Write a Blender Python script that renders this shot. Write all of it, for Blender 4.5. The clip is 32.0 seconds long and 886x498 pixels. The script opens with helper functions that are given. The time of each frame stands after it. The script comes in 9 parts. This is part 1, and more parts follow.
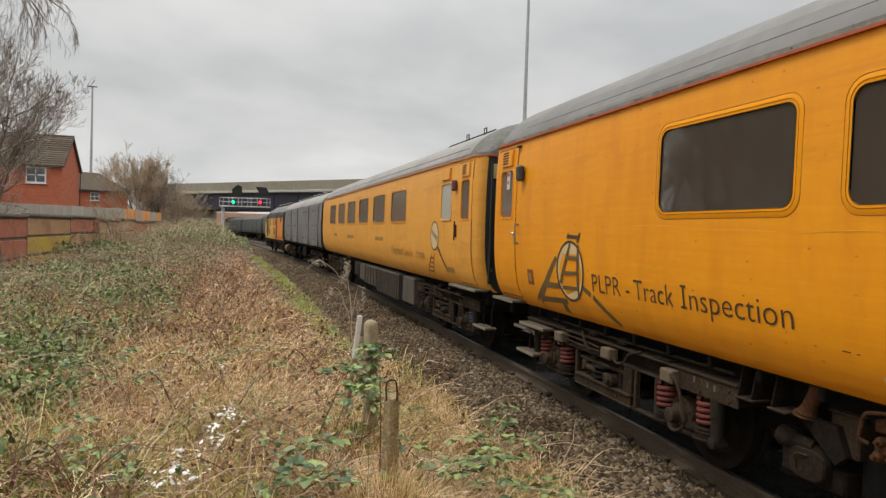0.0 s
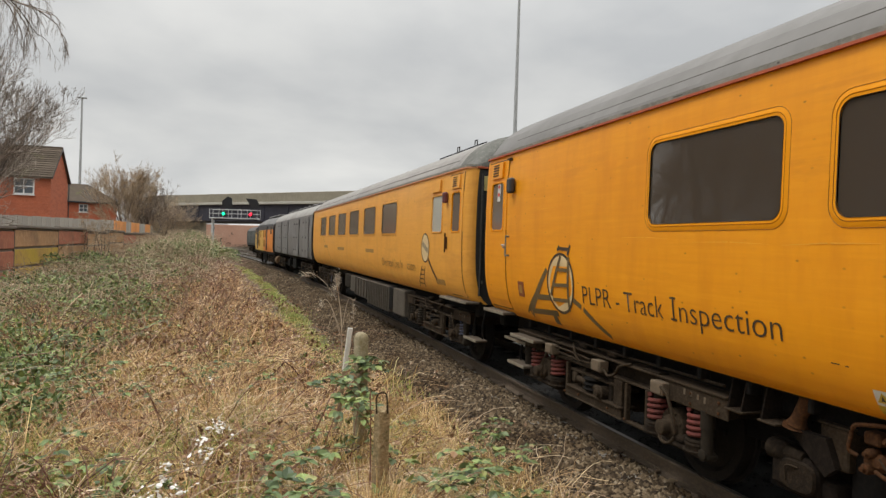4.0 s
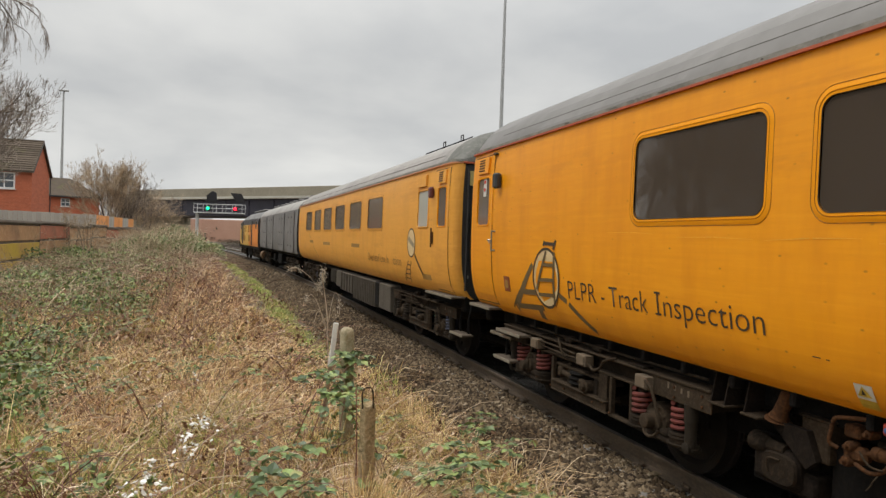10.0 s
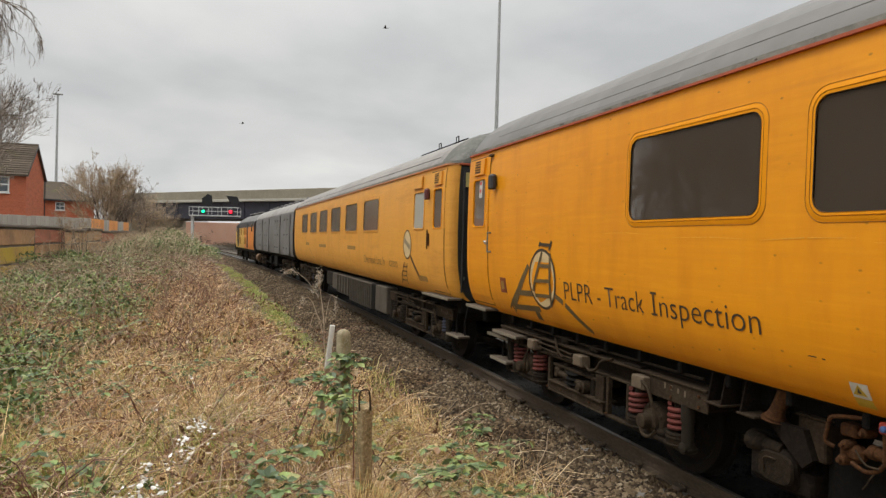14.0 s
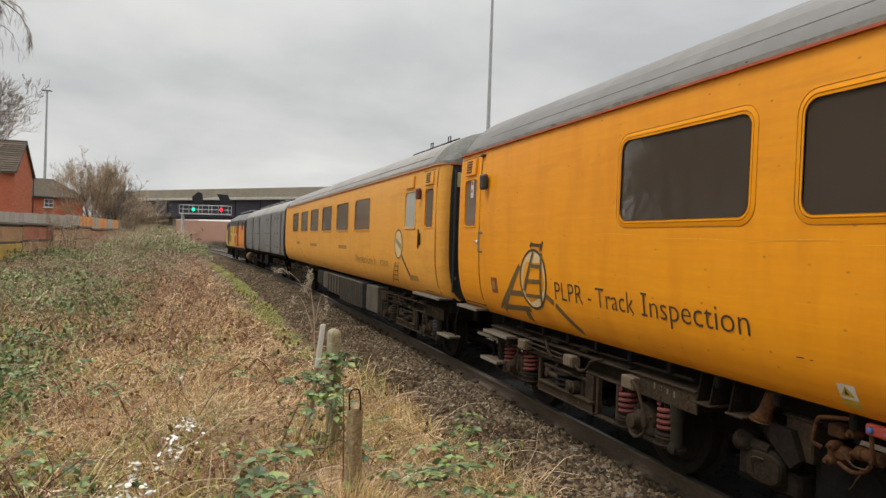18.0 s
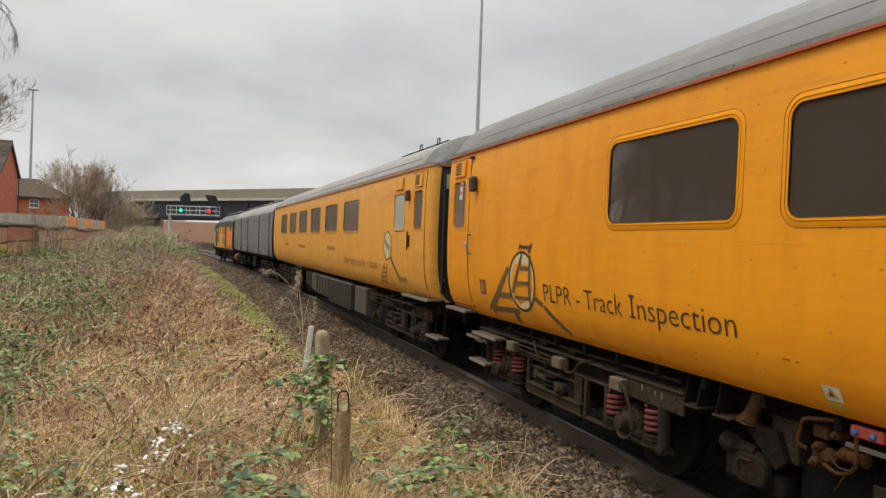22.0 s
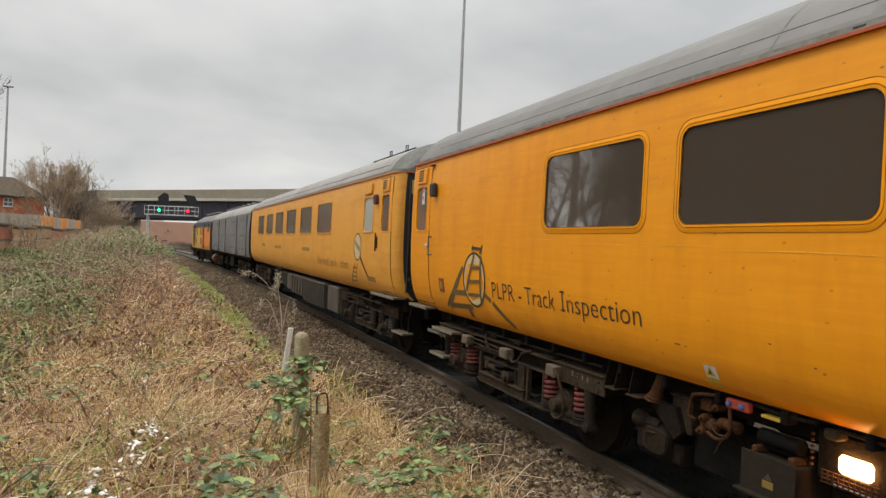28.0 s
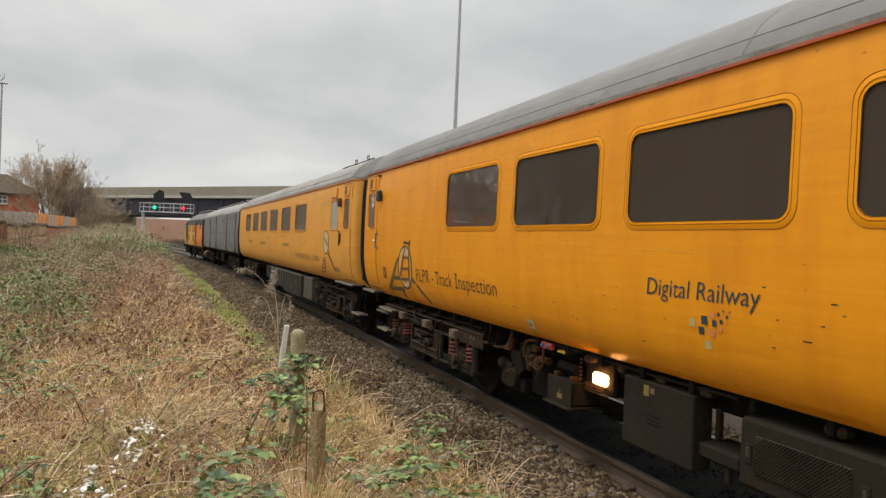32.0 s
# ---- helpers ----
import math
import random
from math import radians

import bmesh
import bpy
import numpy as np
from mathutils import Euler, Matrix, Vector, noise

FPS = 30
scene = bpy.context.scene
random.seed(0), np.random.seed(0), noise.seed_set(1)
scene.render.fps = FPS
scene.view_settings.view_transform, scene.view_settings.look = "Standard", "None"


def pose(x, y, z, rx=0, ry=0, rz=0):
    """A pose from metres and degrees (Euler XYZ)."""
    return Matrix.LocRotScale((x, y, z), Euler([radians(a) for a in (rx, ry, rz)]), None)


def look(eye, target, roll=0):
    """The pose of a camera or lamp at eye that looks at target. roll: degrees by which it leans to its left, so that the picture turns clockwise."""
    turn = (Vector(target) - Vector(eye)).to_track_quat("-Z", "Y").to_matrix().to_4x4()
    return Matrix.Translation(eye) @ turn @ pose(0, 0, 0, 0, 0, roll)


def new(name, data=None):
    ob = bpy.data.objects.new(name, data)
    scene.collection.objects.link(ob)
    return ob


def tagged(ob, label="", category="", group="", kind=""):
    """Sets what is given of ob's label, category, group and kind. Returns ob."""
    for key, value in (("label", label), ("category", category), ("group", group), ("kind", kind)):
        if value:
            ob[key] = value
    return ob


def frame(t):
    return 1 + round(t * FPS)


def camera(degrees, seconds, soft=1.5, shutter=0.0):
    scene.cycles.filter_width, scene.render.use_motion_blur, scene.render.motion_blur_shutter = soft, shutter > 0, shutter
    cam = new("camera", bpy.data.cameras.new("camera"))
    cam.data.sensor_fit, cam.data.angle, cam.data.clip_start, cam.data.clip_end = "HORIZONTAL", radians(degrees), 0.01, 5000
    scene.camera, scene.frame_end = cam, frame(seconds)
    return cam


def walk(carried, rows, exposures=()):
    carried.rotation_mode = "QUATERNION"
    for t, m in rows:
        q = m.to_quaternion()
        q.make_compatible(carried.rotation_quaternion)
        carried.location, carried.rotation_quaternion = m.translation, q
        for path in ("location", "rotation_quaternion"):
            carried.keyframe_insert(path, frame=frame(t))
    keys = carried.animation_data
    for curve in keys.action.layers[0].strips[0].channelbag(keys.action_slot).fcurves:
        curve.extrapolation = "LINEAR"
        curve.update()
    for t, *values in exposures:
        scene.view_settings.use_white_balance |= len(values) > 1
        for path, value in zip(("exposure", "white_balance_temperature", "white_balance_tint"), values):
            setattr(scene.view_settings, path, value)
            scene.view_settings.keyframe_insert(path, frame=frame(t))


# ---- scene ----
# The place: a single-line view along a curved double track. Rail level of the near track is z = 0,
# the train stands on that track, and y points along the track, away from the camera.
RADIUS, Y0 = 757.65, -0.86          # the curve's radius and where it starts to be counted
EYE = (-4.594, 0.0, 1.902)
SECONDS = 32.0
VIEW = [(0, 15.12, -1.33, 1.82), (0.5, 15.22, -1.06, 1.97), (1, 15.35, -0.86, 1.95), (1.5, 15.48, -0.71, 1.83), (2, 15.52, -0.58, 1.75),
        (2.5, 15.54, -0.47, 1.75), (3, 15.60, -0.38, 1.79), (3.5, 15.70, -0.33, 1.86), (5.5, 16.39, -0.33, 1.78), (6, 16.46, -0.37, 1.84),
        (6.5, 16.51, -0.42, 1.86), (7, 16.56, -0.49, 1.86), (7.5, 16.63, -0.55, 1.88), (8, 16.72, -0.61, 1.94), (8.5, 16.85, -0.64, 2.00),
        (9, 16.97, -0.65, 2.01), (9.5, 17.01, -0.67, 1.97), (10, 17.03, -0.69, 1.90), (10.5, 17.07, -0.68, 1.87), (11, 17.13, -0.66, 1.87),
        (11.5, 17.21, -0.63, 1.85), (12, 17.26, -0.61, 1.81), (12.5, 17.27, -0.60, 1.76), (13, 17.28, -0.58, 1.70), (13.5, 17.32, -0.57, 1.64),
        (14, 17.35, -0.55, 1.56), (14.5, 17.34, -0.53, 1.49), (16.5, 17.67, -0.41, 1.67), (17, 17.82, -0.43, 1.78), (17.5, 17.96, -0.50, 1.86),
        (18, 18.08, -0.55, 1.90), (18.5, 18.19, -0.54, 1.92), (19, 18.30, -0.51, 1.95), (19.5, 18.46, -0.48, 2.02), (20, 18.65, -0.43, 2.07),
        (20.5, 18.81, -0.41, 2.08), (21, 18.90, -0.40, 2.06), (21.5, 18.95, -0.38, 2.05), (22, 18.99, -0.37, 2.07), (22.5, 19.06, -0.39, 2.10),
        (23, 19.17, -0.41, 2.12), (23.5, 19.28, -0.38, 2.12), (24, 19.40, -0.30, 2.14), (24.5, 19.54, -0.19, 2.17), (25, 19.71, -0.15, 2.17),
        (25.5, 19.88, -0.14, 2.21), (27.5, 20.51, -0.13, 2.49), (28, 20.57, -0.13, 2.45), (28.5, 20.60, -0.14, 2.37), (29, 20.63, -0.16, 2.30),
        (29.5, 20.67, -0.17, 2.27), (30, 20.68, -0.17, 2.27), (30.5, 20.69, -0.17, 2.30), (31, 20.71, -0.17, 2.35), (31.5, 20.76, -0.23, 2.38),
        (32, 20.90, -0.36, 2.41)]
cam = camera(65.23, SECONDS, soft=1.4)
walk(cam, [(t, pose(*EYE, 90 + tilt, 0, -yaw) @ pose(0, 0, 0, 0, 0, lean)) for t, yaw, tilt, lean in VIEW],
     exposures=[(0, 0.0), (SECONDS, 0.0)])


def on_track(s, lat=0.0, z=0.0):
    """The pose at s metres along the track, lat metres to its right."""
    a = s / RADIUS
    return Matrix.Translation((-RADIUS + (RADIUS + lat) * math.cos(a), Y0 + (RADIUS + lat) * math.sin(a), z)) @ Matrix.Rotation(a, 4, "Z")


def away(turn, depth, z=0.0):
    """A place that lies turn degrees to the right of the track's heading, depth metres off in plan from the eye."""
    return Vector((EYE[0] + depth * math.sin(radians(turn)), EYE[1] + depth * math.cos(radians(turn)), z))


# ---- sky and sun: an overcast winter day ----
world = bpy.data.worlds.new("world")
scene.world = world
world.use_nodes = True
wn, wl = world.node_tree.nodes, world.node_tree.links
wn.clear()


def wnode(kind, **values):
    n = wn.new(kind)
    for key, value in values.items():
        n.inputs[key].default_value = value
    return n


SUN_TURN, SUN_HEIGHT = -75.0, 64.0        # degrees from +y towards +x, and above the horizon
sky = wn.new("ShaderNodeTexSky")
sky.sky_type, sky.sun_disc = "NISHITA", False
sky.sun_elevation, sky.sun_rotation = radians(SUN_HEIGHT), radians(SUN_TURN)
coord = wn.new("ShaderNodeTexCoord")
sep = wn.new("ShaderNodeSeparateXYZ")
wl.new(coord.outputs["Generated"], sep.inputs[0])


def wmath(op, a, b=None, clamp=False):
    n = wn.new("ShaderNodeMath")
    n.operation, n.use_clamp = op, clamp
    for i, v in enumerate((a, b)):
        if v is None:
            continue
        if isinstance(v, (int, float)):
            n.inputs[i].default_value = v
        else:
            wl.new(v, n.inputs[i])
    return n.outputs[0]


up = wmath("MAXIMUM", sep.outputs["Z"], 0.0)
lift = wmath("ADD", up, 0.30)
flat = wn.new("ShaderNodeCombineXYZ")
wl.new(wmath("DIVIDE", sep.outputs["X"], lift), flat.inputs[0])
wl.new(wmath("DIVIDE", sep.outputs["Y"], lift), flat.inputs[1])
cloud = wn.new("ShaderNodeTexNoise")
cloud.inputs["Scale"].default_value, cloud.inputs["Detail"].default_value, cloud.inputs["Roughness"].default_value = 1.15, 6.0, 0.50
cloud.inputs["Distortion"].default_value = 0.12
wl.new(flat.outputs[0], cloud.inputs["Vector"])
ramp = wn.new("ShaderNodeValToRGB")
ramp.color_ramp.elements[0].position, ramp.color_ramp.elements[0].color = 0.34, (0.435, 0.444, 0.449, 1)
ramp.color_ramp.elements[1].position, ramp.color_ramp.elements[1].color = 0.64, (0.655, 0.652, 0.63, 1)
wl.new(cloud.outputs["Fac"], ramp.inputs[0])
# an overcast sky is about three times as bright overhead as at the horizon
zenith = wmath("ADD", wmath("MULTIPLY", wmath("POWER", up, 2.1), 2.95), wmath("ADD", wmath("MULTIPLY", wmath("POWER", wmath("SUBTRACT", 1.0, up), 9.0), 0.42), 0.945))
cover = wn.new("ShaderNodeMix")
cover.data_type = "RGBA"
cover.inputs["Factor"].default_value = 0.97
bright = wn.new("ShaderNodeVectorMath")
bright.operation = "SCALE"
wl.new(ramp.outputs[0], bright.inputs[0])
wl.new(zenith, bright.inputs["Scale"])
sky_dim = wn.new("ShaderNodeVectorMath")
sky_dim.operation = "SCALE"
sky_dim.inputs["Scale"].default_value = 0.10
wl.new(sky.outputs[0], sky_dim.inputs[0])
wl.new(sky_dim.outputs[0], cover.inputs["A"])
wl.new(bright.outputs[0], cover.inputs["B"])
back = wnode("ShaderNodeBackground", Strength=1.07)
wl.new(cover.outputs["Result"], back.inputs["Color"])
wout = wn.new("ShaderNodeOutputWorld")
wl.new(back.outputs[0], wout.inputs[0])

sun_data = bpy.data.lights.new("sun", "SUN")
sun_data.energy, sun_data.angle, sun_data.color = 1.75, radians(20), (1.0, 0.97, 0.92)
sun = new("sun", sun_data)
sd = Vector((math.sin(radians(SUN_TURN)) * math.cos(radians(SUN_HEIGHT)), math.cos(radians(SUN_TURN)) * math.cos(radians(SUN_HEIGHT)), math.sin(radians(SUN_HEIGHT))))
sun.matrix_world = look(sd * 100, (0, 0, 0))


# ---- materials ----
def material(name, base, rough=0.6, metal=0.0, second=None, third=None, scale=3.0, fine=40.0, bump=0.15, amount=0.6, stretch=(1, 1, 1), island=0.0,
             objects=0.0, glow=0.0, gloss=None, dirt=None, dirt_scale=1.2, dirt_at=0.55, specks=None):
    """A procedural surface: base colour broken by a large and a fine noise towards second and third, with relief."""
    m = bpy.data.materials.new(name)
    m.use_nodes = True
    nt = m.node_tree
    n, l = nt.nodes, nt.links
    b = n["Principled BSDF"]
    b.inputs["Metallic"].default_value = metal
    if gloss is not None:
        b.inputs["Specular IOR Level"].default_value = gloss
    tc = n.new("ShaderNodeTexCoord")
    mp = n.new("ShaderNodeMapping")
    mp.inputs["Scale"].default_value = stretch
    l.new(tc.outputs["Object"], mp.inputs["Vector"])

    def noise_at(size, detail=4.0, rough_=0.55):
        t = n.new("ShaderNodeTexNoise")
        t.inputs["Scale"].default_value, t.inputs["Detail"].default_value, t.inputs["Roughness"].default_value = size, detail, rough_
        l.new(mp.outputs[0], t.inputs["Vector"])
        return t.outputs["Fac"]

    def mix(fac, a, c):
        k = n.new("ShaderNodeMix")
        k.data_type = "RGBA"
        for key, v in (("Factor", fac), ("A", a), ("B", c)):
            if isinstance(v, (float, int)):
                k.inputs[key].default_value = v
            elif isinstance(v, tuple):
                k.inputs[key].default_value = (*v, 1)
            else:
                l.new(v, k.inputs[key])
        return k.outputs["Result"]

    def sharpen(v, lo, hi, top=1.0):
        r = n.new("ShaderNodeMapRange")
        r.inputs["From Min"].default_value, r.inputs["From Max"].default_value, r.inputs["To Max"].default_value = lo, hi, top
        l.new(v, r.inputs["Value"])
        return r.outputs[0]

    second = second or tuple(c * 0.7 for c in base)
    third = third or tuple(min(1, c * 1.18) for c in base)
    big, small = noise_at(scale), noise_at(fine, 3.0)
    col = mix(sharpen(big, 0.35, 0.7, amount), base, second)
    col = mix(sharpen(small, 0.45, 0.75, amount), col, third)
    if dirt:
        col = mix(sharpen(noise_at(dirt_scale, 6.0, 0.7), dirt_at, dirt_at + 0.16, 0.8), col, dirt)
    if specks:
        vo = n.new("ShaderNodeTexVoronoi")
        vo.voronoi_dimensions = "2D"
        vo.inputs["Scale"].default_value = 5.0
        sx_ = n.new("ShaderNodeSeparateXYZ")
        l.new(tc.outputs["Object"], sx_.inputs[0])
        fm = n.new("ShaderNodeCombineXYZ")
        l.new(sx_.outputs[1], fm.inputs[0])
        l.new(sx_.outputs[2], fm.inputs[1])
        fs = n.new("ShaderNodeMapping")
        fs.inputs["Scale"].default_value = (0.7, 1.25, 1.0)
        l.new(fm.outputs[0], fs.inputs["Vector"])
        l.new(fs.outputs[0], vo.inputs["Vector"])
        r = n.new("ShaderNodeMapRange")
        r.inputs["From Min"].default_value, r.inputs["From Max"].default_value, r.inputs["To Min"].default_value, r.inputs["To Max"].default_value = 0.02, 0.06, 0.8, 0.0
        l.new(vo.outputs["Distance"], r.inputs["Value"])
        pick = n.new("ShaderNodeMath")
        pick.operation = "MULTIPLY"
        l.new(r.outputs[0], pick.inputs[0])
        sp = n.new("ShaderNodeSeparateColor")
        l.new(vo.outputs["Color"], sp.inputs[0])
        l.new(sharpen(sp.outputs[0], 0.50, 0.95), pick.inputs[1])
        col = mix(pick.outputs[0], col, specks)
        # wiping streaks along the side
        st = n.new("ShaderNodeTexNoise")
        st.inputs["Scale"].default_value, st.inputs["Detail"].default_value, st.inputs["Roughness"].default_value = 1.0, 5.0, 0.65
        sm = n.new("ShaderNodeMapping")
        sm.inputs["Scale"].default_value = (0.05, 0.7, 22.0)
        l.new(tc.outputs["Object"], sm.inputs["Vector"])
        l.new(sm.outputs[0], st.inputs["Vector"])
        vs = n.new("ShaderNodeTexNoise")
        vs.inputs["Scale"].default_value, vs.inputs["Detail"].default_value, vs.inputs["Roughness"].default_value = 1.0, 4.0, 0.6
        vm = n.new("ShaderNodeMapping")
        vm.inputs["Scale"].default_value = (0.05, 3.2, 0.7)
        l.new(tc.outputs["Object"], vm.inputs["Vector"])
        l.new(vm.outputs[0], vs.inputs["Vector"])
        col = mix(sharpen(vs.outputs["Fac"], 0.46, 0.70, 0.85), col, second)
        col = mix(sharpen(st.outputs["Fac"], 0.48, 0.72, 0.42), col, second)
        col = mix(sharpen(st.outputs["Fac"], 0.46, 0.28, 0.35), col, third)
    if island:
        g = n.new("ShaderNodeNewGeometry")
        h = n.new("ShaderNodeHueSaturation")
        r = n.new("ShaderNodeMapRange")
        r.inputs["To Min"].default_value, r.inputs["To Max"].default_value = 1 - island, 1 + island
        l.new(g.outputs["Random Per Island"], r.inputs["Value"])
        l.new(r.outputs[0], h.inputs["Value"])
        l.new(col, h.inputs["Color"])
        col = h.outputs[0]
    if objects:
        g = n.new("ShaderNodeObjectInfo")
        h = n.new("ShaderNodeHueSaturation")
        r = n.new("ShaderNodeMapRange")
        r.inputs["To Min"].default_value, r.inputs["To Max"].default_value = 1 - objects, 1 + objects
        l.new(g.outputs["Random"], r.inputs["Value"])
        l.new(r.outputs[0], h.inputs["Value"])
        l.new(col, h.inputs["Color"])
        col = h.outputs[0]
    l.new(col, b.inputs["Base Color"])
    rr = n.new("ShaderNodeMapRange")
    rr.inputs["To Min"].default_value, rr.inputs["To Max"].default_value = max(0.02, rough - 0.12), min(1, rough + 0.12)
    l.new(big, rr.inputs["Value"])
    l.new(rr.outputs[0], b.inputs["Roughness"])
    if bump:
        bp = n.new("ShaderNodeBump")
        bp.inputs["Strength"].default_value, bp.inputs["Distance"].default_value = bump, 0.02
        l.new(small, bp.inputs["Height"])
        l.new(bp.outputs[0], b.inputs["Normal"])
    if glow:
        b.inputs["Emission Color"].default_value = (*base, 1)
        b.inputs["Emission Strength"].default_value = glow
    return m


def ramp_material(name, stops, rough=0.8, bump=0.0, fine=60.0, translucent=0.0, gloss=0.3, fields=()):
    """Leaves, blades and stones: each loose piece takes its own colour from the stops."""
    m = bpy.data.materials.new(name)
    m.use_nodes = True
    n, l = m.node_tree.nodes, m.node_tree.links
    b = n["Principled BSDF"]
    b.inputs["Roughness"].default_value, b.inputs["Specular IOR Level"].default_value = rough, gloss
    g = n.new("ShaderNodeNewGeometry")
    r = n.new("ShaderNodeValToRGB")
    e = r.color_ramp.elements
    while len(e) < len(stops):
        e.new(0.5)
    for i, (p, c) in enumerate(stops):
        e[i].position, e[i].color = p, (*c, 1)
    l.new(g.outputs["Random Per Island"], r.inputs[0])
    tc = n.new("ShaderNodeTexCoord")
    t = n.new("ShaderNodeTexNoise")
    t.inputs["Scale"].default_value = fine
    l.new(tc.outputs["Object"], t.inputs["Vector"])
    mr = n.new("ShaderNodeMapRange")
    mr.inputs["To Min"].default_value, mr.inputs["To Max"].default_value = 0.72, 1.25
    l.new(t.outputs["Fac"], mr.inputs["Value"])
    h = n.new("ShaderNodeHueSaturation")
    l.new(mr.outputs[0], h.inputs["Value"])
    l.new(r.outputs[0], h.inputs["Color"])
    col = h.outputs[0]
    for tint, size, lo, hi in fields:
        # drifts of another tint over the ground
        f = n.new("ShaderNodeTexNoise")
        f.inputs["Scale"].default_value, f.inputs["Detail"].default_value = size, 4.0
        l.new(tc.outputs["Object"], f.inputs["Vector"])
        fr = n.new("ShaderNodeMapRange")
        fr.inputs["From Min"].default_value, fr.inputs["From Max"].default_value = lo, hi
        l.new(f.outputs["Fac"], fr.inputs["Value"])
        k = n.new("ShaderNodeMix")
        k.data_type, k.blend_type = "RGBA", "MULTIPLY"
        l.new(fr.outputs[0], k.inputs["Factor"])
        l.new(col, k.inputs["A"])
        k.inputs["B"].default_value = (*tint, 1)
        col = k.outputs["Result"]
    l.new(col, b.inputs["Base Color"])
    if translucent:
        tl = n.new("ShaderNodeBsdfTranslucent")
        l.new(col, tl.inputs["Color"])
        mx = n.new("ShaderNodeMixShader")
        mx.inputs[0].default_value = translucent
        l.new(b.outputs[0], mx.inputs[1])
        l.new(tl.outputs[0], mx.inputs[2])
        l.new(mx.outputs[0], n["Material Output"].inputs["Surface"])
    if bump:
        bp = n.new("ShaderNodeBump")
        bp.inputs["Strength"].default_value, bp.inputs["Distance"].default_value = bump, 0.01
        l.new(t.outputs["Fac"], bp.inputs["Height"])
        l.new(bp.outputs[0], b.inputs["Normal"])
    return m


yellow = material("yellow_paint", (0.80, 0.308, 0.007), 0.42, second=(0.69, 0.248, 0.007), third=(0.87, 0.365, 0.016), scale=0.8, fine=14, bump=0.02,
                  amount=0.34, stretch=(1, 0.3, 1.6), dirt=(0.64, 0.235, 0.012), dirt_scale=2.2, dirt_at=0.57, specks=(0.14, 0.06, 0.02), gloss=0.32)
yellow_faded = material("faded_yellow_paint", (0.765, 0.355, 0.048), 0.45, second=(0.66, 0.295, 0.042), third=(0.83, 0.41, 0.07), scale=0.8, fine=14, bump=0.02,
                  amount=0.4, stretch=(1, 0.3, 1.6), dirt=(0.58, 0.25, 0.035), dirt_scale=2.0, dirt_at=0.55, specks=(0.14, 0.06, 0.02), gloss=0.4)
socket_red = material("socket_red", (0.25, 0.06, 0.02), 0.6)
yellow_frame = material("yellow_frame", (0.79, 0.303, 0.008), 0.42, second=(0.70, 0.26, 0.012), scale=1.5, fine=8, bump=0.0, amount=0.3, gloss=0.12)
roof_grey = material("roof_grey", (0.129, 0.119, 0.108), 0.46, second=(0.0989, 0.092, 0.0834), third=(0.172, 0.161, 0.15), scale=0.9, fine=4.0, bump=0.06, amount=0.55,
                     dirt=(0.0602, 0.0516, 0.043), dirt_scale=2.2, dirt_at=0.60)
roof_pale = material("pale_roof", (0.25, 0.228, 0.205), 0.5, second=(0.16, 0.148, 0.135), third=(0.33, 0.305, 0.28), scale=1.2, fine=14, bump=0.08, amount=0.7, dirt=(0.09, 0.08, 0.068), dirt_scale=1.6, dirt_at=0.58)
roof_sooty = material("sooty_roof", (0.085, 0.083, 0.068), 0.6, second=(0.05, 0.05, 0.04), third=(0.14, 0.135, 0.115), scale=2.5, fine=14, bump=0.1, amount=0.8)
gutter_faded = material("faded_gutter", (0.50, 0.20, 0.085), 0.7, second=(0.40, 0.18, 0.09), scale=5, fine=40)
orange_line = material("orange_gutter", (0.37, 0.068, 0.018), 0.65, second=(0.20, 0.045, 0.02), scale=5, fine=40)
dark_seam = material("dark_seam", (0.05, 0.035, 0.02), 0.8)
pale_scratch = material("pale_scratch", (0.84, 0.385, 0.03), 0.6, bump=0.0)
end_dark = material("end_dark_grey", (0.024, 0.023, 0.023), 0.7, second=(0.014, 0.013, 0.012), third=(0.045, 0.040, 0.034))
# undergear tones, lowered so the deep shade below the coaches is in the colour
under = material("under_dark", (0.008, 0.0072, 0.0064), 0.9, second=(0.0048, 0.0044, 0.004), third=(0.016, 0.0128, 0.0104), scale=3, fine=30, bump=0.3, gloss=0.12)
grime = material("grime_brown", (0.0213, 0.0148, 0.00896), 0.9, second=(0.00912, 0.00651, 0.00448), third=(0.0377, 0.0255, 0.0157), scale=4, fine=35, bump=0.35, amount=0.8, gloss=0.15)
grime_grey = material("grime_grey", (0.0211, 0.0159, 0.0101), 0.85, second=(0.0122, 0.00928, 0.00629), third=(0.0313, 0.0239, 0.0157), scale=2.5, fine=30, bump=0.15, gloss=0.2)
rust = material("rusty_iron", (0.070, 0.031, 0.013), 0.9, second=(0.028, 0.015, 0.009), third=(0.14, 0.060, 0.021), scale=7, fine=50, bump=0.3, gloss=0.15)
spring_red = material("spring_red", (0.1326, 0.0234, 0.0156), 0.8, second=(0.0351, 0.01716, 0.01248), scale=9, fine=50)
spring_blue = material("spring_blue", (0.030, 0.036, 0.065), 0.75, second=(0.035, 0.032, 0.03), scale=9, fine=50)
beige = material("beige_box", (0.132, 0.096, 0.06), 0.75, second=(0.072, 0.0528, 0.0352), scale=6, fine=40, bump=0.1)
step_wood = material("step_board", (0.0943, 0.0702, 0.0468), 0.85, second=(0.0492, 0.03666, 0.0252), scale=6, fine=60, bump=0.3)
steel_bright = material("bright_steel", (0.55, 0.54, 0.52), 0.35, 0.9)
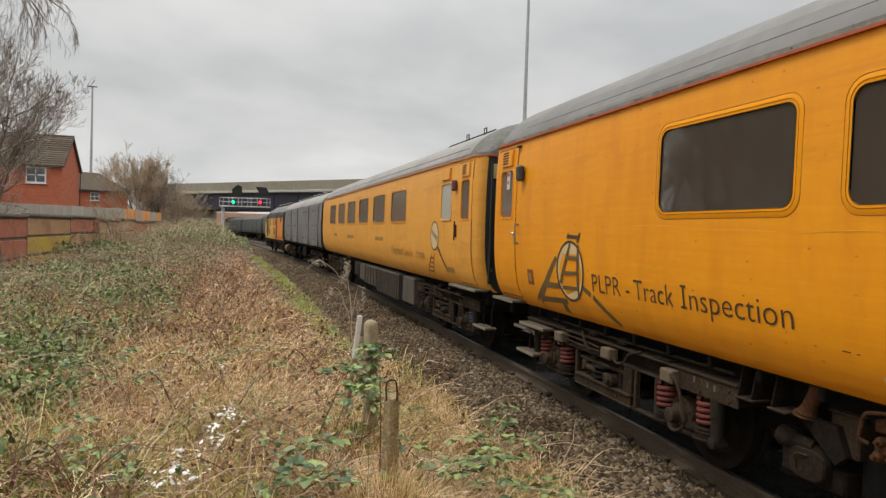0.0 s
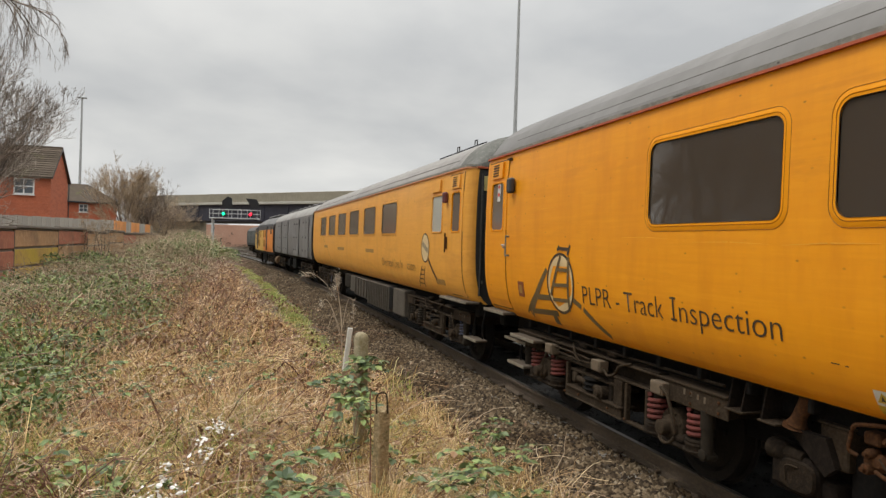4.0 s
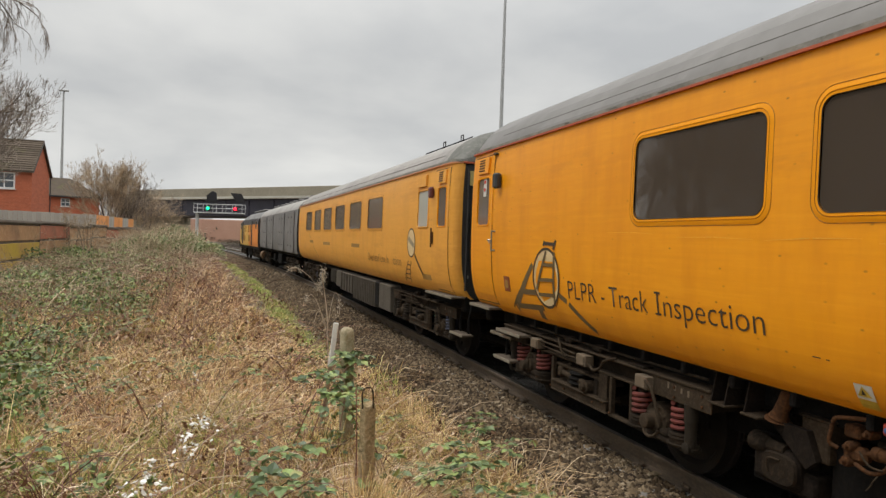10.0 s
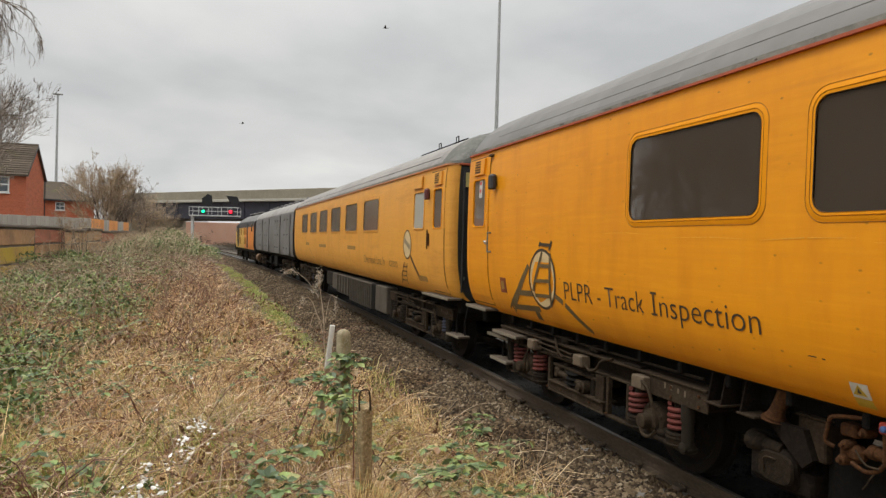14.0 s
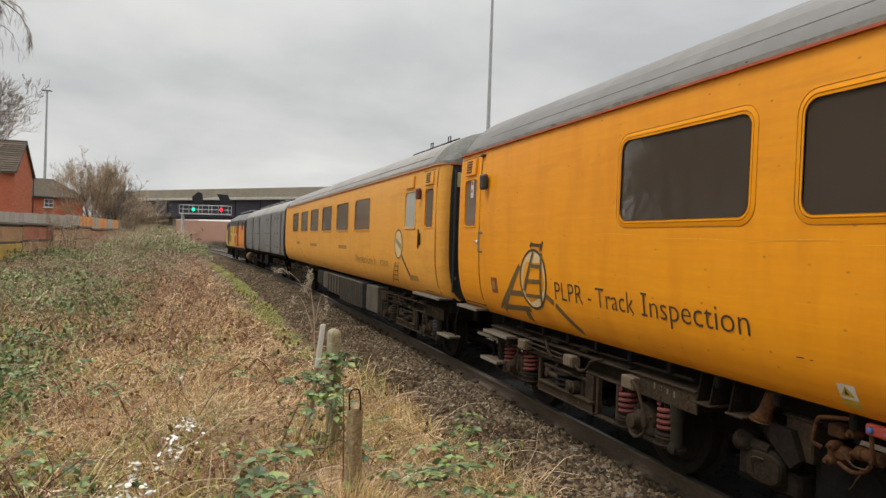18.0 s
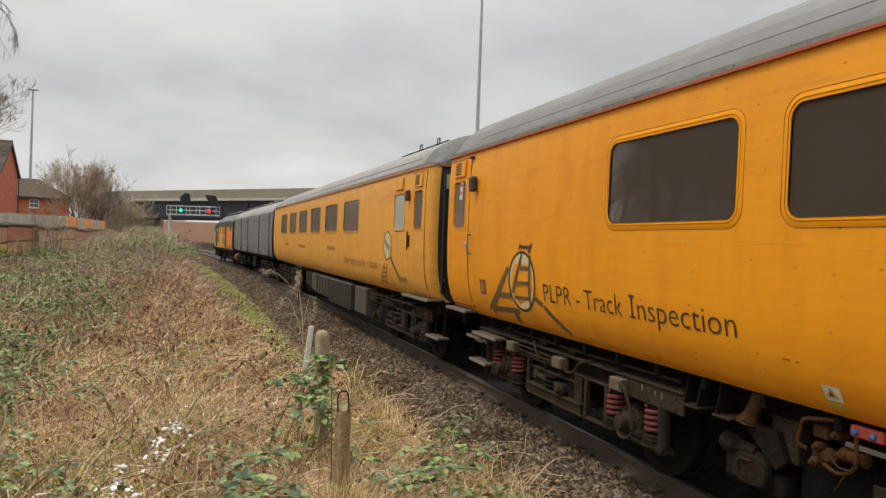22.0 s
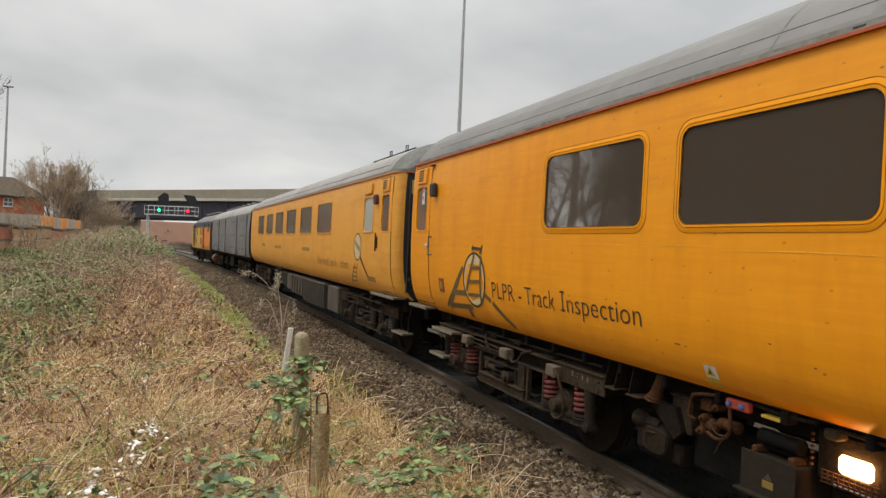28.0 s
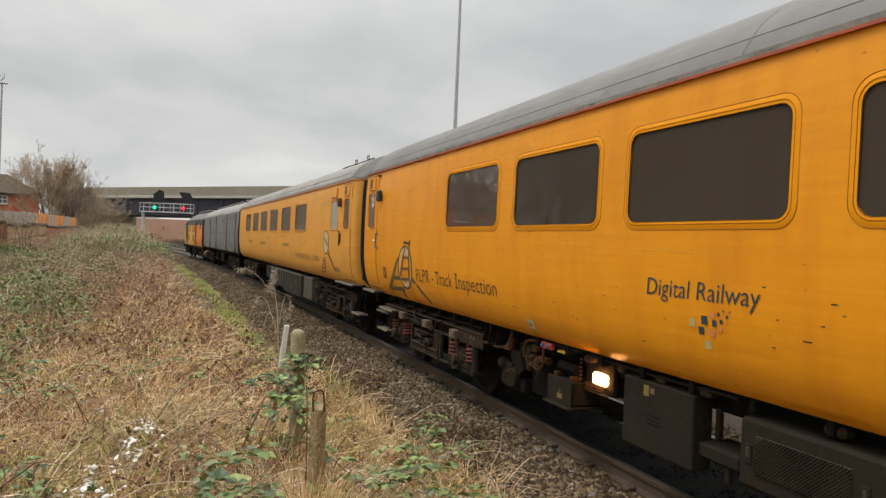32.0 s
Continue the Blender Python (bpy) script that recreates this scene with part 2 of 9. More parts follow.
rail_side = material("rail_rust", (0.082, 0.057, 0.036), 0.8, second=(0.05, 0.035, 0.022), third=(0.14, 0.098, 0.06), scale=6, fine=50, bump=0.2, stretch=(1, 0.4, 1))
rail_head = material("rail_head", (0.30, 0.27, 0.23), 0.32, 0.85, second=(0.16, 0.125, 0.09), scale=3, fine=40, bump=0.05, stretch=(1, 0.1, 1))
concrete = material("sleeper_concrete", (0.21, 0.20, 0.18), 0.9, second=(0.12, 0.11, 0.095), scale=3, fine=35, bump=0.3, objects=0.15)
white_paint = material("white_lettering", (0.62, 0.60, 0.55), 0.5, second=(0.5, 0.48, 0.44))
ink = material("dark_lettering", (0.052, 0.034, 0.020), 0.5, bump=0.0)
ink_faded = material("faded_lettering", (0.36, 0.19, 0.045), 0.5, bump=0.0)
ink_blue = material("blue_grey_lettering", (0.035, 0.055, 0.075), 0.5, bump=0.0)
logo_grey = material("logo_grey", (0.30, 0.24, 0.15), 0.5, bump=0.0)
logo_cream = material("logo_cream", (0.66, 0.50, 0.27), 0.5, second=(0.58, 0.42, 0.2), bump=0.0)
red_plate = material("red_plate", (0.55, 0.05, 0.03), 0.5)
black_plastic = material("black_plastic", (0.03, 0.03, 0.032), 0.5)
blue_paint = material("blue_paint", (0.06, 0.12, 0.3), 0.5)
warn_yellow = material("warning_yellow", (0.55, 0.37, 0.04), 0.6)
dirty_yellow = material("dirty_yellow_label", (0.20, 0.135, 0.025), 0.8)
ink_soft = material("soft_dark_paint", (0.13, 0.085, 0.035), 0.5, bump=0.0)
step_nose = material("step_edge_paint", (0.1944, 0.1645, 0.1188), 0.8, second=(0.1152, 0.0945, 0.066), scale=8)
teal_fade = material("pale_teal", (0.50, 0.42, 0.16), 0.5, bump=0.0)
pink_fade = material("faded_pink", (0.75, 0.24, 0.09), 0.5, bump=0.0)


def glass(name, tint, rough=0.03, through_=0.55, gloss=0.5, ior=1.45):
    m = bpy.data.materials.new(name)
    m.use_nodes = True
    n, l = m.node_tree.nodes, m.node_tree.links
    b = n["Principled BSDF"]
    b.inputs["Base Color"].default_value = (*tint, 1)
    b.inputs["Roughness"].default_value = rough
    b.inputs["Transmission Weight"].default_value = through_
    b.inputs["IOR"].default_value = ior
    b.inputs["Specular IOR Level"].default_value = gloss
    return m


tinted = glass("tinted_glass", (0.082, 0.063, 0.047), 0.03, 0.25, 0.35, 1.18)
# the paler base stands in for sky reflected by the second coach's windows
grey_glass = glass("grey_glass", (0.17, 0.14, 0.11), 0.06, 0.2, 0.3, 1.3)
frosted = glass("frosted_glass", (0.42, 0.44, 0.38), 0.25, 0.2)
house_glass = glass("house_glass", (0.12, 0.14, 0.16), 0.05, 0.3)


def lamp_material(name, colour, strength):
    m = bpy.data.materials.new(name)
    m.use_nodes = True
    b = m.node_tree.nodes["Principled BSDF"]
    b.inputs["Base Color"].default_value = (*colour, 1)
    b.inputs["Emission Color"].default_value = (*colour, 1)
    b.inputs["Emission Strength"].default_value = strength
    return m


lamp_warm = lamp_material("inspection_light", (1.0, 0.45, 0.12), 34.0)
# grime copies and wheel tone: deep shade and lit edges are put into colour
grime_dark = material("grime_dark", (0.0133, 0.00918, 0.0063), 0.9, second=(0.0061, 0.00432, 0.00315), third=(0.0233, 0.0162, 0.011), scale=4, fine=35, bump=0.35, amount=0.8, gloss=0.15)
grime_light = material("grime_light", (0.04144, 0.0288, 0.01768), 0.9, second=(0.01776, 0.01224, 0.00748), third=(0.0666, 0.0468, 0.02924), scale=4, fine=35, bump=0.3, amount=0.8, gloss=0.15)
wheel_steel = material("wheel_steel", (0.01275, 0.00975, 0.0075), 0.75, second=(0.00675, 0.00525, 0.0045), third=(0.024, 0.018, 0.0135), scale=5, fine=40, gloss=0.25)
window_line = material("window_line", (0.44, 0.165, 0.012), 0.8, second=(0.19, 0.078, 0.012), scale=2.5, fine=20, amount=0.9)
vent_yellow = material("vent_yellow", (0.42, 0.19, 0.02), 0.7, second=(0.2, 0.10, 0.02), scale=8)
box_grey = material("box_grey", (0.094, 0.079, 0.062), 0.85, second=(0.055, 0.046, 0.035), third=(0.13, 0.112, 0.09), scale=3, fine=25, bump=0.15, gloss=0.2)
cantrail_grey = material("cantrail_grey", (0.21, 0.21, 0.18), 0.65, second=(0.10, 0.10, 0.085), third=(0.27, 0.265, 0.235), scale=6, fine=40, amount=0.8, stretch=(1, 0.6, 1))
lamp_green = lamp_material("green_aspect", (0.01, 1.0, 0.42), 1.6)
lamp_red = lamp_material("red_aspect", (1.0, 0.02, 0.05), 2.0)


# ---- mesh helpers ----
class Geo:
    """Collects corners and faces of one mesh."""

    def __init__(self):
        self.v, self.f = [], []

    def add(self, verts, faces):
        k = len(self.v)
        self.v.extend(tuple(p) for p in verts)
        self.f.extend(tuple(i + k for i in q) for q in faces)
        return self

    def box(self, c, s, ch=0.0, turn=None):
        """A box of size s about c with chamfered edges; turn: a matrix about c."""
        hx, hy, hz = (d / 2 for d in s)
        ch = min(ch, hx * 0.8, hy * 0.8, hz * 0.8)
        pts = []
        if ch <= 0:
            pts = [(x, y, z) for x in (-hx, hx) for y in (-hy, hy) for z in (-hz, hz)]
            fc = [(0, 1, 3, 2), (4, 6, 7, 5), (0, 4, 5, 1), (2, 3, 7, 6), (0, 2, 6, 4), (1, 5, 7, 3)]
        else:
            idx = {}
            for a in (-1, 1):
                for b in (-1, 1):
                    for c_ in (-1, 1):
                        for k in range(3):
                            p = [a * (hx - ch), b * (hy - ch), c_ * (hz - ch)]
                            p[k] = (a, b, c_)[k] * (hx, hy, hz)[k]
                            idx[(a, b, c_, k)] = len(pts)
                            pts.append(tuple(p))
            fc = []
            ring = [(-1, -1), (1, -1), (1, 1), (-1, 1)]
            for k in range(3):
                i, j = [q for q in range(3) if q != k]
                for sgn in (-1, 1):
                    q = []
                    for u, w in ring:
                        t = [0, 0, 0]
                        t[k], t[i], t[j] = sgn, u, w
                        q.append(idx[(*t, k)])
                    flip = (sgn < 0) ^ (k == 1)
                    fc.append(tuple(reversed(q)) if flip else tuple(q))
            for k in range(3):
                i, j = [q for q in range(3) if q != k]
                for u in (-1, 1):
                    for w in (-1, 1):
                        def at(s_, face):
                            t = [0, 0, 0]
                            t[k], t[i], t[j] = s_, u, w
                            return idx[(*t, face)]
                        fc.append((at(-1, i), at(1, i), at(1, j), at(-1, j)))
            for a in (-1, 1):
                for b in (-1, 1):
                    for c_ in (-1, 1):
                        fc.append(tuple(idx[(a, b, c_, k)] for k in range(3)))
        if turn is not None:
            pts = [turn @ Vector(p) for p in pts]
        return self.add([(p[0] + c[0], p[1] + c[1], p[2] + c[2]) for p in pts], fc)

    def tube(self, pts, r, n=8, cap=True):
        """A round bar through pts; r: one radius or one for each point."""
        pts = [Vector(p) for p in pts]
        rs = r if isinstance(r, (list, tuple)) else [r] * len(pts)
        k = len(self.v)
        for i, p in enumerate(pts):
            d = (pts[min(i + 1, len(pts) - 1)] - pts[max(i - 1, 0)]).normalized()
            a = d.orthogonal().normalized() if abs(d.z) > 0.95 or i == 0 and abs(d.z) > 0.9 else d.cross(Vector((0, 0, 1))).normalized()
            b = d.cross(a)
            for j in range(n):
                w = math.tau * j / n
                self.v.append(tuple(p + (a * math.cos(w) + b * math.sin(w)) * rs[i]))
        for i in range(len(pts) - 1):
            for j in range(n):
                self.f.append((k + i * n + j, k + i * n + (j + 1) % n, k + (i + 1) * n + (j + 1) % n, k + (i + 1) * n + j))
        if cap:
            self.f.append(tuple(k + j for j in reversed(range(n))))
            e = k + (len(pts) - 1) * n
            self.f.append(tuple(e + j for j in range(n)))
        return self

    def bend(self, pts, r, n=8, fine=5):
        """A round bar along a smooth curve through pts."""
        p = [Vector(q) for q in pts]
        p = [p[0] * 2 - p[1]] + p + [p[-1] * 2 - p[-2]]
        out = []
        for a, b, c, d in zip(p, p[1:], p[2:], p[3:]):
            for i in range(fine):
                t = i / fine
                out.append(0.5 * (2 * b + (c - a) * t + (2 * a - 5 * b + 4 * c - d) * t * t + (3 * b - a - 3 * c + d) * t ** 3))
        return self.tube(out + [p[-2]], r, n)

    def lathe(self, c, axis, prof, n=24):
        """Turn prof, pairs of (along, radius), about an axis through c."""
        ax = Vector(axis).normalized()
        a = ax.orthogonal().normalized()
        b = ax.cross(a)
        k = len(self.v)
        for t, r in prof:
            for j in range(n):
                w = math.tau * j / n
                self.v.append(tuple(Vector(c) + ax * t + (a * math.cos(w) + b * math.sin(w)) * r))
        for i in range(len(prof) - 1):
            for j in range(n):
                self.f.append((k + i * n + j, k + (i + 1) * n + j, k + (i + 1) * n + (j + 1) % n, k + i * n + (j + 1) % n))
        self.f.append(tuple(k + j for j in range(n)))
        e = k + (len(prof) - 1) * n
        self.f.append(tuple(e + j for j in reversed(range(n))))
        return self

    def spring(self, c, r, h, turns=5.5, wire=0.018, n=5):
        pts = [(c[0] + r * math.cos(math.tau * turns * i / 60), c[1] + r * math.sin(math.tau * turns * i / 60), c[2] + h * i / 60) for i in range(61)]
        return self.tube(pts, wire, n)

    def sweep(self, prof, poses, cap=True):
        """Carry a closed profile of (x, z) along poses."""
        k, n = len(self.v), len(prof)
        for m in poses:
            for x, z in prof:
                self.v.append(tuple(m @ Vector((x, 0, z))))
        for i in range(len(poses) - 1):
            for j in range(n):
                self.f.append((k + i * n + j, k + i * n + (j + 1) % n, k + (i + 1) * n + (j + 1) % n, k + (i + 1) * n + j))
        if cap:
            self.f.append(tuple(k + j for j in reversed(range(n))))
            e = k + (len(poses) - 1) * n
            self.f.append(tuple(e + j for j in range(n)))
        return self

    def mesh(self, name, mat, smooth=False):
        me = bpy.data.meshes.new(name)
        me.from_pydata(self.v, [], self.f)
        me.materials.append(mat)
        bm = bmesh.new()
        bm.from_mesh(me)
        bmesh.ops.recalc_face_normals(bm, faces=bm.faces)
        if smooth:
            bmesh.ops.remove_doubles(bm, verts=bm.verts, dist=0.0002)
            for f in bm.faces:
                f.smooth = True
            for e in bm.edges:
                if len(e.link_faces) == 2 and e.calc_face_angle(0) > radians(38):
                    e.smooth = False
        bm.to_mesh(me)
        bm.free()
        return me


def part(name, geo, mat, parent, label="", smooth=False, at=None):
    ob = new(name, geo.mesh(name, mat, smooth) if isinstance(geo, Geo) else geo)
    ob.parent = parent
    if at is not None:
        ob.matrix_basis = at
    return tagged(ob, label)


def thing(name, m, label, category, group="", kind=""):
    ob = new(name)
    ob.matrix_basis = m
    return tagged(ob, label, category, group, kind)


def solid(name, geo, mat, label, category, group="", kind="", smooth=False, m=None):
    ob = new(name, geo.mesh(name, mat, smooth) if isinstance(geo, Geo) else geo)
    if m is not None:
        ob.matrix_basis = m
    return tagged(ob, label, category, group, kind)


def tri_mesh(name, verts, tris, mat, smooth=False):
    """A large mesh straight from arrays."""
    me = bpy.data.meshes.new(name)
    verts, tris = np.asarray(verts, dtype=np.float32), np.asarray(tris, dtype=np.int32)
    me.vertices.add(len(verts))
    me.vertices.foreach_set("co", verts.ravel())
    me.loops.add(tris.size)
    me.loops.foreach_set("vertex_index", tris.ravel())
    me.polygons.add(len(tris))
    me.polygons.foreach_set("loop_start", np.arange(0, tris.size, 3, dtype=np.int32))
    me.polygons.foreach_set("use_smooth", np.full(len(tris), smooth))
    me.update(calc_edges=True)
    me.materials.append(mat)
    return me


# ---- ground ----
def lateral(x, y):
    """Metres to the right of the near track's centre line, and along it."""
    dx, dy = x + RADIUS, y - Y0
    return np.hypot(dx, dy) - RADIUS, RADIUS * np.arctan2(dy, dx)


def ground_z(x, y):
    """Height of the ground: ballast bed, cess ditch and the rough verge."""
    x, y = np.asarray(x, dtype=float), np.asarray(y, dtype=float)
    lat, s = lateral(x, y)
    z = np.interp(lat, [-60, -22, -14, -9, -6.0, -4.2, -3.2, -2.5, -1.9, -1.45, 1.45, 1.8, 4.9, 5.4, 6.6, 9, 60],
                  [0.6, 0.3, -0.02, 0.0, 0.0, -0.12, -0.30, -0.40, -0.36, -0.20, -0.20, -0.24, -0.20, -0.24, -0.45, -0.3, 0.3])
    bump = 0.06 * np.sin(x * 0.9 + 1.3 * np.sin(y * 0.31)) * np.cos(y * 0.73 + 0.6 * np.sin(x * 0.5)) + 0.03 * np.sin(x * 2.3 + y * 1.7)
    z = z + bump * np.clip((-lat - 2.6) / 1.5, 0, 1)
    # bank under the far bramble thicket
    z = z + 0.9 * np.exp(-((x + 8.9) / 2.0) ** 2 - ((y - 57) / 9) ** 2)
    return z


earth = material("verge_earth", (0.075, 0.050, 0.030), 0.95, second=(0.04, 0.027, 0.017), third=(0.15, 0.108, 0.06), scale=0.7, fine=11, bump=0.6, amount=0.9,
                 dirt=(0.10, 0.115, 0.04), dirt_scale=0.5, dirt_at=0.54)
ballast_bed = material("ballast_bed", (0.064, 0.044, 0.026), 0.95, second=(0.034, 0.024, 0.015), third=(0.11, 0.079, 0.048), scale=9, fine=26, bump=0.9, amount=0.9)
xs = np.concatenate([[-2500, -700, -200, -90, -50], np.arange(-34, -10, 1.2), np.arange(-10, 8, 0.3), np.arange(8, 30, 2.0), [50, 90, 200, 700, 2500]])
ysg = np.concatenate([[-2500, -700, -200, -80, -40], np.arange(-20, -2, 1.5), np.arange(-2, 30, 0.4), np.arange(30, 140, 1.5), [150, 180, 250, 500, 1000, 2500]])
gx, gy = np.meshgrid(xs, ysg, indexing="ij")
gz = ground_z(gx, gy)
gv = np.stack([gx, gy, gz], -1).reshape(-1, 3)
nxg, nyg = len(xs), len(ysg)
i0 = (np.arange(nxg - 1)[:, None] * nyg + np.arange(nyg - 1)[None, :]).ravel()
gt = np.concatenate([np.stack([i0, i0 + nyg, i0 + nyg + 1], 1), np.stack([i0, i0 + nyg + 1, i0 + 1], 1)])
solid("ground", tri_mesh("ground", gv, gt, earth, True), earth, "rough brown winter verge with dead grass and moss", "ground", kind="structure")
# the ballast: one bed for both tracks
g = Geo()
bed = [(-2.42, -0.46), (-2.15, -0.36), (-1.75, -0.21), (-1.45, -0.165), (1.45, -0.165), (1.75, -0.20), (1.95, -0.165), (4.85, -0.165), (5.3, -0.22), (6.2, -0.46)]
g.sweep(bed, [on_track(s) for s in np.arange(-40, 262, 3.0)])
# a thin near-black strip: the shade under the train is put into its colour
oil_shade_bed = material("oil_black_bed", (0.012, 0.010, 0.008), 0.8, second=(0.006, 0.005, 0.004), third=(0.024, 0.020, 0.016), scale=6, fine=30, bump=0.6)
solid("oily_bed", Geo().sweep([(-0.70, -0.170), (-0.70, -0.1605), (0.70, -0.1605), (0.70, -0.170)], [on_track(s) for s in np.arange(-20, 120, 3.0)]), oil_shade_bed, "oil-dark bed between the rails with under-train shade in its colour", "ballast", kind="structure")
solid("ballast", g, ballast_bed, "grey-brown stone ballast bed under the tracks", "ballast", kind="structure")

RAIL = [(-0.07, -0.159), (0.07, -0.159), (0.07, -0.148), (0.012, -0.13), (0.010, -0.05), (0.035, -0.038), (0.036, -0.008), (0.026, 0.0), (-0.026, 0.0), (-0.036, -0.008), (-0.035, -0.038), (-0.010, -0.05), (-0.012, -0.13), (-0.07, -0.148)]
HEAD = [(-0.027, 0.0), (0.027, 0.0), (0.024, 0.0022), (-0.024, 0.0022)]


def railway(lat, label, first, last):
    tr = thing("railway_track", Matrix(), label, "railway track", "tracks", "structure")
    for r in (-0.7525, 0.7525):
        ps = [on_track(s, lat) @ Matrix.Translation((r, 0, 0)) for s in np.arange(-40, 262, 2.0)]
        part("rail", Geo().sweep(RAIL, ps), rail_side, tr, "rusty brown steel rail")
        part("rail_head", Geo().sweep(HEAD, ps), rail_head, tr, "worn rail head")
    sl = Geo()
    sl.add([(x, y, z) for y, w in ((-0.13, 0), (-0.10, 1), (0.10, 1), (0.13, 0)) for x, z in ((-1.27, -0.20 if not w else -0.155), (-0.62, -0.20 if not w else -0.157), (0, -0.22 if not w else -0.175), (0.62, -0.20 if not w else -0.157), (1.27, -0.20 if not w else -0.155))],
           [(5 * j + i, 5 * j + i + 1, 5 * j + i + 6, 5 * j + i + 5) for j in range(3) for i in range(4)])
    for e in (-1.27, 1.27):
        sl.add([(e, -0.13, -0.30), (e, -0.10, -0.155), (e, 0.10, -0.155), (e, 0.13, -0.30)], [(0, 1, 2, 3)])
    sme = sl.mesh("sleeper", concrete)
    cl = Geo()
    for r in (-0.7525, 0.7525):
        for q in (-0.10, 0.10):
            cl.box((r + q, 0, -0.13), (0.09, 0.10, 0.035), 0.01)
            cl.tube([(r + q * 0.7, -0.05, -0.118), (r + q * 0.9, 0.0, -0.095), (r + q * 0.7, 0.05, -0.118)], 0.010, 5)
    cme = cl.mesh("rail_clip", rail_side)
    for i in range(first, last):
        m = on_track(i * 0.65, lat)
        o = new("sleeper", sme)
        o.parent, o.matrix_basis = tr, m
        if -2 < i * 0.65 < 26 and lat == 0:
            q = new("rail_clip", cme)
            q.parent = o
    return tr


railway(0.0, "curved near track with rusty rails on concrete sleepers", -12, 150)
railway(3.40, "far parallel track with rusty rails on concrete sleepers", 40, 190)


# ---- the train ----
interior = material("interior_brown", (0.16, 0.12, 0.085), 0.8)
roof_seam = material("roof_seam", (0.06, 0.055, 0.048), 0.7, second=(0.12, 0.11, 0.10), scale=2.5, fine=12, amount=0.9)
BODY_Z = (1.018, 1.035, 1.055, 1.08, 1.10, 1.125, 1.15, 1.175, 1.20, 1.225, 1.26, 1.30, 1.35, 1.40, 1.45, 1.50, 1.56, 1.62, 1.75, 2.0, 2.09, 2.4, 2.60, 2.82, 2.95, 3.03, 3.11)
PROFILE = ((0.9, 1.02), (1.018, 1.185), (1.08, 1.258), (1.15, 1.304), (1.22, 1.336), (1.30, 1.36), (1.40, 1.38), (1.50, 1.395), (1.62, 1.404), (1.75, 1.41), (2.0, 1.415),
           (2.4, 1.415), (2.75, 1.408), (2.95, 1.397), (3.11, 1.382))
ROOF = ((1.380, 3.10), (1.340, 3.19), (1.27, 3.29), (1.19, 3.39), (1.07, 3.49), (0.92, 3.58), (0.74, 3.66), (0.52, 3.725), (0.27, 3.765), (0, 3.78))
WIN_Z0, WIN_Z1 = 2.13, 2.785


PZ, PW = np.array([p[0] for p in PROFILE]), np.array([p[1] for p in PROFILE])
PS = np.gradient(PW, PZ)


def half_width(z):
    """A smooth curve through the profile."""
    z = min(max(z, PZ[0]), PZ[-1])
    i = min(int(np.searchsorted(PZ, z, side="right")) - 1, len(PZ) - 2)
    d = PZ[i + 1] - PZ[i]
    t = (z - PZ[i]) / d
    return float((2 * t ** 3 - 3 * t ** 2 + 1) * PW[i] + (t ** 3 - 2 * t ** 2 + t) * d * PS[i] + (3 * t ** 2 - 2 * t ** 3) * PW[i + 1] + (t ** 3 - t ** 2) * d * PS[i + 1])


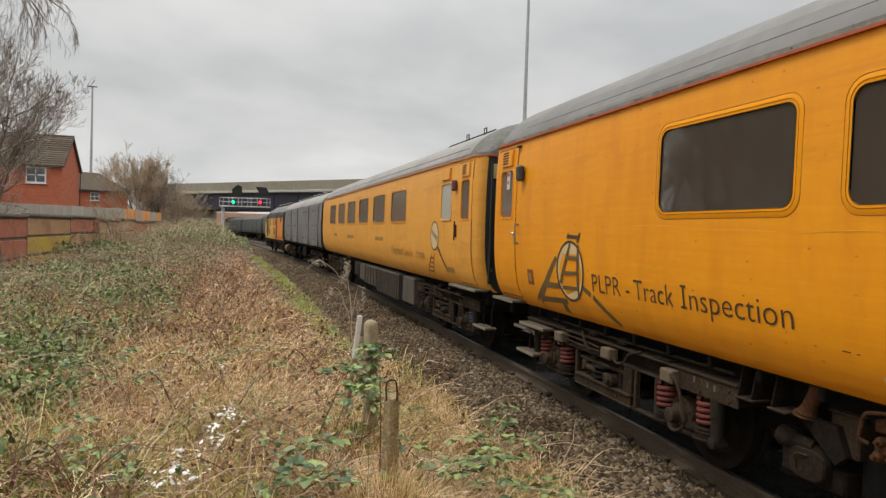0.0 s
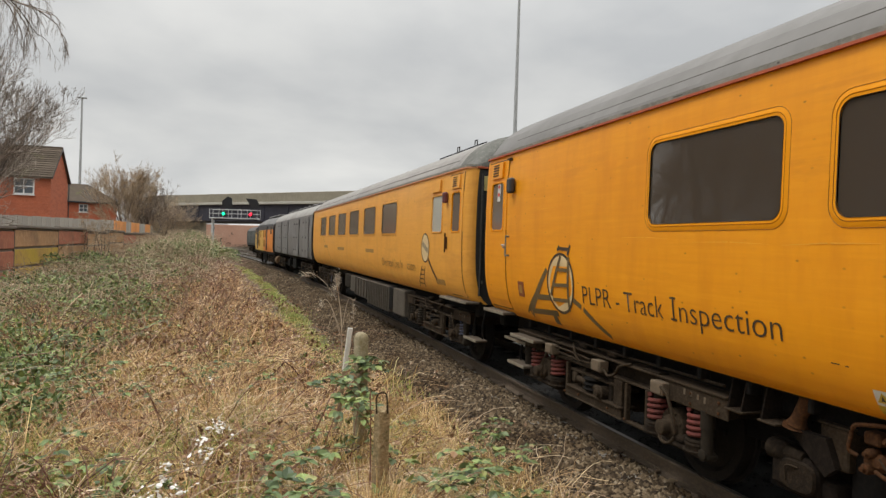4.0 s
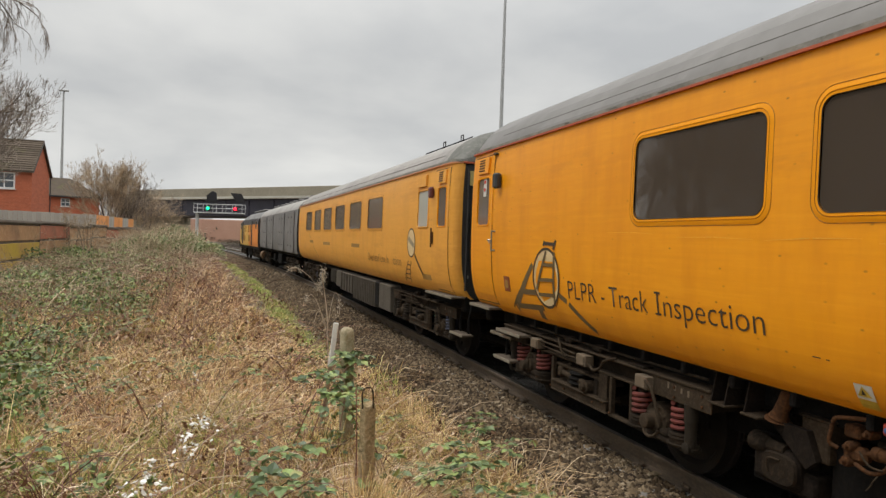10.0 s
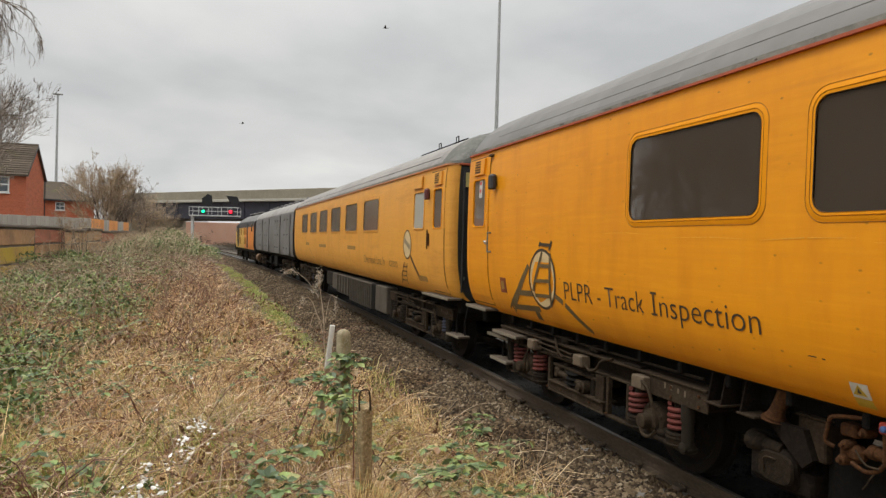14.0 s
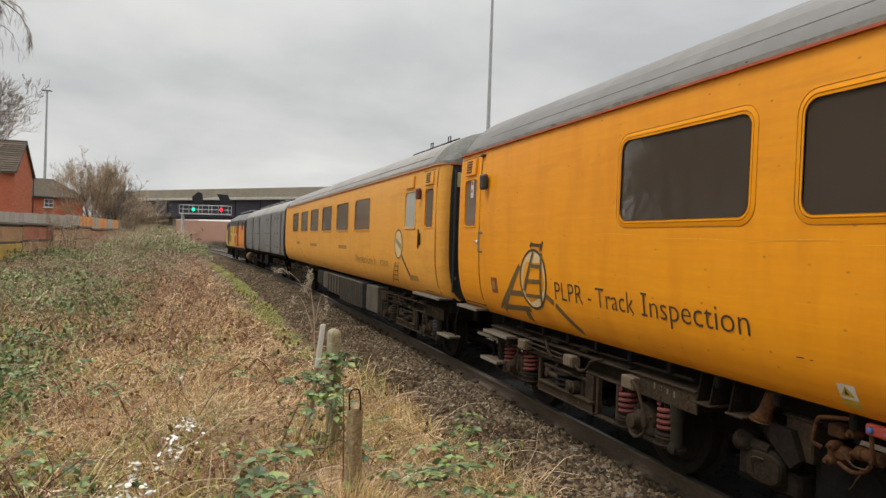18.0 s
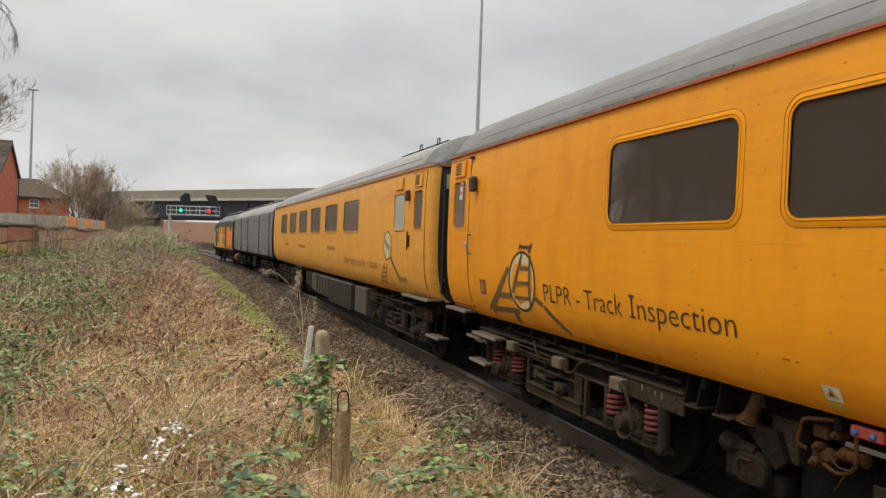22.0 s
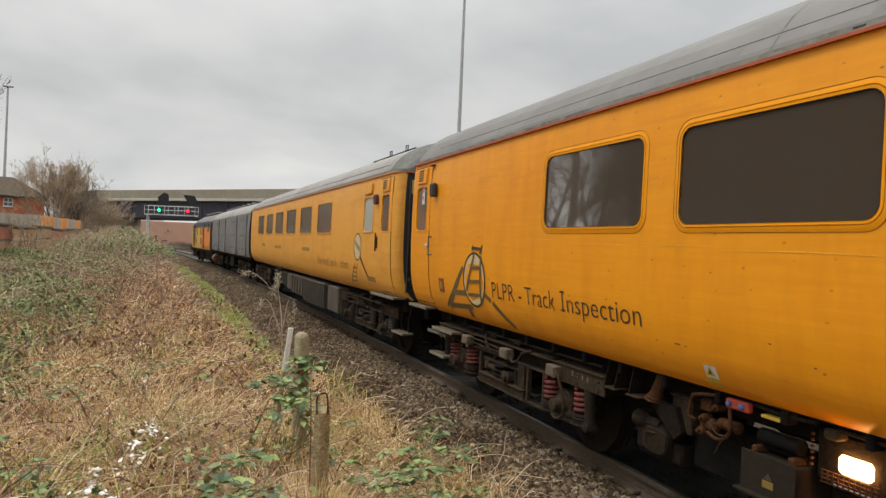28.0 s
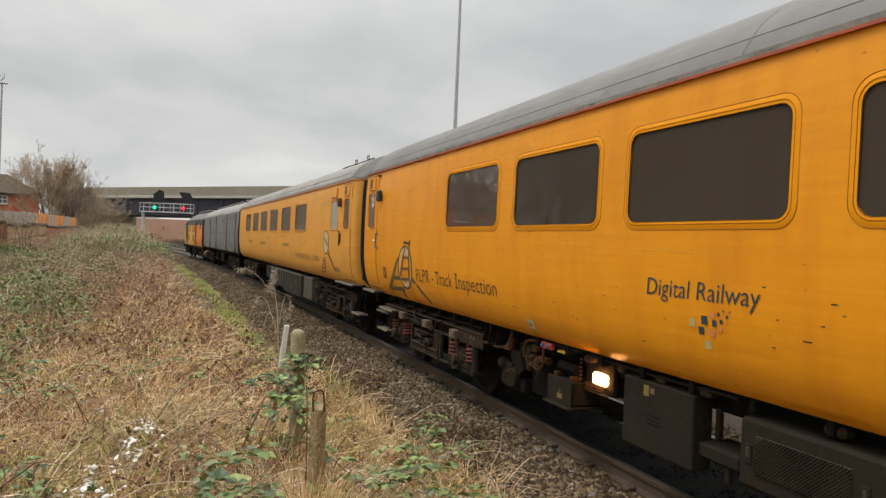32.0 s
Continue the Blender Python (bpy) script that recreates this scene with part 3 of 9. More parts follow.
class Shell:
    """The side of a coach of half length h, as a surface on which things are laid out by y and z. side: -1 is towards the camera."""

    def __init__(self, h, side, corner=0.05):
        self.h, self.side, self.corner = h, side, corner

    def at(self, y, z, off=0.0):
        w = half_width(z)
        d = self.h - abs(y)
        if d < self.corner:
            w -= self.corner * (1 - math.sqrt(max(0.0, 1 - ((self.corner - d) / self.corner) ** 2)))
        return (self.side * (w + off), y, z)

    def sheet(self, g, ys, zs, off=0.0, holes=(), depth=0.0):
        """A curved sheet; depth > 0 gives it edges that go back to the side."""
        def skip(y, z):
            return any(a < y < b and c < z < d for a, b, c, d in holes)
        for y0, y1 in zip(ys, ys[1:]):
            for z0, z1 in zip(zs, zs[1:]):
                if skip((y0 + y1) / 2, (z0 + z1) / 2):
                    continue
                g.add([self.at(y0, z0, off), self.at(y1, z0, off), self.at(y1, z1, off), self.at(y0, z1, off)], [(0, 1, 2, 3)])
        if depth:
            for a, b in ((ys[0], ys[0]), (ys[-1], ys[-1])):
                for z0, z1 in zip(zs, zs[1:]):
                    g.add([self.at(a, z0, off), self.at(a, z1, off), self.at(a, z1, off - depth), self.at(a, z0, off - depth)], [(0, 1, 2, 3)])
            for z in (zs[0], zs[-1]):
                for y0, y1 in zip(ys, ys[1:]):
                    g.add([self.at(y0, z, off), self.at(y1, z, off), self.at(y1, z, off - depth), self.at(y0, z, off - depth)], [(0, 1, 2, 3)])
        return g

    def ring(self, g, y0, y1, z0, z1, wide, r_in, r_out, rise, edge=0.012):
        """A window surround with rounded corners, from the glass out to wide."""
        def loop(grow, r, off):
            pts = []
            a0, a1, b0, b1 = y0 - grow, y1 + grow, z0 - grow, z1 + grow
            for cy, cz, st in ((a1 - r, b1 - r, 0), (a0 + r, b1 - r, 1), (a0 + r, b0 + r, 2), (a1 - r, b0 + r, 3)):
                for i in range(7):
                    w = math.pi / 2 * (st + i / 6)
                    pts.append(self.at(cy + r * math.cos(w), cz + r * math.sin(w), off))
            return pts
        loops = [loop(0, r_in, -0.008), loop(0, r_in, rise), loop(wide * 0.35, r_in + wide * 0.3, rise + 0.002), loop(wide * 0.42, r_in + wide * 0.38, rise - 0.002),
                 loop(wide * 0.46, r_in + wide * 0.4, rise + 0.002), loop(wide - edge, r_out - edge, rise), loop(wide, r_out, 0.0005)]
        k, n = len(g.v), len(loops[0])
        for lp in loops:
            g.v.extend(lp)
        for i in range(len(loops) - 1):
            for j in range(n):
                g.f.append((k + i * n + j, k + i * n + (j + 1) % n, k + (i + 1) * n + (j + 1) % n, k + (i + 1) * n + j))
        return g

    def pane(self, g, y0, y1, z0, z1, off=-0.003):
        return self.sheet(g, [y0, y1], [z0, z1], off)

    def blob(self, g, pts, off):
        """A flat shape laid on the side: corners given as y and z, in order."""
        g.add([self.at(y, z, off) for y, z in pts], [tuple(range(len(pts)))])
        return g

    def bar(self, g, ya, za, yb, zb, w, off, steps=4, w2=None):
        """A painted stripe from one place on the side to another."""
        w2 = w if w2 is None else w2
        d = Vector((yb - ya, zb - za)).normalized()
        nrm = Vector((-d.y, d.x))
        pts = []
        for i in range(steps + 1):
            t = i / steps
            ww = (w + (w2 - w) * t) / 2
            y, z = ya + (yb - ya) * t, za + (zb - za) * t
            pts.append((self.at(y + nrm.x * ww, z + nrm.y * ww, off), self.at(y - nrm.x * ww, z - nrm.y * ww, off)))
        for (a, b), (c, d2) in zip(pts, pts[1:]):
            g.add([a, b, d2, c], [(0, 1, 2, 3)])
        return g


def text_mesh(words, shear, thin):
    cu = bpy.data.curves.new("lettering", "FONT")
    cu.body, cu.size, cu.shear, cu.resolution_u, cu.offset = words, 1.0, shear, 3, thin
    tmp = bpy.data.objects.new("lettering", cu)
    scene.collection.objects.link(tmp)
    bpy.context.view_layer.update()
    me = bpy.data.meshes.new_from_object(tmp.evaluated_get(bpy.context.evaluated_depsgraph_get()))
    bpy.data.objects.remove(tmp)
    co = np.empty(len(me.vertices) * 3)
    me.vertices.foreach_get("co", co)
    return me, co.reshape(-1, 3)


def lettering(words, shell, y, z, width, cap, mat, parent, label, off=0.0048, shear=0.0, thin=0.0):
    """Painted words on the side, each word a piece: y, z is where the base line starts, at the far end for the camera's side; width runs towards the camera."""
    _, whole = text_mesh(words, shear, thin)
    x0, x1 = whole[:, 0].min(), whole[:, 0].max()
    high = 0.729                                # capital height of the font at size 1
    bar_x = text_mesh("|", 0.0, thin)[1][:, 0].max()
    done = ""
    for word in words.split(" "):
        lead = text_mesh(done + "|", 0.0, thin)[1][:, 0].max() - bar_x
        me, co = text_mesh(word, shear, thin)
        out = np.array([shell.at(y - (px + lead - x0) / (x1 - x0) * width, z + py / high * cap, off) for px, py, _ in co])
        me.vertices.foreach_set("co", out.ravel())
        me.update()
        me.materials.clear()
        me.materials.append(mat)
        part("word", me, mat, parent, label)
        done += word + " "


def wheelset(parent, y, dark):
    g = Geo()
    for sx in (-1, 1):
        prof = [(0.0, 0.06), (0.0, 0.15), (0.03, 0.17), (0.045, 0.34), (0.0, 0.38), (0.0, 0.452), (0.105, 0.457), (0.108, 0.485), (0.135, 0.485), (0.14, 0.38), (0.10, 0.34), (0.09, 0.17), (0.14, 0.15), (0.14, 0.06)]
        g.lathe((sx * 0.80, 0, 0), (-sx, 0, 0), prof, 36)
    g.tube([(-0.80, 0, 0), (0.80, 0, 0)], 0.075, 12)
    # lightening marks that show the wheel turning
    for sx in (-1, 1):
        for k in range(4):
            a = math.tau * k / 4
            g.box((sx * 0.812, 0.25 * math.cos(a), 0.25 * math.sin(a)), (0.03, 0.05, 0.05), 0.01)
    ob = part("wheelset", g, wheel_steel, parent, "dark steel wheelset with worn treads", smooth=True, at=Matrix.Translation((0, y, 0.457)))
    return ob


def coach_bogie(coach, y, springs, detail=True):
    """A two-axle coach bogie about y, with wheelsets, frame, springs and axleboxes as pieces."""
    wb = 1.272
    g = Geo()
    for sx in (-1, 1):
        x = sx * 1.10
        g.box((x - sx * 0.03, 0, 0.77), (0.03, 3.96, 0.13), 0.0)
        for e in (-1, 1):
            g.box((x + sx * 0.03, e * 1.66, 0.765), (0.10, 0.66, 0.155), 0.012)
        g.box((x - sx * 0.05, 0, 0.60), (0.10, 1.1, 0.05), 0.01)
        g.box((x, 0.28, 0.545), (0.12, 0.08, 0.25), 0.012)
        g.box((x, -0.28, 0.545), (0.12, 0.08, 0.25), 0.012)
    g.box((0, 0, 0.72), (2.2, 0.5, 0.22), 0.02)
    g.box((0, 0, 0.42), (2.0, 0.9, 0.10), 0.02)
    # added block that shuts out the lit ground beyond the bogie
    g.box((0.45, 0, 0.44), (0.9, 1.5, 0.46), 0.03)
    g.box((0, 1.85, 0.74), (2.2, 0.14, 0.14), 0.02).box((0, -1.85, 0.74), (2.2, 0.14, 0.14), 0.02)
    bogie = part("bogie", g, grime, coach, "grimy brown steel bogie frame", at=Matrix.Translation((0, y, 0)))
    # the paler grime paints the light on flange and plate edges
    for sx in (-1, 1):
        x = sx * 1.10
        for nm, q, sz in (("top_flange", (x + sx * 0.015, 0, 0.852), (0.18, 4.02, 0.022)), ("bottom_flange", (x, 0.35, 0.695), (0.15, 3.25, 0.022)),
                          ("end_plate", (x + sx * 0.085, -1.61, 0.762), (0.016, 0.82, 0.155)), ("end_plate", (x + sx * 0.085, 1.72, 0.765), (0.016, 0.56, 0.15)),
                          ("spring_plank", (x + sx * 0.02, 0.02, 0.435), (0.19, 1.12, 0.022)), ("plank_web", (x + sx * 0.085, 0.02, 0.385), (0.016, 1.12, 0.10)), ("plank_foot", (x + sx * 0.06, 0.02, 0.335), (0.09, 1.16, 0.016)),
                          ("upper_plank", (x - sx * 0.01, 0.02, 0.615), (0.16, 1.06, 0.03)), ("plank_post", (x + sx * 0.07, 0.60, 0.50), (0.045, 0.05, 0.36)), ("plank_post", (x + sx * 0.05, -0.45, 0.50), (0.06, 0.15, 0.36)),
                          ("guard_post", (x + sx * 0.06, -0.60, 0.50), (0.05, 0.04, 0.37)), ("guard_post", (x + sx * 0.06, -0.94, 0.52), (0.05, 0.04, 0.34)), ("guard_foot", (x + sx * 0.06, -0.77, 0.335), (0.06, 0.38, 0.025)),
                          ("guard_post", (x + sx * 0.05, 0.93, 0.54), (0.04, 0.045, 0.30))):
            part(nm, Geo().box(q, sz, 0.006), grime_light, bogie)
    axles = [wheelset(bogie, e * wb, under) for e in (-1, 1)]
    for sx in ((-1, 1) if detail else (-1,)):
        x = sx * 1.10
        for e in (-1, 1):
            g = Geo()
            g.lathe((x - sx * 0.12, e * wb, 0.457), (sx, 0, 0), [(0, 0.15), (0.15, 0.155), (0.165, 0.148), (0.17, 0.10), (0.20, 0.094), (0.215, 0.066), (0.285, 0.062), (0.292, 0.052), (0.292, 0.02)], 24)
            for k in range(8):
                a = math.tau * (k + 0.5) / 8
                g.lathe((x + sx * 0.045, e * wb + 0.125 * math.cos(a), 0.457 + 0.125 * math.sin(a)), (sx, 0, 0), [(0, 0.014), (0.014, 0.013)], 6)
            part("axlebox", g, grime_light, bogie, "oily cast axlebox with round cover", smooth=True)
            g = Geo()
            g.box((x, e * wb, 0.335), (0.17, 0.80, 0.05), 0.02)
            g.box((x, e * wb, 0.385), (0.15, 0.46, 0.10), 0.04)
            part("spring_beam", g, grime, bogie, "cast beam under the axlebox", smooth=True)
            for d in (-0.325, 0.235):
                g = Geo()
                g.spring((x + sx * 0.01, e * wb + d, 0.462), 0.086, 0.205, 4.4, 0.0195, 8)
                part("coil_spring", g, springs if springs is not spring_blue or e * d > 0 and e < 0 else grime_grey, bogie, "painted coil spring", smooth=True)
                g = Geo()
                g.lathe((x + sx * 0.01, e * wb + d, 0.345), (0, 0, 1), [(0, 0.125), (0.014, 0.128), (0.02, 0.112), (0.05, 0.110), (0.062, 0.116), (0.078, 0.110), (0.088, 0.114), (0.104, 0.106), (0.108, 0.05), (0.34, 0.05)], 18)
                part("spring_seat", g, grime, bogie, smooth=True)
            g = Geo()
            g.tube([(x + sx * 0.05, e * (wb + 0.47), 0.37), (x + sx * 0.05, e * (wb + 0.47), 0.58)], 0.048, 12)
            g.tube([(x + sx * 0.05, e * (wb + 0.47), 0.56), (x + sx * 0.05, e * (wb + 0.47), 0.70)], 0.056, 12)
            g.lathe((x + sx * 0.0, e * (wb + 0.47), 0.36), (sx, 0, 0), [(0, 0.045), (0.10, 0.045), (0.11, 0.02)], 12)
            g.box((x + sx * 0.03, e * (wb + 0.40), 0.345), (0.12, 0.24, 0.06), 0.02)
            part("damper", g, grime_grey, bogie, "dirty grey damper cylinder", smooth=True)
        g = Geo()
        g.tube([(x + sx * 0.05, 0.40, 0.535), (x + sx * 0.05, -0.12, 0.51)], 0.032, 12)
        g.lathe((x + sx * 0.03, -0.17, 0.505), (sx, 0, 0), [(0, 0.065), (0.09, 0.065), (0.10, 0.045), (0.13, 0.04), (0.135, 0.015)], 14)
        g.box((x + sx * 0.02, 0.46, 0.54), (0.12, 0.10, 0.12), 0.02)
        part("lateral_damper", g, grime_light, bogie, smooth=True)
        g = Geo()
        for k in range(3):
            g.lathe((x - sx * 0.03, 0.12, 0.46 + 0.05 * k), (0, 0, 1), [(0, 0.13), (0.02, 0.15), (0.04, 0.13)], 18)
        part("air_spring", g, under, bogie, smooth=True)
        for yy in (0.95, -0.15, -1.20) if springs is spring_red else ():
            g = Geo().box((x + sx * 0.11, yy, 0.768), (0.10, 0.18, 0.11), 0.007)
            g.box((x + sx * 0.165, yy, 0.768), (0.006, 0.15, 0.085), 0.002)
            part("junction_box", g, beige, bogie, "beige metal junction box")
        for pts, r in (([(x + sx * 0.11, 1.2, 0.80), (x + sx * 0.12, 0.7, 0.81), (x + sx * 0.11, 0.3, 0.80), (x + sx * 0.11, 0.05, 0.79)], 0.011), ([(x + sx * 0.10, 0.86, 0.76), (x + sx * 0.12, 0.5, 0.755), (x + sx * 0.11, 0.2, 0.75), (x + sx * 0.11, -0.06, 0.76)], 0.010),
                       ([(x + sx * 0.10, 0.45, 0.90), (x + sx * 0.14, 0.35, 0.86), (x + sx * 0.15, 0.28, 0.79), (x + sx * 0.13, 0.22, 0.74)], 0.013),
                       ([(x + sx * 0.12, -0.24, 0.75), (x + sx * 0.14, -0.36, 0.71), (x + sx * 0.14, -0.48, 0.74), (x + sx * 0.13, -0.56, 0.83), (x + sx * 0.10, -0.72, 0.88)], 0.013),
                       ([(x + sx * 0.16, -1.27, 0.79), (x + sx * 0.18, -1.38, 0.76), (x + sx * 0.18, -1.46, 0.62), (x + sx * 0.17, -1.50, 0.46), (x + sx * 0.17, -1.42, 0.37), (x + sx * 0.17, -1.32, 0.36), (x + sx * 0.16, -1.26, 0.42)], 0.014),
                       ([(x + sx * 0.13, 1.04, 0.73), (x + sx * 0.16, 1.06, 0.62), (x + sx * 0.15, 1.12, 0.46), (x + sx * 0.13, 1.2, 0.42)], 0.012)):
            part("cable", Geo().bend(pts, r, 6), grime_light, bogie, smooth=True)
        g = Geo()
        for e in (-1, 1):
            for yy, zz in ((1.58, 0.80), (1.58, 0.72), (1.92, 0.80), (1.92, 0.72), (0.62, 0.36), (0.30, 0.385)):
                g.lathe((x + sx * 0.095, e * yy, zz), (sx, 0, 0), [(0, 0.013), (0.010, 0.013), (0.012, 0.008)], 6)
        tagged(part("bolt_heads", g, rust, bogie), kind="stuff")
        for e in (-1, 1):
            part("bogie_bracket", Geo().box((x + sx * 0.05, e * 1.02, 0.872), (0.10, 0.26, 0.02), 0.005), grime, bogie)
            part("bogie_stop", Geo().box((x + sx * 0.03, e * 0.30, 0.90), (0.10, 0.16, 0.07), 0.02), grime, bogie)
            g = Geo()
            g.box((x - sx * 0.26, e * (wb - 0.56), 0.42), (0.10, 0.12, 0.36), 0.02)
            g.tube([(x - sx * 0.2, e * (wb - 0.62), 0.78), (x - sx * 0.2, e * (wb - 0.6), 0.40), (x - sx * 0.24, e * (wb - 0.5), 0.33)], 0.022, 8)
            part("brake_block", g, under, bogie)
        for k, tall in enumerate((0.05, 0.04, 0.04, 0.05)):
            part("stencil_bar", Geo().box((x + sx * 0.095, -1.50 - 0.085 * k, 0.80 - 0.006 * k), (0.004, 0.022, tall)), beige, bogie, "faint stencilled mark")
    return bogie, axles


def coach(name, s_mid, length, label, windows, doors, extra_windows=(), pane_mat=None, corner=0.05, paint=None, dome=0.10, crown=1.0, roof_mat=None, gutter_mat=None, end_mat=None, frame_mat=None):
    """A coach body with real openings. windows: y of the glass (from, to); doors: (hinge side y, free y)."""
    h = length / 2
    c = thing(name, on_track(s_mid), label, "railway coach", "train")
    cam_side = Shell(h, -1, corner)
    holes = [(a - 0.015, b + 0.015, WIN_Z0 - 0.015, WIN_Z1 + 0.015) for a, b in windows] + [(a - 0.02, b + 0.02, WIN_Z0 - 0.02, WIN_Z1 - 0.03) for a, b in extra_windows]
    marks = [e * (h - corner * q) for e in (-1, 1) for q in (0, 0.02, 0.07, 0.16, 0.3, 0.5, 0.75, 1.0)] + [-h + 0.6, h - 0.6]
    ys = sorted(set([round(v, 4) for v in marks + [e for q in holes for e in q[:2]] + [-h + 1.2 + (2 * h - 2.4) * i / 14 for i in range(15)]]))
    zs = sorted(set([round(v, 4) for v in BODY_Z + (WIN_Z0 - 0.015, WIN_Z1 + 0.015, WIN_Z0 - 0.02, WIN_Z1 - 0.03)]))
    for side, nm in ((-1, "side_wall"), (1, "side_wall")):
        sh = Shell(h, side, corner)
        part(nm, sh.sheet(Geo(), ys, zs, 0.0, holes), paint or yellow, c, "weathered yellow painted side wall", smooth=True)
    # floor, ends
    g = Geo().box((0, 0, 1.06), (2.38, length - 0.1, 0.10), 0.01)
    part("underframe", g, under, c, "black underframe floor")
    # added panel: keeps the sky behind the far windows out of the panes
    part("interior_partition", Geo().box((-0.30, 0, 2.05), (0.04, length - 0.5, 1.9), 0.0), interior, c, "added brown panel that blocks light from the far windows")
    for e in (-1, 1):
        sh_l, sh_r = Shell(h, -1, corner), Shell(h, 1, corner)
        g = Geo()
        ring = [sh_l.at(e * h, z) for z in BODY_Z] + [(w * -1 * 0.86, e * h, 3.11 + (zz - 3.11) * 0.04) for w, zz in ROOF[1:]] + [(w * 0.86, e * h, 3.11 + (zz - 3.11) * 0.04) for w, zz in reversed(ROOF[1:-1])] + [sh_r.at(e * h, z) for z in reversed(BODY_Z)]
        g.add(ring, [tuple(range(len(ring)))])
        part("end_wall", g, end_dark, c, "dark grey end wall")
        g = Geo()
        g.box((0, e * (h + 0.16), 2.05), (1.05, 0.32, 2.05), 0.05)
        for k in range(4):
            g.box((0, e * (h + 0.04 + 0.08 * k), 2.05), (1.14, 0.03, 2.14), 0.01)
        part("gangway", g, black_plastic, c, "black rubber gangway bellows")
        g = Geo()
        g.tube([(-1.17, e * (h + 0.03), 1.15), (-1.17, e * (h + 0.03), 3.0)], 0.02, 8)
        for zz in (1.35, 1.9, 2.5):
            g.box((-1.02, e * (h + 0.03), zz), (0.05, 0.05, 0.10), 0.01)
        part("end_pipe", g, end_dark, c, smooth=True)
    # roof with a domed end and thin seams
    g = Geo()
    stations = sorted(set([e * (h - dome * q) for e in (-1, 1) for q in (0, 0.03, 0.12, 0.26, 0.48, 0.76, 1.0)] + [-h + 1.0 + (2 * h - 2) * i / 20 for i in range(21)]))
    full = list(ROOF) + [(-w, z) for w, z in reversed(ROOF[:-1])]
    rows = []
    for y in stations:
        d = min(h - abs(y), dome) / dome
        k = math.sqrt(max(0.0, 1 - (1 - d) ** 2))
        rows.append([(-w * (0.92 + 0.08 * k) if zz > 3.12 else -w * (0.95 + 0.05 * k), y, 3.11 + (zz - 3.11) * (0.06 + 0.94 * k) * crown) for w, zz in full])
    ends = {-1: Geo(), 1: Geo()}
    for a, b in zip(rows, rows[1:]):
        mid = (a[0][1] + b[0][1]) / 2
        into = ends[1 if mid > 0 else -1] if end_mat and h - abs(mid) < dome else g
        for i in range(len(full) - 1):
            into.add([a[i], a[i + 1], b[i + 1], b[i]], [(0, 1, 2, 3)])
    for a, e in ((rows[0], -1), (rows[-1], 1)):
        (ends[e] if end_mat else g).add(a, [tuple(range(len(a)))])
    if end_mat:
        for e in (-1, 1):
            part("roof_end", ends[e], end_mat, c, "sooty dark roof end", smooth=True)
    part("roof", g, roof_mat or roof_grey, c, "weathered grey metal roof", smooth=True)
    for i in range(1, 9):
        g = Geo()
        y = -h + 2 * h * i / 9
        for (w0, z0), (w1, z1) in zip(full, full[1:]):
            n0 = Vector((w0, 0, z0 - 2.6)).normalized() * 0.004
            a, b = Vector((-w0, y, z0)) + Vector((-n0.x, 0, n0.z)), Vector((-w1, y, z1)) + Vector((-n0.x, 0, n0.z))
            g.add([a - Vector((0, 0.004, 0)), a + Vector((0, 0.004, 0)), b + Vector((0, 0.004, 0)), b - Vector((0, 0.004, 0))], [(0, 1, 2, 3)])
        part("roof_rib", g, roof_mat or roof_grey, c)
    for sx in (-1, 1):
        part("roof_seam", Geo().box((sx * 1.278, 0, 3.275), (0.008, length - 1.6, 0.007), 0.0), roof_seam, c)
    spots = random.Random(5)
    for k in range(30):
        y, low = spots.uniform(-0.3 * h, h - 0.8), spots.random() < 0.65
        z = 3.128 if low else 3.262
        x = -half_width(3.11) - 0.0075 if low else -1.2845
        part("rust_streak", Geo().box((x, y, z), (0.004, spots.uniform(0.02, 0.12), spots.uniform(0.004, 0.012)), 0.001), roof_seam, c)
    # the gutter line
    for sx in (-1, 1):
        sh = Shell(h, sx, corner)
        g = Geo()
        yy = [y for y in ys]
        sh.sheet(g, yy, [3.083, 3.092, 3.103], 0.028, (), 0.05)
        part("gutter", g, gutter_mat or orange_line, c, "orange-red gutter strip")
    for e in (-1, 1):
        part("end_gutter", Geo().box((0, e * (h + 0.012), 3.093), (2.5, 0.03, 0.034), 0.006), orange_line, c)
    for sx in (-1, 1):
        sh = Shell(h, sx, corner)
        g = Geo()
        sh.sheet(g, yy, [3.108, 3.145], 0.006, (), 0.03)
        part("cantrail", g, cantrail_grey, c, "pale grey rain strip")
    # windows
    for side in (-1, 1):
        sh = Shell(h, side, corner)
        for a, b in windows:
            fr = part("window_frame", sh.ring(Geo(), a, b, WIN_Z0, WIN_Z1, 0.058, 0.085, 0.135, 0.005), frame_mat or yellow_frame, c, "yellow rounded window surround", smooth=True)
            part("window_pane", sh.pane(Geo(), a - 0.02, b + 0.02, WIN_Z0 - 0.02, WIN_Z1 + 0.02), pane_mat or tinted, fr, "dark tinted glass pane", smooth=True)
            part("window_seal", sh.ring(Geo(), a - 0.0, b + 0.0, WIN_Z0, WIN_Z1, 0.0045, 0.085, 0.089, 0.0075, 0.0015), dark_seam, fr)
            # dark rings paint the surround's shadow line and groove, with its dirty edge
            for grow, thick, up_ in ((0.058, 0.0045, 0.002), (0.024, 0.0022, 0.0068)):
                part("window_edge", sh.ring(Geo(), a - grow, b + grow, WIN_Z0 - grow, WIN_Z1 + grow, thick, 0.085 + grow * 0.86, 0.085 + grow * 0.86 + thick, up_, 0.001), window_line, fr)
    return c, cam_side


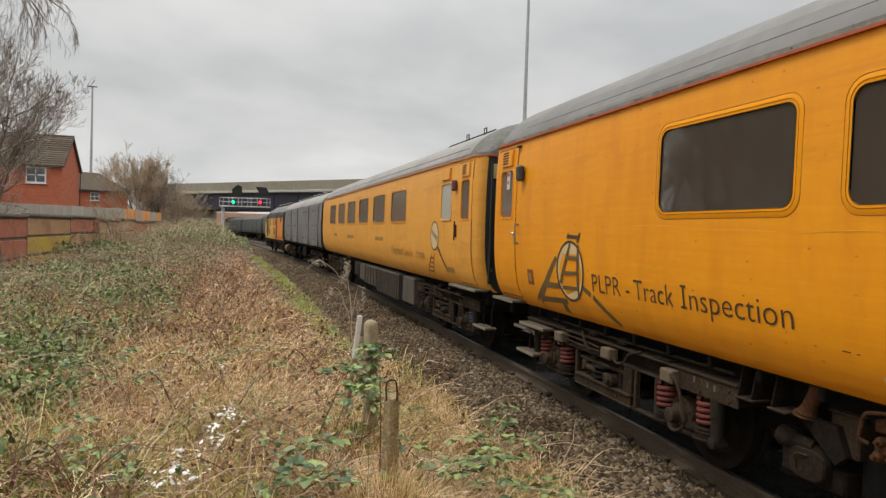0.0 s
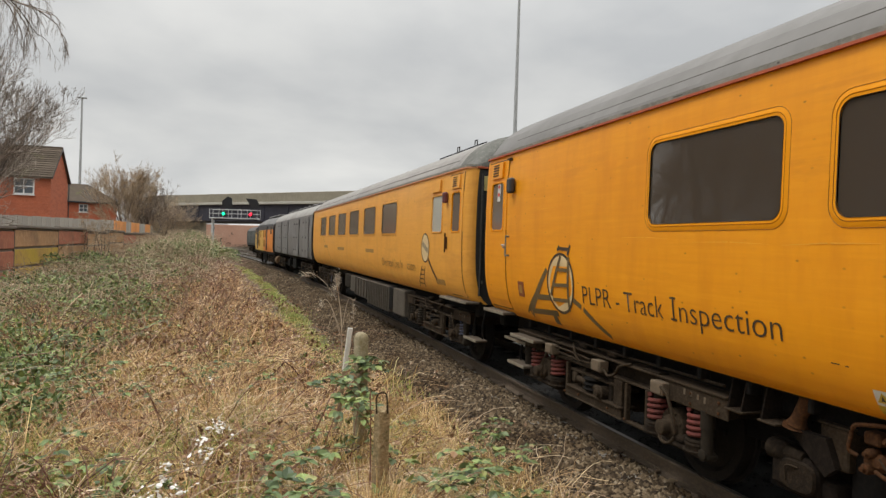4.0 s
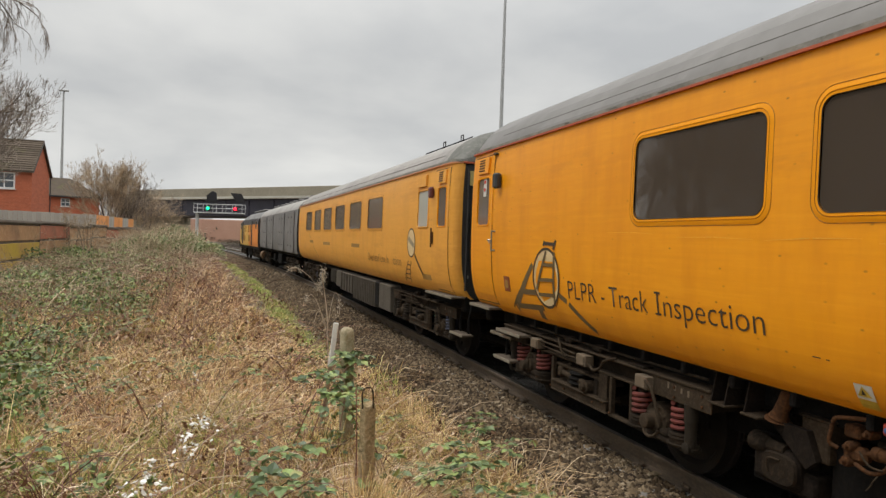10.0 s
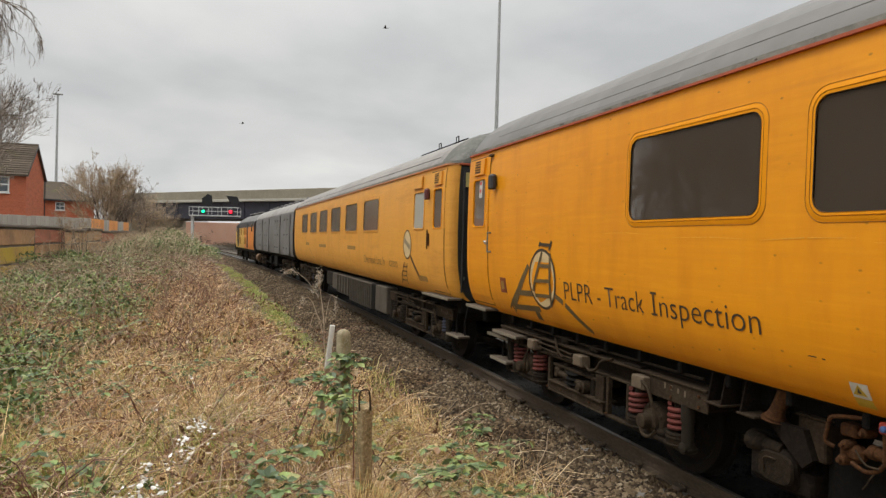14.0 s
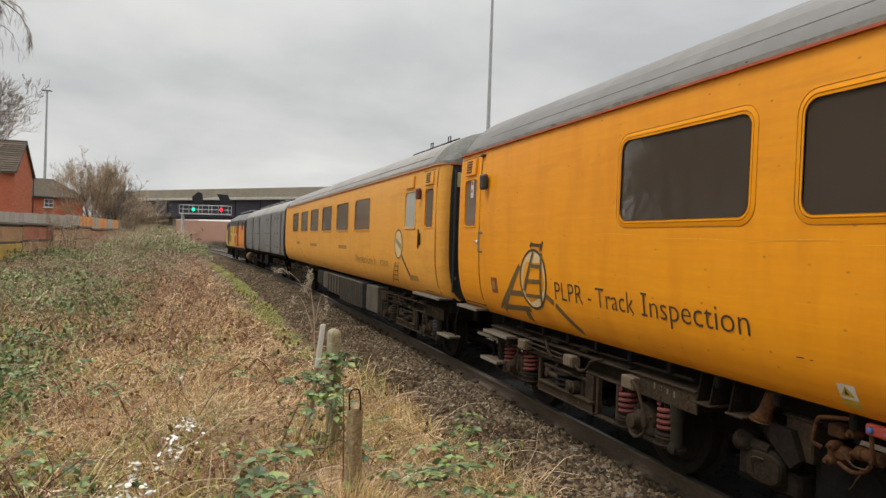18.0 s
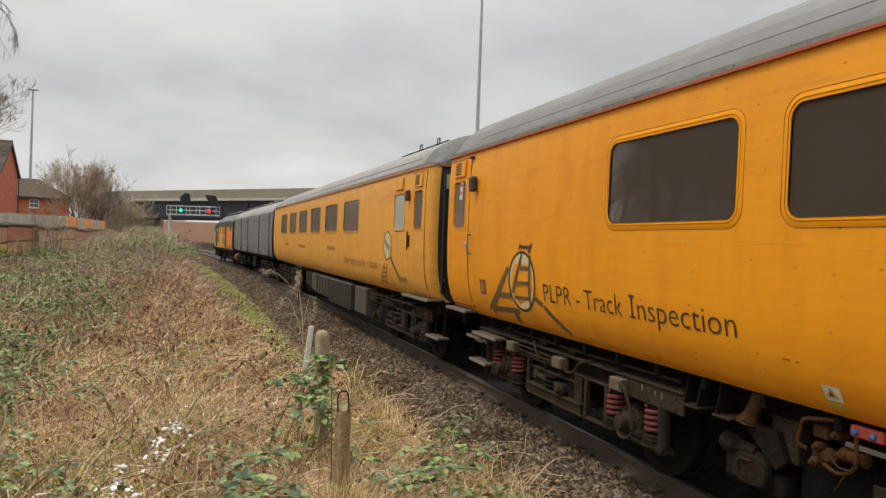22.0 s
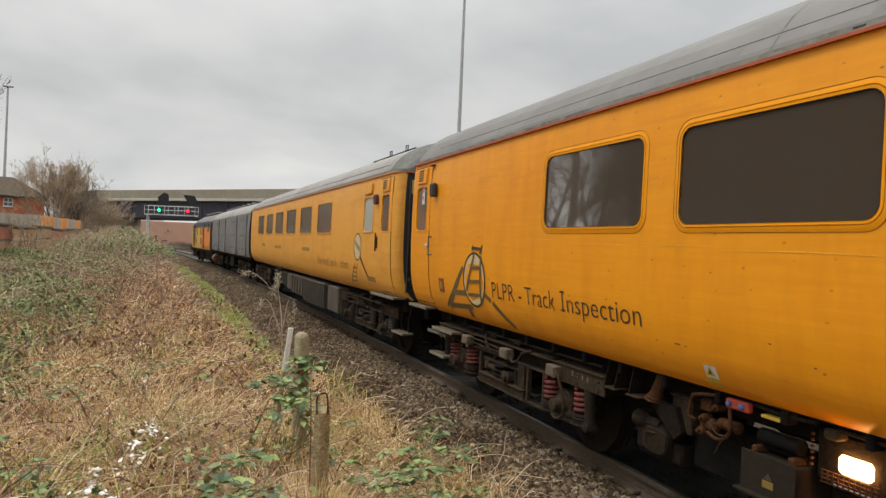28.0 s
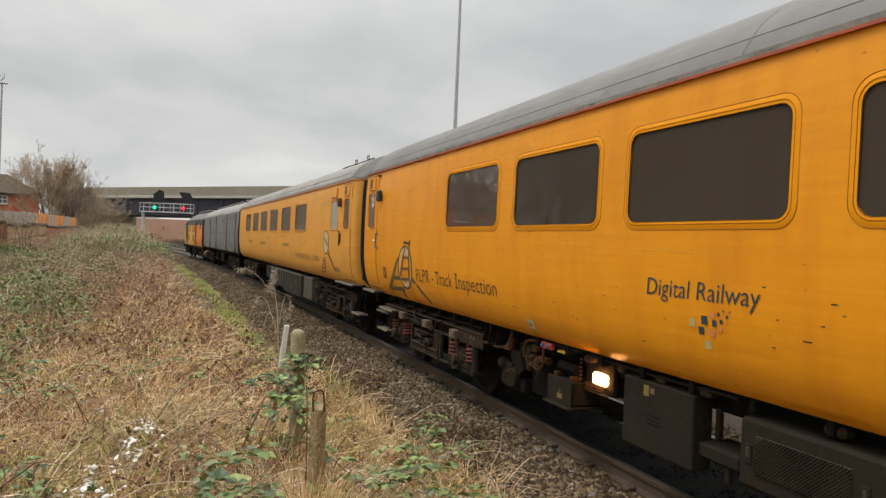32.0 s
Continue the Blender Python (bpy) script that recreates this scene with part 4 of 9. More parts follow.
def coach_door(c, sh, y0, y1, win, handle_y, zb=1.12, pane_mat=None, paint=None):
    """A slam door with its own window, between y0 and y1."""
    zs = [zb, 1.22, 1.30, 1.40, 1.50, 1.62, 1.75, 2.0, WIN_Z0 - 0.01, 2.4, WIN_Z1 - 0.04, 2.9, 3.02]
    zs = sorted(zs)
    part("door_seam", sh.sheet(Geo(), [y0 - 0.014, y1 + 0.014], [zb - 0.014] + zs[1:-1] + [3.034], 0.003, [(win[0], win[1], WIN_Z0, WIN_Z1 - 0.05)]), dark_seam, c)
    g = sh.sheet(Geo(), sorted([y0, win[0] - 0.01, win[1] + 0.01, y1]), zs, 0.009, [(win[0] - 0.02, win[1] + 0.02, WIN_Z0 - 0.02, WIN_Z1 - 0.03)], 0.006)
    d = part("door", g, paint or yellow, c, "yellow slam door with droplight", smooth=False)
    part("door_frame", sh.ring(Geo(), win[0], win[1], WIN_Z0, WIN_Z1 - 0.05, 0.03, 0.05, 0.075, 0.014, 0.006), yellow_frame, d, smooth=True)
    part("door_pane", sh.pane(Geo(), win[0] - 0.01, win[1] + 0.01, WIN_Z0 - 0.01, WIN_Z1 - 0.04, -0.004), pane_mat or tinted, d, "grey door window")
    g = Geo()
    mid = (win[0] + win[1]) / 2
    sh.sheet(g, [mid - 0.19, mid + 0.20], [2.80, 2.90, 3.005], 0.035, (), 0.03)
    vent = part("door_vent", g, paint or yellow, d, "louvred vent over the door window")
    for k in range(5):
        zz = 2.84 + 0.034 * k
        a = sh.at(mid + 0.04, zz, 0.036)
        part("louvre", Geo().box(a, (0.014, 0.19, 0.016), 0.003), dark_seam, vent)
    return d


# bogie springs, doors and openings by their place along each coach
S1, L1 = 0.0, 19.93
c1, shell1 = coach("inspection_coach", S1, L1, "weathered yellow track inspection coach with grey roof standing on the rails",
                   [(4.42 - S1 - 1.885 * k, 5.88 - S1 - 1.885 * k) for k in range(7)], [], [(9.25 - S1, 9.68 - S1)])
S2, L2 = 20.445, 19.23
c2, shell2 = coach("test_coach", S2, L2, "yellow overhead line test coach with dark grey gangway end",
                   [(y - 0.70 - S2, y + 0.70 - S2) for y in (26.80, 24.62, 22.52, 20.37, 18.18, 15.98)], [], [(12.03 - S2, 12.62 - S2), (11.10 - S2, 11.50 - S2)], pane_mat=grey_glass, corner=0.17, paint=yellow_faded, dome=0.5, crown=0.955, roof_mat=roof_pale, gutter_mat=gutter_faded, end_mat=roof_sooty, frame_mat=yellow_faded)
bogies1 = [coach_bogie(c1, 7.135 - S1, spring_red), coach_bogie(c1, -7.46 - S1, spring_red, detail=False)]
bogies2 = [coach_bogie(c2, 13.12 - S2, spring_blue), coach_bogie(c2, 27.5 - S2, spring_blue)]
d1 = coach_door(c1, shell1, 9.13 - S1, 9.85 - S1, (9.25 - S1, 9.68 - S1), 9.0 - S1, pane_mat=grey_glass)
d2 = coach_door(c2, shell2, 10.98 - S2, 11.70 - S2, (11.10 - S2, 11.50 - S2), 11.62 - S2, pane_mat=grey_glass, paint=yellow_faded)
g = Geo()
shell2.ring(g, 12.03 - S2, 12.62 - S2, WIN_Z0, WIN_Z1 - 0.05, 0.03, 0.05, 0.075, 0.012, 0.006)
fr = part("window_frame", g, yellow_faded, c2, smooth=True)
part("window_pane", shell2.pane(Geo(), 12.02 - S2, 12.63 - S2, WIN_Z0 - 0.01, WIN_Z1 - 0.04, -0.004), frosted, fr, "pale frosted glass")


# ---- the grey van and the locomotive ----
van_grey = material("van_grey", (0.17, 0.163, 0.158), 0.6, second=(0.115, 0.11, 0.105), third=(0.225, 0.213, 0.20), scale=1.2, fine=12, bump=0.04)
loco_yellow = material("loco_yellow", (0.725, 0.438, 0.0938), 0.55, second=(0.45, 0.263, 0.0625), scale=2, fine=30)
loco_orange = material("loco_orange", (0.75, 0.237, 0.035), 0.5, second=(0.45, 0.163, 0.0375), scale=2, fine=30)
loco_black = material("loco_black", (0.03, 0.03, 0.033), 0.5)
SV, LV = 38.93, 16.75
van = thing("parcels_van", on_track(SV), "plain dark grey parcels van with light grey roof", "railway van", "train")
hv = LV / 2
side = [(1.12, -1.33), (1.3, -1.38), (2.2, -1.40), (3.02, -1.36)]
for sx in (-1, 1):
    g = Geo()
    for (z0, x0), (z1, x1) in zip(side, side[1:]):
        g.add([(-sx * x0, -hv, z0), (-sx * x0, hv, z0), (-sx * x1, hv, z1), (-sx * x1, -hv, z1)], [(0, 1, 2, 3)])
    part("side_wall", g, van_grey, van, "dark grey side wall", smooth=True)
for e in (-1, 1):
    g = Geo()
    pr = [(x, z) for z, x in side] + [(-1.2, 3.25), (-0.9, 3.48), (-0.5, 3.62), (0, 3.67), (0.5, 3.62), (0.9, 3.48), (1.2, 3.25)] + [(-x, z) for z, x in reversed(side)]
    g.add([(x, e * hv, z) for x, z in pr], [tuple(range(len(pr)))])
    part("end_wall", g, end_dark, van)
    part("gangway", Geo().box((0, e * (hv + 0.15), 2.0), (1.0, 0.3, 1.9), 0.05), black_plastic, van)
g = Geo()
rp = [(-1.365, 3.02), (-1.33, 3.12), (-1.2, 3.28), (-0.95, 3.47), (-0.55, 3.62), (0, 3.68), (0.55, 3.62), (0.95, 3.47), (1.2, 3.28), (1.33, 3.12), (1.365, 3.02), (0, 2.9)]
g.sweep(rp, [Matrix.Translation((0, y, 0)) for y in (-hv, hv)])
part("roof", g, material("van_roof", (0.27, 0.255, 0.235), 0.6, second=(0.17, 0.16, 0.145), third=(0.34, 0.32, 0.29), scale=1.2, fine=10, amount=0.8), van, "light grey curved roof", smooth=True)
for k in range(9):
    g = Geo().box((-0.55, -hv + 1.2 + 1.8 * k, 3.66), (0.22, 0.34, 0.10), 0.03)
    part("roof_vent", g, van_grey, van)
for y0 in (-6.6, -3.2, 1.6, 5.0):
    for dy in (-0.48, 0.48):
        d = part("door_leaf", Geo().box((-1.413, y0 + dy, 2.06), (0.03, 0.92, 1.80), 0.012), van_grey, van, "dark grey double door leaf")
        for zz in (1.45, 2.05, 2.72):
            part("hinge", Geo().box((-1.433, y0 + dy + 0.30, zz), (0.02, 0.22, 0.07), 0.004), black_plastic, d)
part("underframe", Geo().box((0, 0, 1.06), (2.5, LV - 0.1, 0.14), 0.02), under, van)
g = Geo()
g.box((-1.1, -1.5, 0.72), (0.3, 1.4, 0.5), 0.03).box((-1.1, 1.0, 0.70), (0.3, 0.9, 0.4), 0.03).tube([(-1.15, -3.4, 0.55), (-1.15, 3.4, 0.55)], 0.03, 6)
part("equipment_box", g, under, van)
part("water_tank", Geo().tube([(-1.12, 6.9, 0.62), (-1.12, 8.1, 0.62)], 0.26, 16), material("rusty_tank", (0.16, 0.085, 0.035), 0.8, second=(0.07, 0.04, 0.02), scale=4), van, "rusty brown tank", smooth=True)
bogies_v = [coach_bogie(van, y, under, detail=False) for y in (-5.6, 5.6)]

SL, LL = 55.75, 15.7
loco = thing("locomotive", on_track(SL), "yellow and orange diesel locomotive with black roof", "locomotive", "train")
hl = LL / 2
prof = [(1.05, 1.30), (1.3, 1.35), (2.6, 1.36), (3.0, 1.30), (3.25, 1.12), (3.5, 0.75), (3.62, 0.35), (3.64, 0)]


def loco_shape(g, stations, z_lo, z_hi, x_off=0.0, sides=(-1, 1)):
    """The body between two heights, through stations of (y, roof height)."""
    rows = []
    for y, top in stations:
        k = (top - 2.6) / (3.64 - 2.6)
        rows.append([(w + x_off, y, z if z <= 2.6 else 2.6 + (z - 2.6) * k) for z, w in prof if z_lo <= z <= z_hi])
    for a, b in zip(rows, rows[1:]):
        for sx in sides:
            for (p0, p1), (q0, q1) in zip(zip(a, a[1:]), zip(b, b[1:])):
                g.add([(sx * p0[0], *p0[1:]), (sx * q0[0], *q0[1:]), (sx * q1[0], *q1[1:]), (sx * p1[0], *p1[1:])], [(0, 1, 2, 3)])
    return g


LOCO_TOP = [(-hl + 1.0, 3.40), (-hl + 1.5, 3.60), (-hl + 2.2, 3.64), (hl - 4.6, 3.64), (hl - 3.4, 3.56), (hl - 2.4, 3.34), (hl - 1.6, 3.02)]
for nm, a, b, mt, lab in (("rear_cab_side", -hl + 1.0, -hl + 2.6, loco_orange, "orange cab side"), ("orange_side", -hl + 2.6, -0.6, loco_orange, "orange body side"), ("yellow_side", -0.6, hl - 1.6, loco_yellow, "yellow body side")):
    for sx in (-1, 1):
        part(nm, loco_shape(Geo(), [(a, 3.64), (b, 3.64)], 1.0, 2.7, 0.0, (sx,)), mt, loco, lab, smooth=True)
g = loco_shape(Geo(), LOCO_TOP, 2.6, 3.05, 0.004)
for y, top in (LOCO_TOP[0], LOCO_TOP[-1]):
    k = (top - 2.6) / 1.04
    ring = [(w, y, z if z <= 2.6 else 2.6 + (z - 2.6) * k) for z, w in prof]
    ring += [(-x_, y_, z_) for x_, y_, z_ in reversed(ring[:-1])]
    g.add(ring, [tuple(range(len(ring)))])
part("cantrail", g, loco_black, loco, "black upper side band", smooth=True)
part("roof", loco_shape(Geo(), LOCO_TOP, 3.0, 3.7, 0.003), material("loco_roof", (0.13, 0.125, 0.118), 0.6, second=(0.06, 0.058, 0.055), third=(0.2, 0.19, 0.18), scale=1.5, fine=12, amount=0.9), loco, "dark grey curved roof", smooth=True)
for y0, long in ((-4.6, 1.6), (-2.2, 2.0), (0.6, 2.2)):
    part("roof_panel", Geo().box((0, y0, 3.63), (1.5, long, 0.09), 0.03), van_grey, loco, "grey roof hatch")
for k in range(4):
    part("side_stripe", Geo().box((-1.372, hl - 3.0 - 0.75 * k, 2.05), (0.012, 0.16, 1.2), 0.003), loco_black, loco, "dark stripe on the yellow side")
for e, mt in ((-1, loco_orange), (1, loco_yellow)):
    part("nose", Geo().box((0, e * (hl - 0.75), 1.85), (2.3, 1.5, 1.6), 0.25), mt, loco, smooth=False)
    part("cab_window", Geo().box((0, e * (hl - 1.56 if e > 0 else hl - 0.96), 2.80), (1.8, 0.05, 0.42), 0.02), tinted, loco)
    part("side_cab_window", Geo().box((-1.33, e * (hl - 2.2), 2.55), (0.06, 0.8, 0.55), 0.02), tinted, loco)
    part("buffer_beam", Geo().box((0, e * (hl - 0.15), 1.05), (2.5, 0.2, 0.45), 0.03), under, loco)
for y0 in (-2.9, 4.1):
    part("cab_door", Geo().box((-1.36, y0, 2.0), (0.05, 0.60, 1.7), 0.02), loco_black, loco, "dark recessed cab door")
for y0 in (-1.9, -0.6, 1.4):
    part("body_window", Geo().box((-1.365, y0, 2.32), (0.04, 0.62, 0.5), 0.02), vent_yellow, loco, "small square side window")
for y0 in (-1.2, 2.4):
    part("body_grille", Geo().box((-1.362, y0, 1.62), (0.04, 1.2, 0.5), 0.02), vent_yellow, loco)
part("solebar", Geo().box((0, 0, 0.98), (2.6, LL - 0.6, 0.22), 0.02), under, loco)
part("fuel_tank", Geo().box((0, 0, 0.62), (2.3, 3.0, 0.6), 0.08), under, loco)
bogies_l = [coach_bogie(loco, y, under, detail=False) for y in (-4.7, 4.7)]

# ---- the dark train on the other track ----
dark_coach = material("dark_coach_green", (0.036, 0.044, 0.037), 0.5, second=(0.026, 0.032, 0.027), third=(0.07, 0.08, 0.07), scale=2, fine=20)
dark_roof = material("dark_roof", (0.06, 0.055, 0.05), 0.6, second=(0.10, 0.06, 0.045))
FAR_LAT, FAR_LEN = 3.40, 21.4


def dark_vehicle():
    v = thing("dark_wagon", Matrix(), "very dark green bogie wagon with curved roof", "railway wagon", "passing train")
    hh = FAR_LEN / 2 - 0.35
    for sx in (-1, 1):
        g = Geo()
        for (z0, x0), (z1, x1) in zip(((1.1, 1.28), (1.4, 1.36), (2.6, 1.37)), ((1.4, 1.36), (2.6, 1.37), (3.0, 1.30))):
            g.add([(sx * x0, -hh, z0), (sx * x0, hh, z0), (sx * x1, hh, z1), (sx * x1, -hh, z1)], [(0, 1, 2, 3)])
        part("side_wall", g, dark_coach, v, smooth=True)
    for e in (-1, 1):
        g = Geo()
        pr = [(-1.28, 1.1), (-1.36, 1.4), (-1.37, 2.6), (-1.3, 3.0), (-0.9, 3.38), (-0.4, 3.55), (0, 3.58), (0.4, 3.55), (0.9, 3.38), (1.3, 3.0), (1.37, 2.6), (1.36, 1.4), (1.28, 1.1)]
        g.add([(x, e * hh, z) for x, z in pr], [tuple(range(len(pr)))])
        part("end_wall", g, dark_coach, v)
    g = Geo().sweep([(-1.32, 3.0), (-0.95, 3.38), (-0.4, 3.56), (0, 3.6), (0.4, 3.56), (0.95, 3.38), (1.32, 3.0), (0, 2.95)], [Matrix.Translation((0, y, 0)) for y in (-hh, hh)])
    part("roof", g, dark_roof, v, smooth=True)
    part("underframe", Geo().box((0, 0, 1.0), (2.4, 2 * hh, 0.2), 0.02), under, v)
    for i in range(6):
        part("side_rib", Geo().box((-1.375, -hh + 0.6 + i * (2 * hh - 1.2) / 5, 2.0), (0.04, 0.10, 1.8), 0.01), dark_coach, v)
    bs = [coach_bogie(v, y, under, detail=False) for y in (-7.0, 7.0)]
    return v, bs


dark_train = [dark_vehicle() for _ in range(3)]


# ---- lettering, marks and fittings on the coaches ----
def ellipse(y, z, a, b, lean=0.0, n=36):
    out = []
    for i in range(n):
        w = math.tau * i / n
        p, q = a * math.cos(w), b * math.sin(w)
        out.append((y + p + q * lean, z + q))
    return out


def ring_mark(sh, y, z, a, b, wide, off, lean=0.0):
    g = Geo()
    o, i = ellipse(y, z, a, b, lean), ellipse(y, z, a - wide, b - wide, lean)
    for k in range(36):
        j = (k + 1) % 36
        g.add([sh.at(*o[k], off), sh.at(*o[j], off), sh.at(*i[j], off), sh.at(*i[k], off)], [(0, 1, 2, 3)])
    return g


def u1(s):
    return s - S1


for word, y_, wide in (("PLPR", 7.045, 0.545), ("-", 6.404, 0.058), ("Track", 6.267, 0.592), ("nspection", 5.462, 1.062)):
    lettering(word, shell1, u1(y_), 1.373, wide, 0.187, ink, c1, "dark grey painted word", thin=-0.009)
lettering("Digital Railway", shell1, u1(1.865), 1.61, 1.045, 0.128, ink_blue, c1, "dark blue-grey painted word", shear=0.12, thin=-0.002)
g = shell1.bar(Geo(), u1(5.535), 1.373, u1(5.535), 1.56, 0.021, 0.0048)
for z_ in (1.3835, 1.5495):
    shell1.bar(g, u1(5.574), z_, u1(5.496), z_, 0.017, 0.0056)
part("letter", g, ink, c1, "dark grey painted capital letter")
mark = part("logo_disc", shell1.blob(Geo(), ellipse(u1(7.54), 1.54, 0.29, 0.30, -0.05), 0.004), logo_cream, c1, "cream magnifying glass mark")
part("logo_ring", ring_mark(shell1, u1(7.54), 1.54, 0.325, 0.325, 0.028, 0.007, -0.05), ink, c1)
for a, b, c_, d, w in ((7.78, 1.40, 7.52, 1.83, 0.05), (7.38, 1.26, 7.33, 1.82, 0.05)):
    part("logo_rail", shell1.bar(Geo(), u1(a), b, u1(c_), d, w * 0.85, 0.008), ink_soft, c1)
for a, b, c_, d in ((7.60, 1.684, 7.34, 1.684), (7.72, 1.514, 7.35, 1.529), (7.74, 1.355, 7.36, 1.369)):
    part("logo_rung", shell1.bar(Geo(), u1(a), b, u1(c_), d, 0.038, 0.0095), ink_soft, c1)
for a, b, c_, d, w, w2 in ((7.87, 1.675, 8.20, 1.36, 0.06, 0.09), (8.20, 1.36, 8.56, 1.09, 0.09, 0.12), (7.80, 1.23, 7.81, 1.075, 0.10, 0.12)):
    part("logo_leg", shell1.bar(Geo(), u1(a), b, u1(c_), d, w, 0.005, 6, w2), ink_soft, c1)
for a, b, c_, d in ((8.16, 1.351, 7.81, 1.366), (8.40, 1.168, 7.69, 1.206)):
    part("logo_rung", shell1.bar(Geo(), u1(a), b, u1(c_), d, 0.06, 0.0065, 6), ink_soft, c1)
part("logo_handle", shell1.bar(Geo(), u1(7.26), 1.388, u1(7.10), 1.33, 0.055, 0.006), ink_soft, c1)
part("logo_handle", shell1.bar(Geo(), u1(7.06), 1.314, u1(6.66), 1.085, 0.055, 0.006, 5), ink_soft, c1)
g = Geo()
for q in ((7.60, 1.885, 7.56, 1.935), (7.585, 1.91, 7.33, 1.90), (7.36, 1.845, 7.30, 1.945)):
    shell1.bar(g, u1(q[0]), q[1], u1(q[2]), q[3], 0.035, 0.006)
part("logo_mark", g, ink, c1)
for y, z, w, mt in ((1.40, 1.457, 0.055, teal_fade), (1.286, 1.486, 0.056, ink_blue), (1.213, 1.527, 0.04, pink_fade), (1.196, 1.475, 0.040, ink_blue), (1.159, 1.536, 0.024, ink_blue), (1.137, 1.492, 0.026, ink_blue), (1.115, 1.56, 0.014, ink_blue),
                    (1.319, 1.415, 0.050, ink_blue), (1.223, 1.41, 0.05, pink_fade), (1.27, 1.327, 0.055, teal_fade), (1.087, 1.526, 0.020, ink_blue), (1.10, 1.49, 0.016, pink_fade), (1.06, 1.56, 0.012, ink_blue), (1.146, 1.442, 0.030, pink_fade), (1.09, 1.555, 0.012, pink_fade), (1.12, 1.52, 0.010, pink_fade)):
    part("square_mark", shell1.blob(Geo(), [(u1(y) - w / 2, z - w / 2), (u1(y) + w / 2, z - w / 2), (u1(y) + w / 2, z + w / 2), (u1(y) - w / 2, z + w / 2)], 0.004), mt, c1)
w_lab = part("warning_label", shell1.sheet(Geo(), [u1(3.685), u1(3.80)], [1.118, 1.14, 1.17, 1.203], 0.004), white_paint, c1, "white label with a yellow warning triangle")
part("warning_triangle", shell1.blob(Geo(), [(u1(3.70), 1.135), (u1(3.79), 1.135), (u1(3.745), 1.195)], 0.008), warn_yellow, w_lab)
part("warning_sign", shell1.blob(Geo(), [(u1(3.73), 1.145), (u1(3.76), 1.145), (u1(3.745), 1.178)], 0.011), ink, w_lab)
part("label_bar", shell1.sheet(Geo(), [u1(3.685), u1(3.80)], [1.066, 1.09, 1.116], 0.004), warn_yellow, w_lab)
part("red_socket", shell1.sheet(Geo(), [u1(8.56), u1(8.73)], [1.315, 1.40, 1.495], 0.006, (), 0.006), socket_red, c1, "small red framed socket plate")
part("socket_centre", shell1.sheet(Geo(), [u1(8.60), u1(8.69)], [1.355, 1.455], 0.010), ink_faded, c1)
p = shell1.at(u1(8.91), 2.67, 0.05)
part("side_lamp", Geo().box(p, (0.075, 0.13, 0.19), 0.02), black_plastic, c1, "black box lamp by the door")
p = shell1.at(u1(9.03), 1.92, 0.045)
g = Geo().tube([(p[0], p[1], 1.79), (p[0], p[1], 2.05)], 0.010, 8).tube([(p[0] + 0.05, p[1], 1.80), (p[0], p[1], 1.80)], 0.012, 8).tube([(p[0] + 0.05, p[1], 2.04), (p[0], p[1], 2.04)], 0.012, 8)
part("door_handrail", g, cantrail_grey, c1, "dirty white handrail", smooth=True)
p = shell1.at(u1(9.17), 1.93, 0.03)
part("door_handle", Geo().box(p, (0.025, 0.08, 0.020), 0.007).box((p[0], p[1] - 0.035, p[2] - 0.02), (0.03, 0.02, 0.04), 0.006), steel_bright, d1, "bright door handle")
p = shell1.at(u1(9.08), 3.02, 0.02)
part("door_hook", Geo().box(p, (0.05, 0.09, 0.03), 0.008), dark_seam, c1)
part("notice", shell1.sheet(Geo(), [u1(9.38), u1(9.49)], [2.50, 2.74], 0.002), white_paint, d1, "small red and white notice behind the glass")
for k in range(2):
    part("notice_mark", shell1.blob(Geo(), ellipse(u1(9.435), 2.69 - 0.10 * k, 0.035, 0.025), 0.006), red_plate, d1)
# coach two
for wds, y, wd in (("Overhead Line In", 16.66, 1.95), ("ction", 14.34, 0.60)):
    lettering(wds, shell2, y - S2, 1.40, wd, 0.185, ink_faded, c2, "faded dark lettering on yellow paint")
part("logo_disc", shell2.blob(Geo(), ellipse(13.0 - S2, 1.845, 0.235, 0.245), 0.004), logo_cream, c2)
part("logo_ring", ring_mark(shell2, 13.0 - S2, 1.845, 0.255, 0.265, 0.025, 0.006), ink, c2)
part("logo_bar", shell2.bar(Geo(), 13.18 - S2, 1.93, 12.83 - S2, 1.79, 0.09, 0.007), logo_grey, c2)
part("logo_handle", shell2.bar(Geo(), 12.79 - S2, 1.65, 12.37 - S2, 1.31, 0.055, 0.006, 5), ink, c2)
for e in (0, 1):
    part("logo_rail", shell2.bar(Geo(), 13.20 - 0.19 * e - S2, 1.52, 13.66 - 0.38 * e - S2, 1.12, 0.022, 0.006, 5), ink, c2)
for k in range(4):
    part("logo_rung", shell2.bar(Geo(), 13.28 + 0.10 * k - S2, 1.44 - 0.085 * k, 13.05 + 0.06 * k - S2, 1.44 - 0.085 * k, 0.018, 0.007), ink, c2)
for a, z0, wd in ((12.42, 1.235, 0.5), (23.3, 1.65, 1.3), (18.6, 1.665, 1.0), (26.4, 1.68, 0.8)):
    part("lettering_bar", shell2.sheet(Geo(), [a - S2 - wd, a - S2], [z0, z0 + 0.09], 0.004), ink_faded, c2)
part("logo_line", shell2.bar(Geo(), 26.6 - S2, 1.98, 24.6 - S2, 1.2, 0.02, 0.004, 8), ink_faded, c2)
p = shell2.at(11.76 - S2, 2.68, 0.05)
part("side_lamp", Geo().box(p, (0.075, 0.12, 0.18), 0.02), material("maroon_plastic", (0.12, 0.03, 0.03), 0.5), c2, "dark red box lamp by the door")
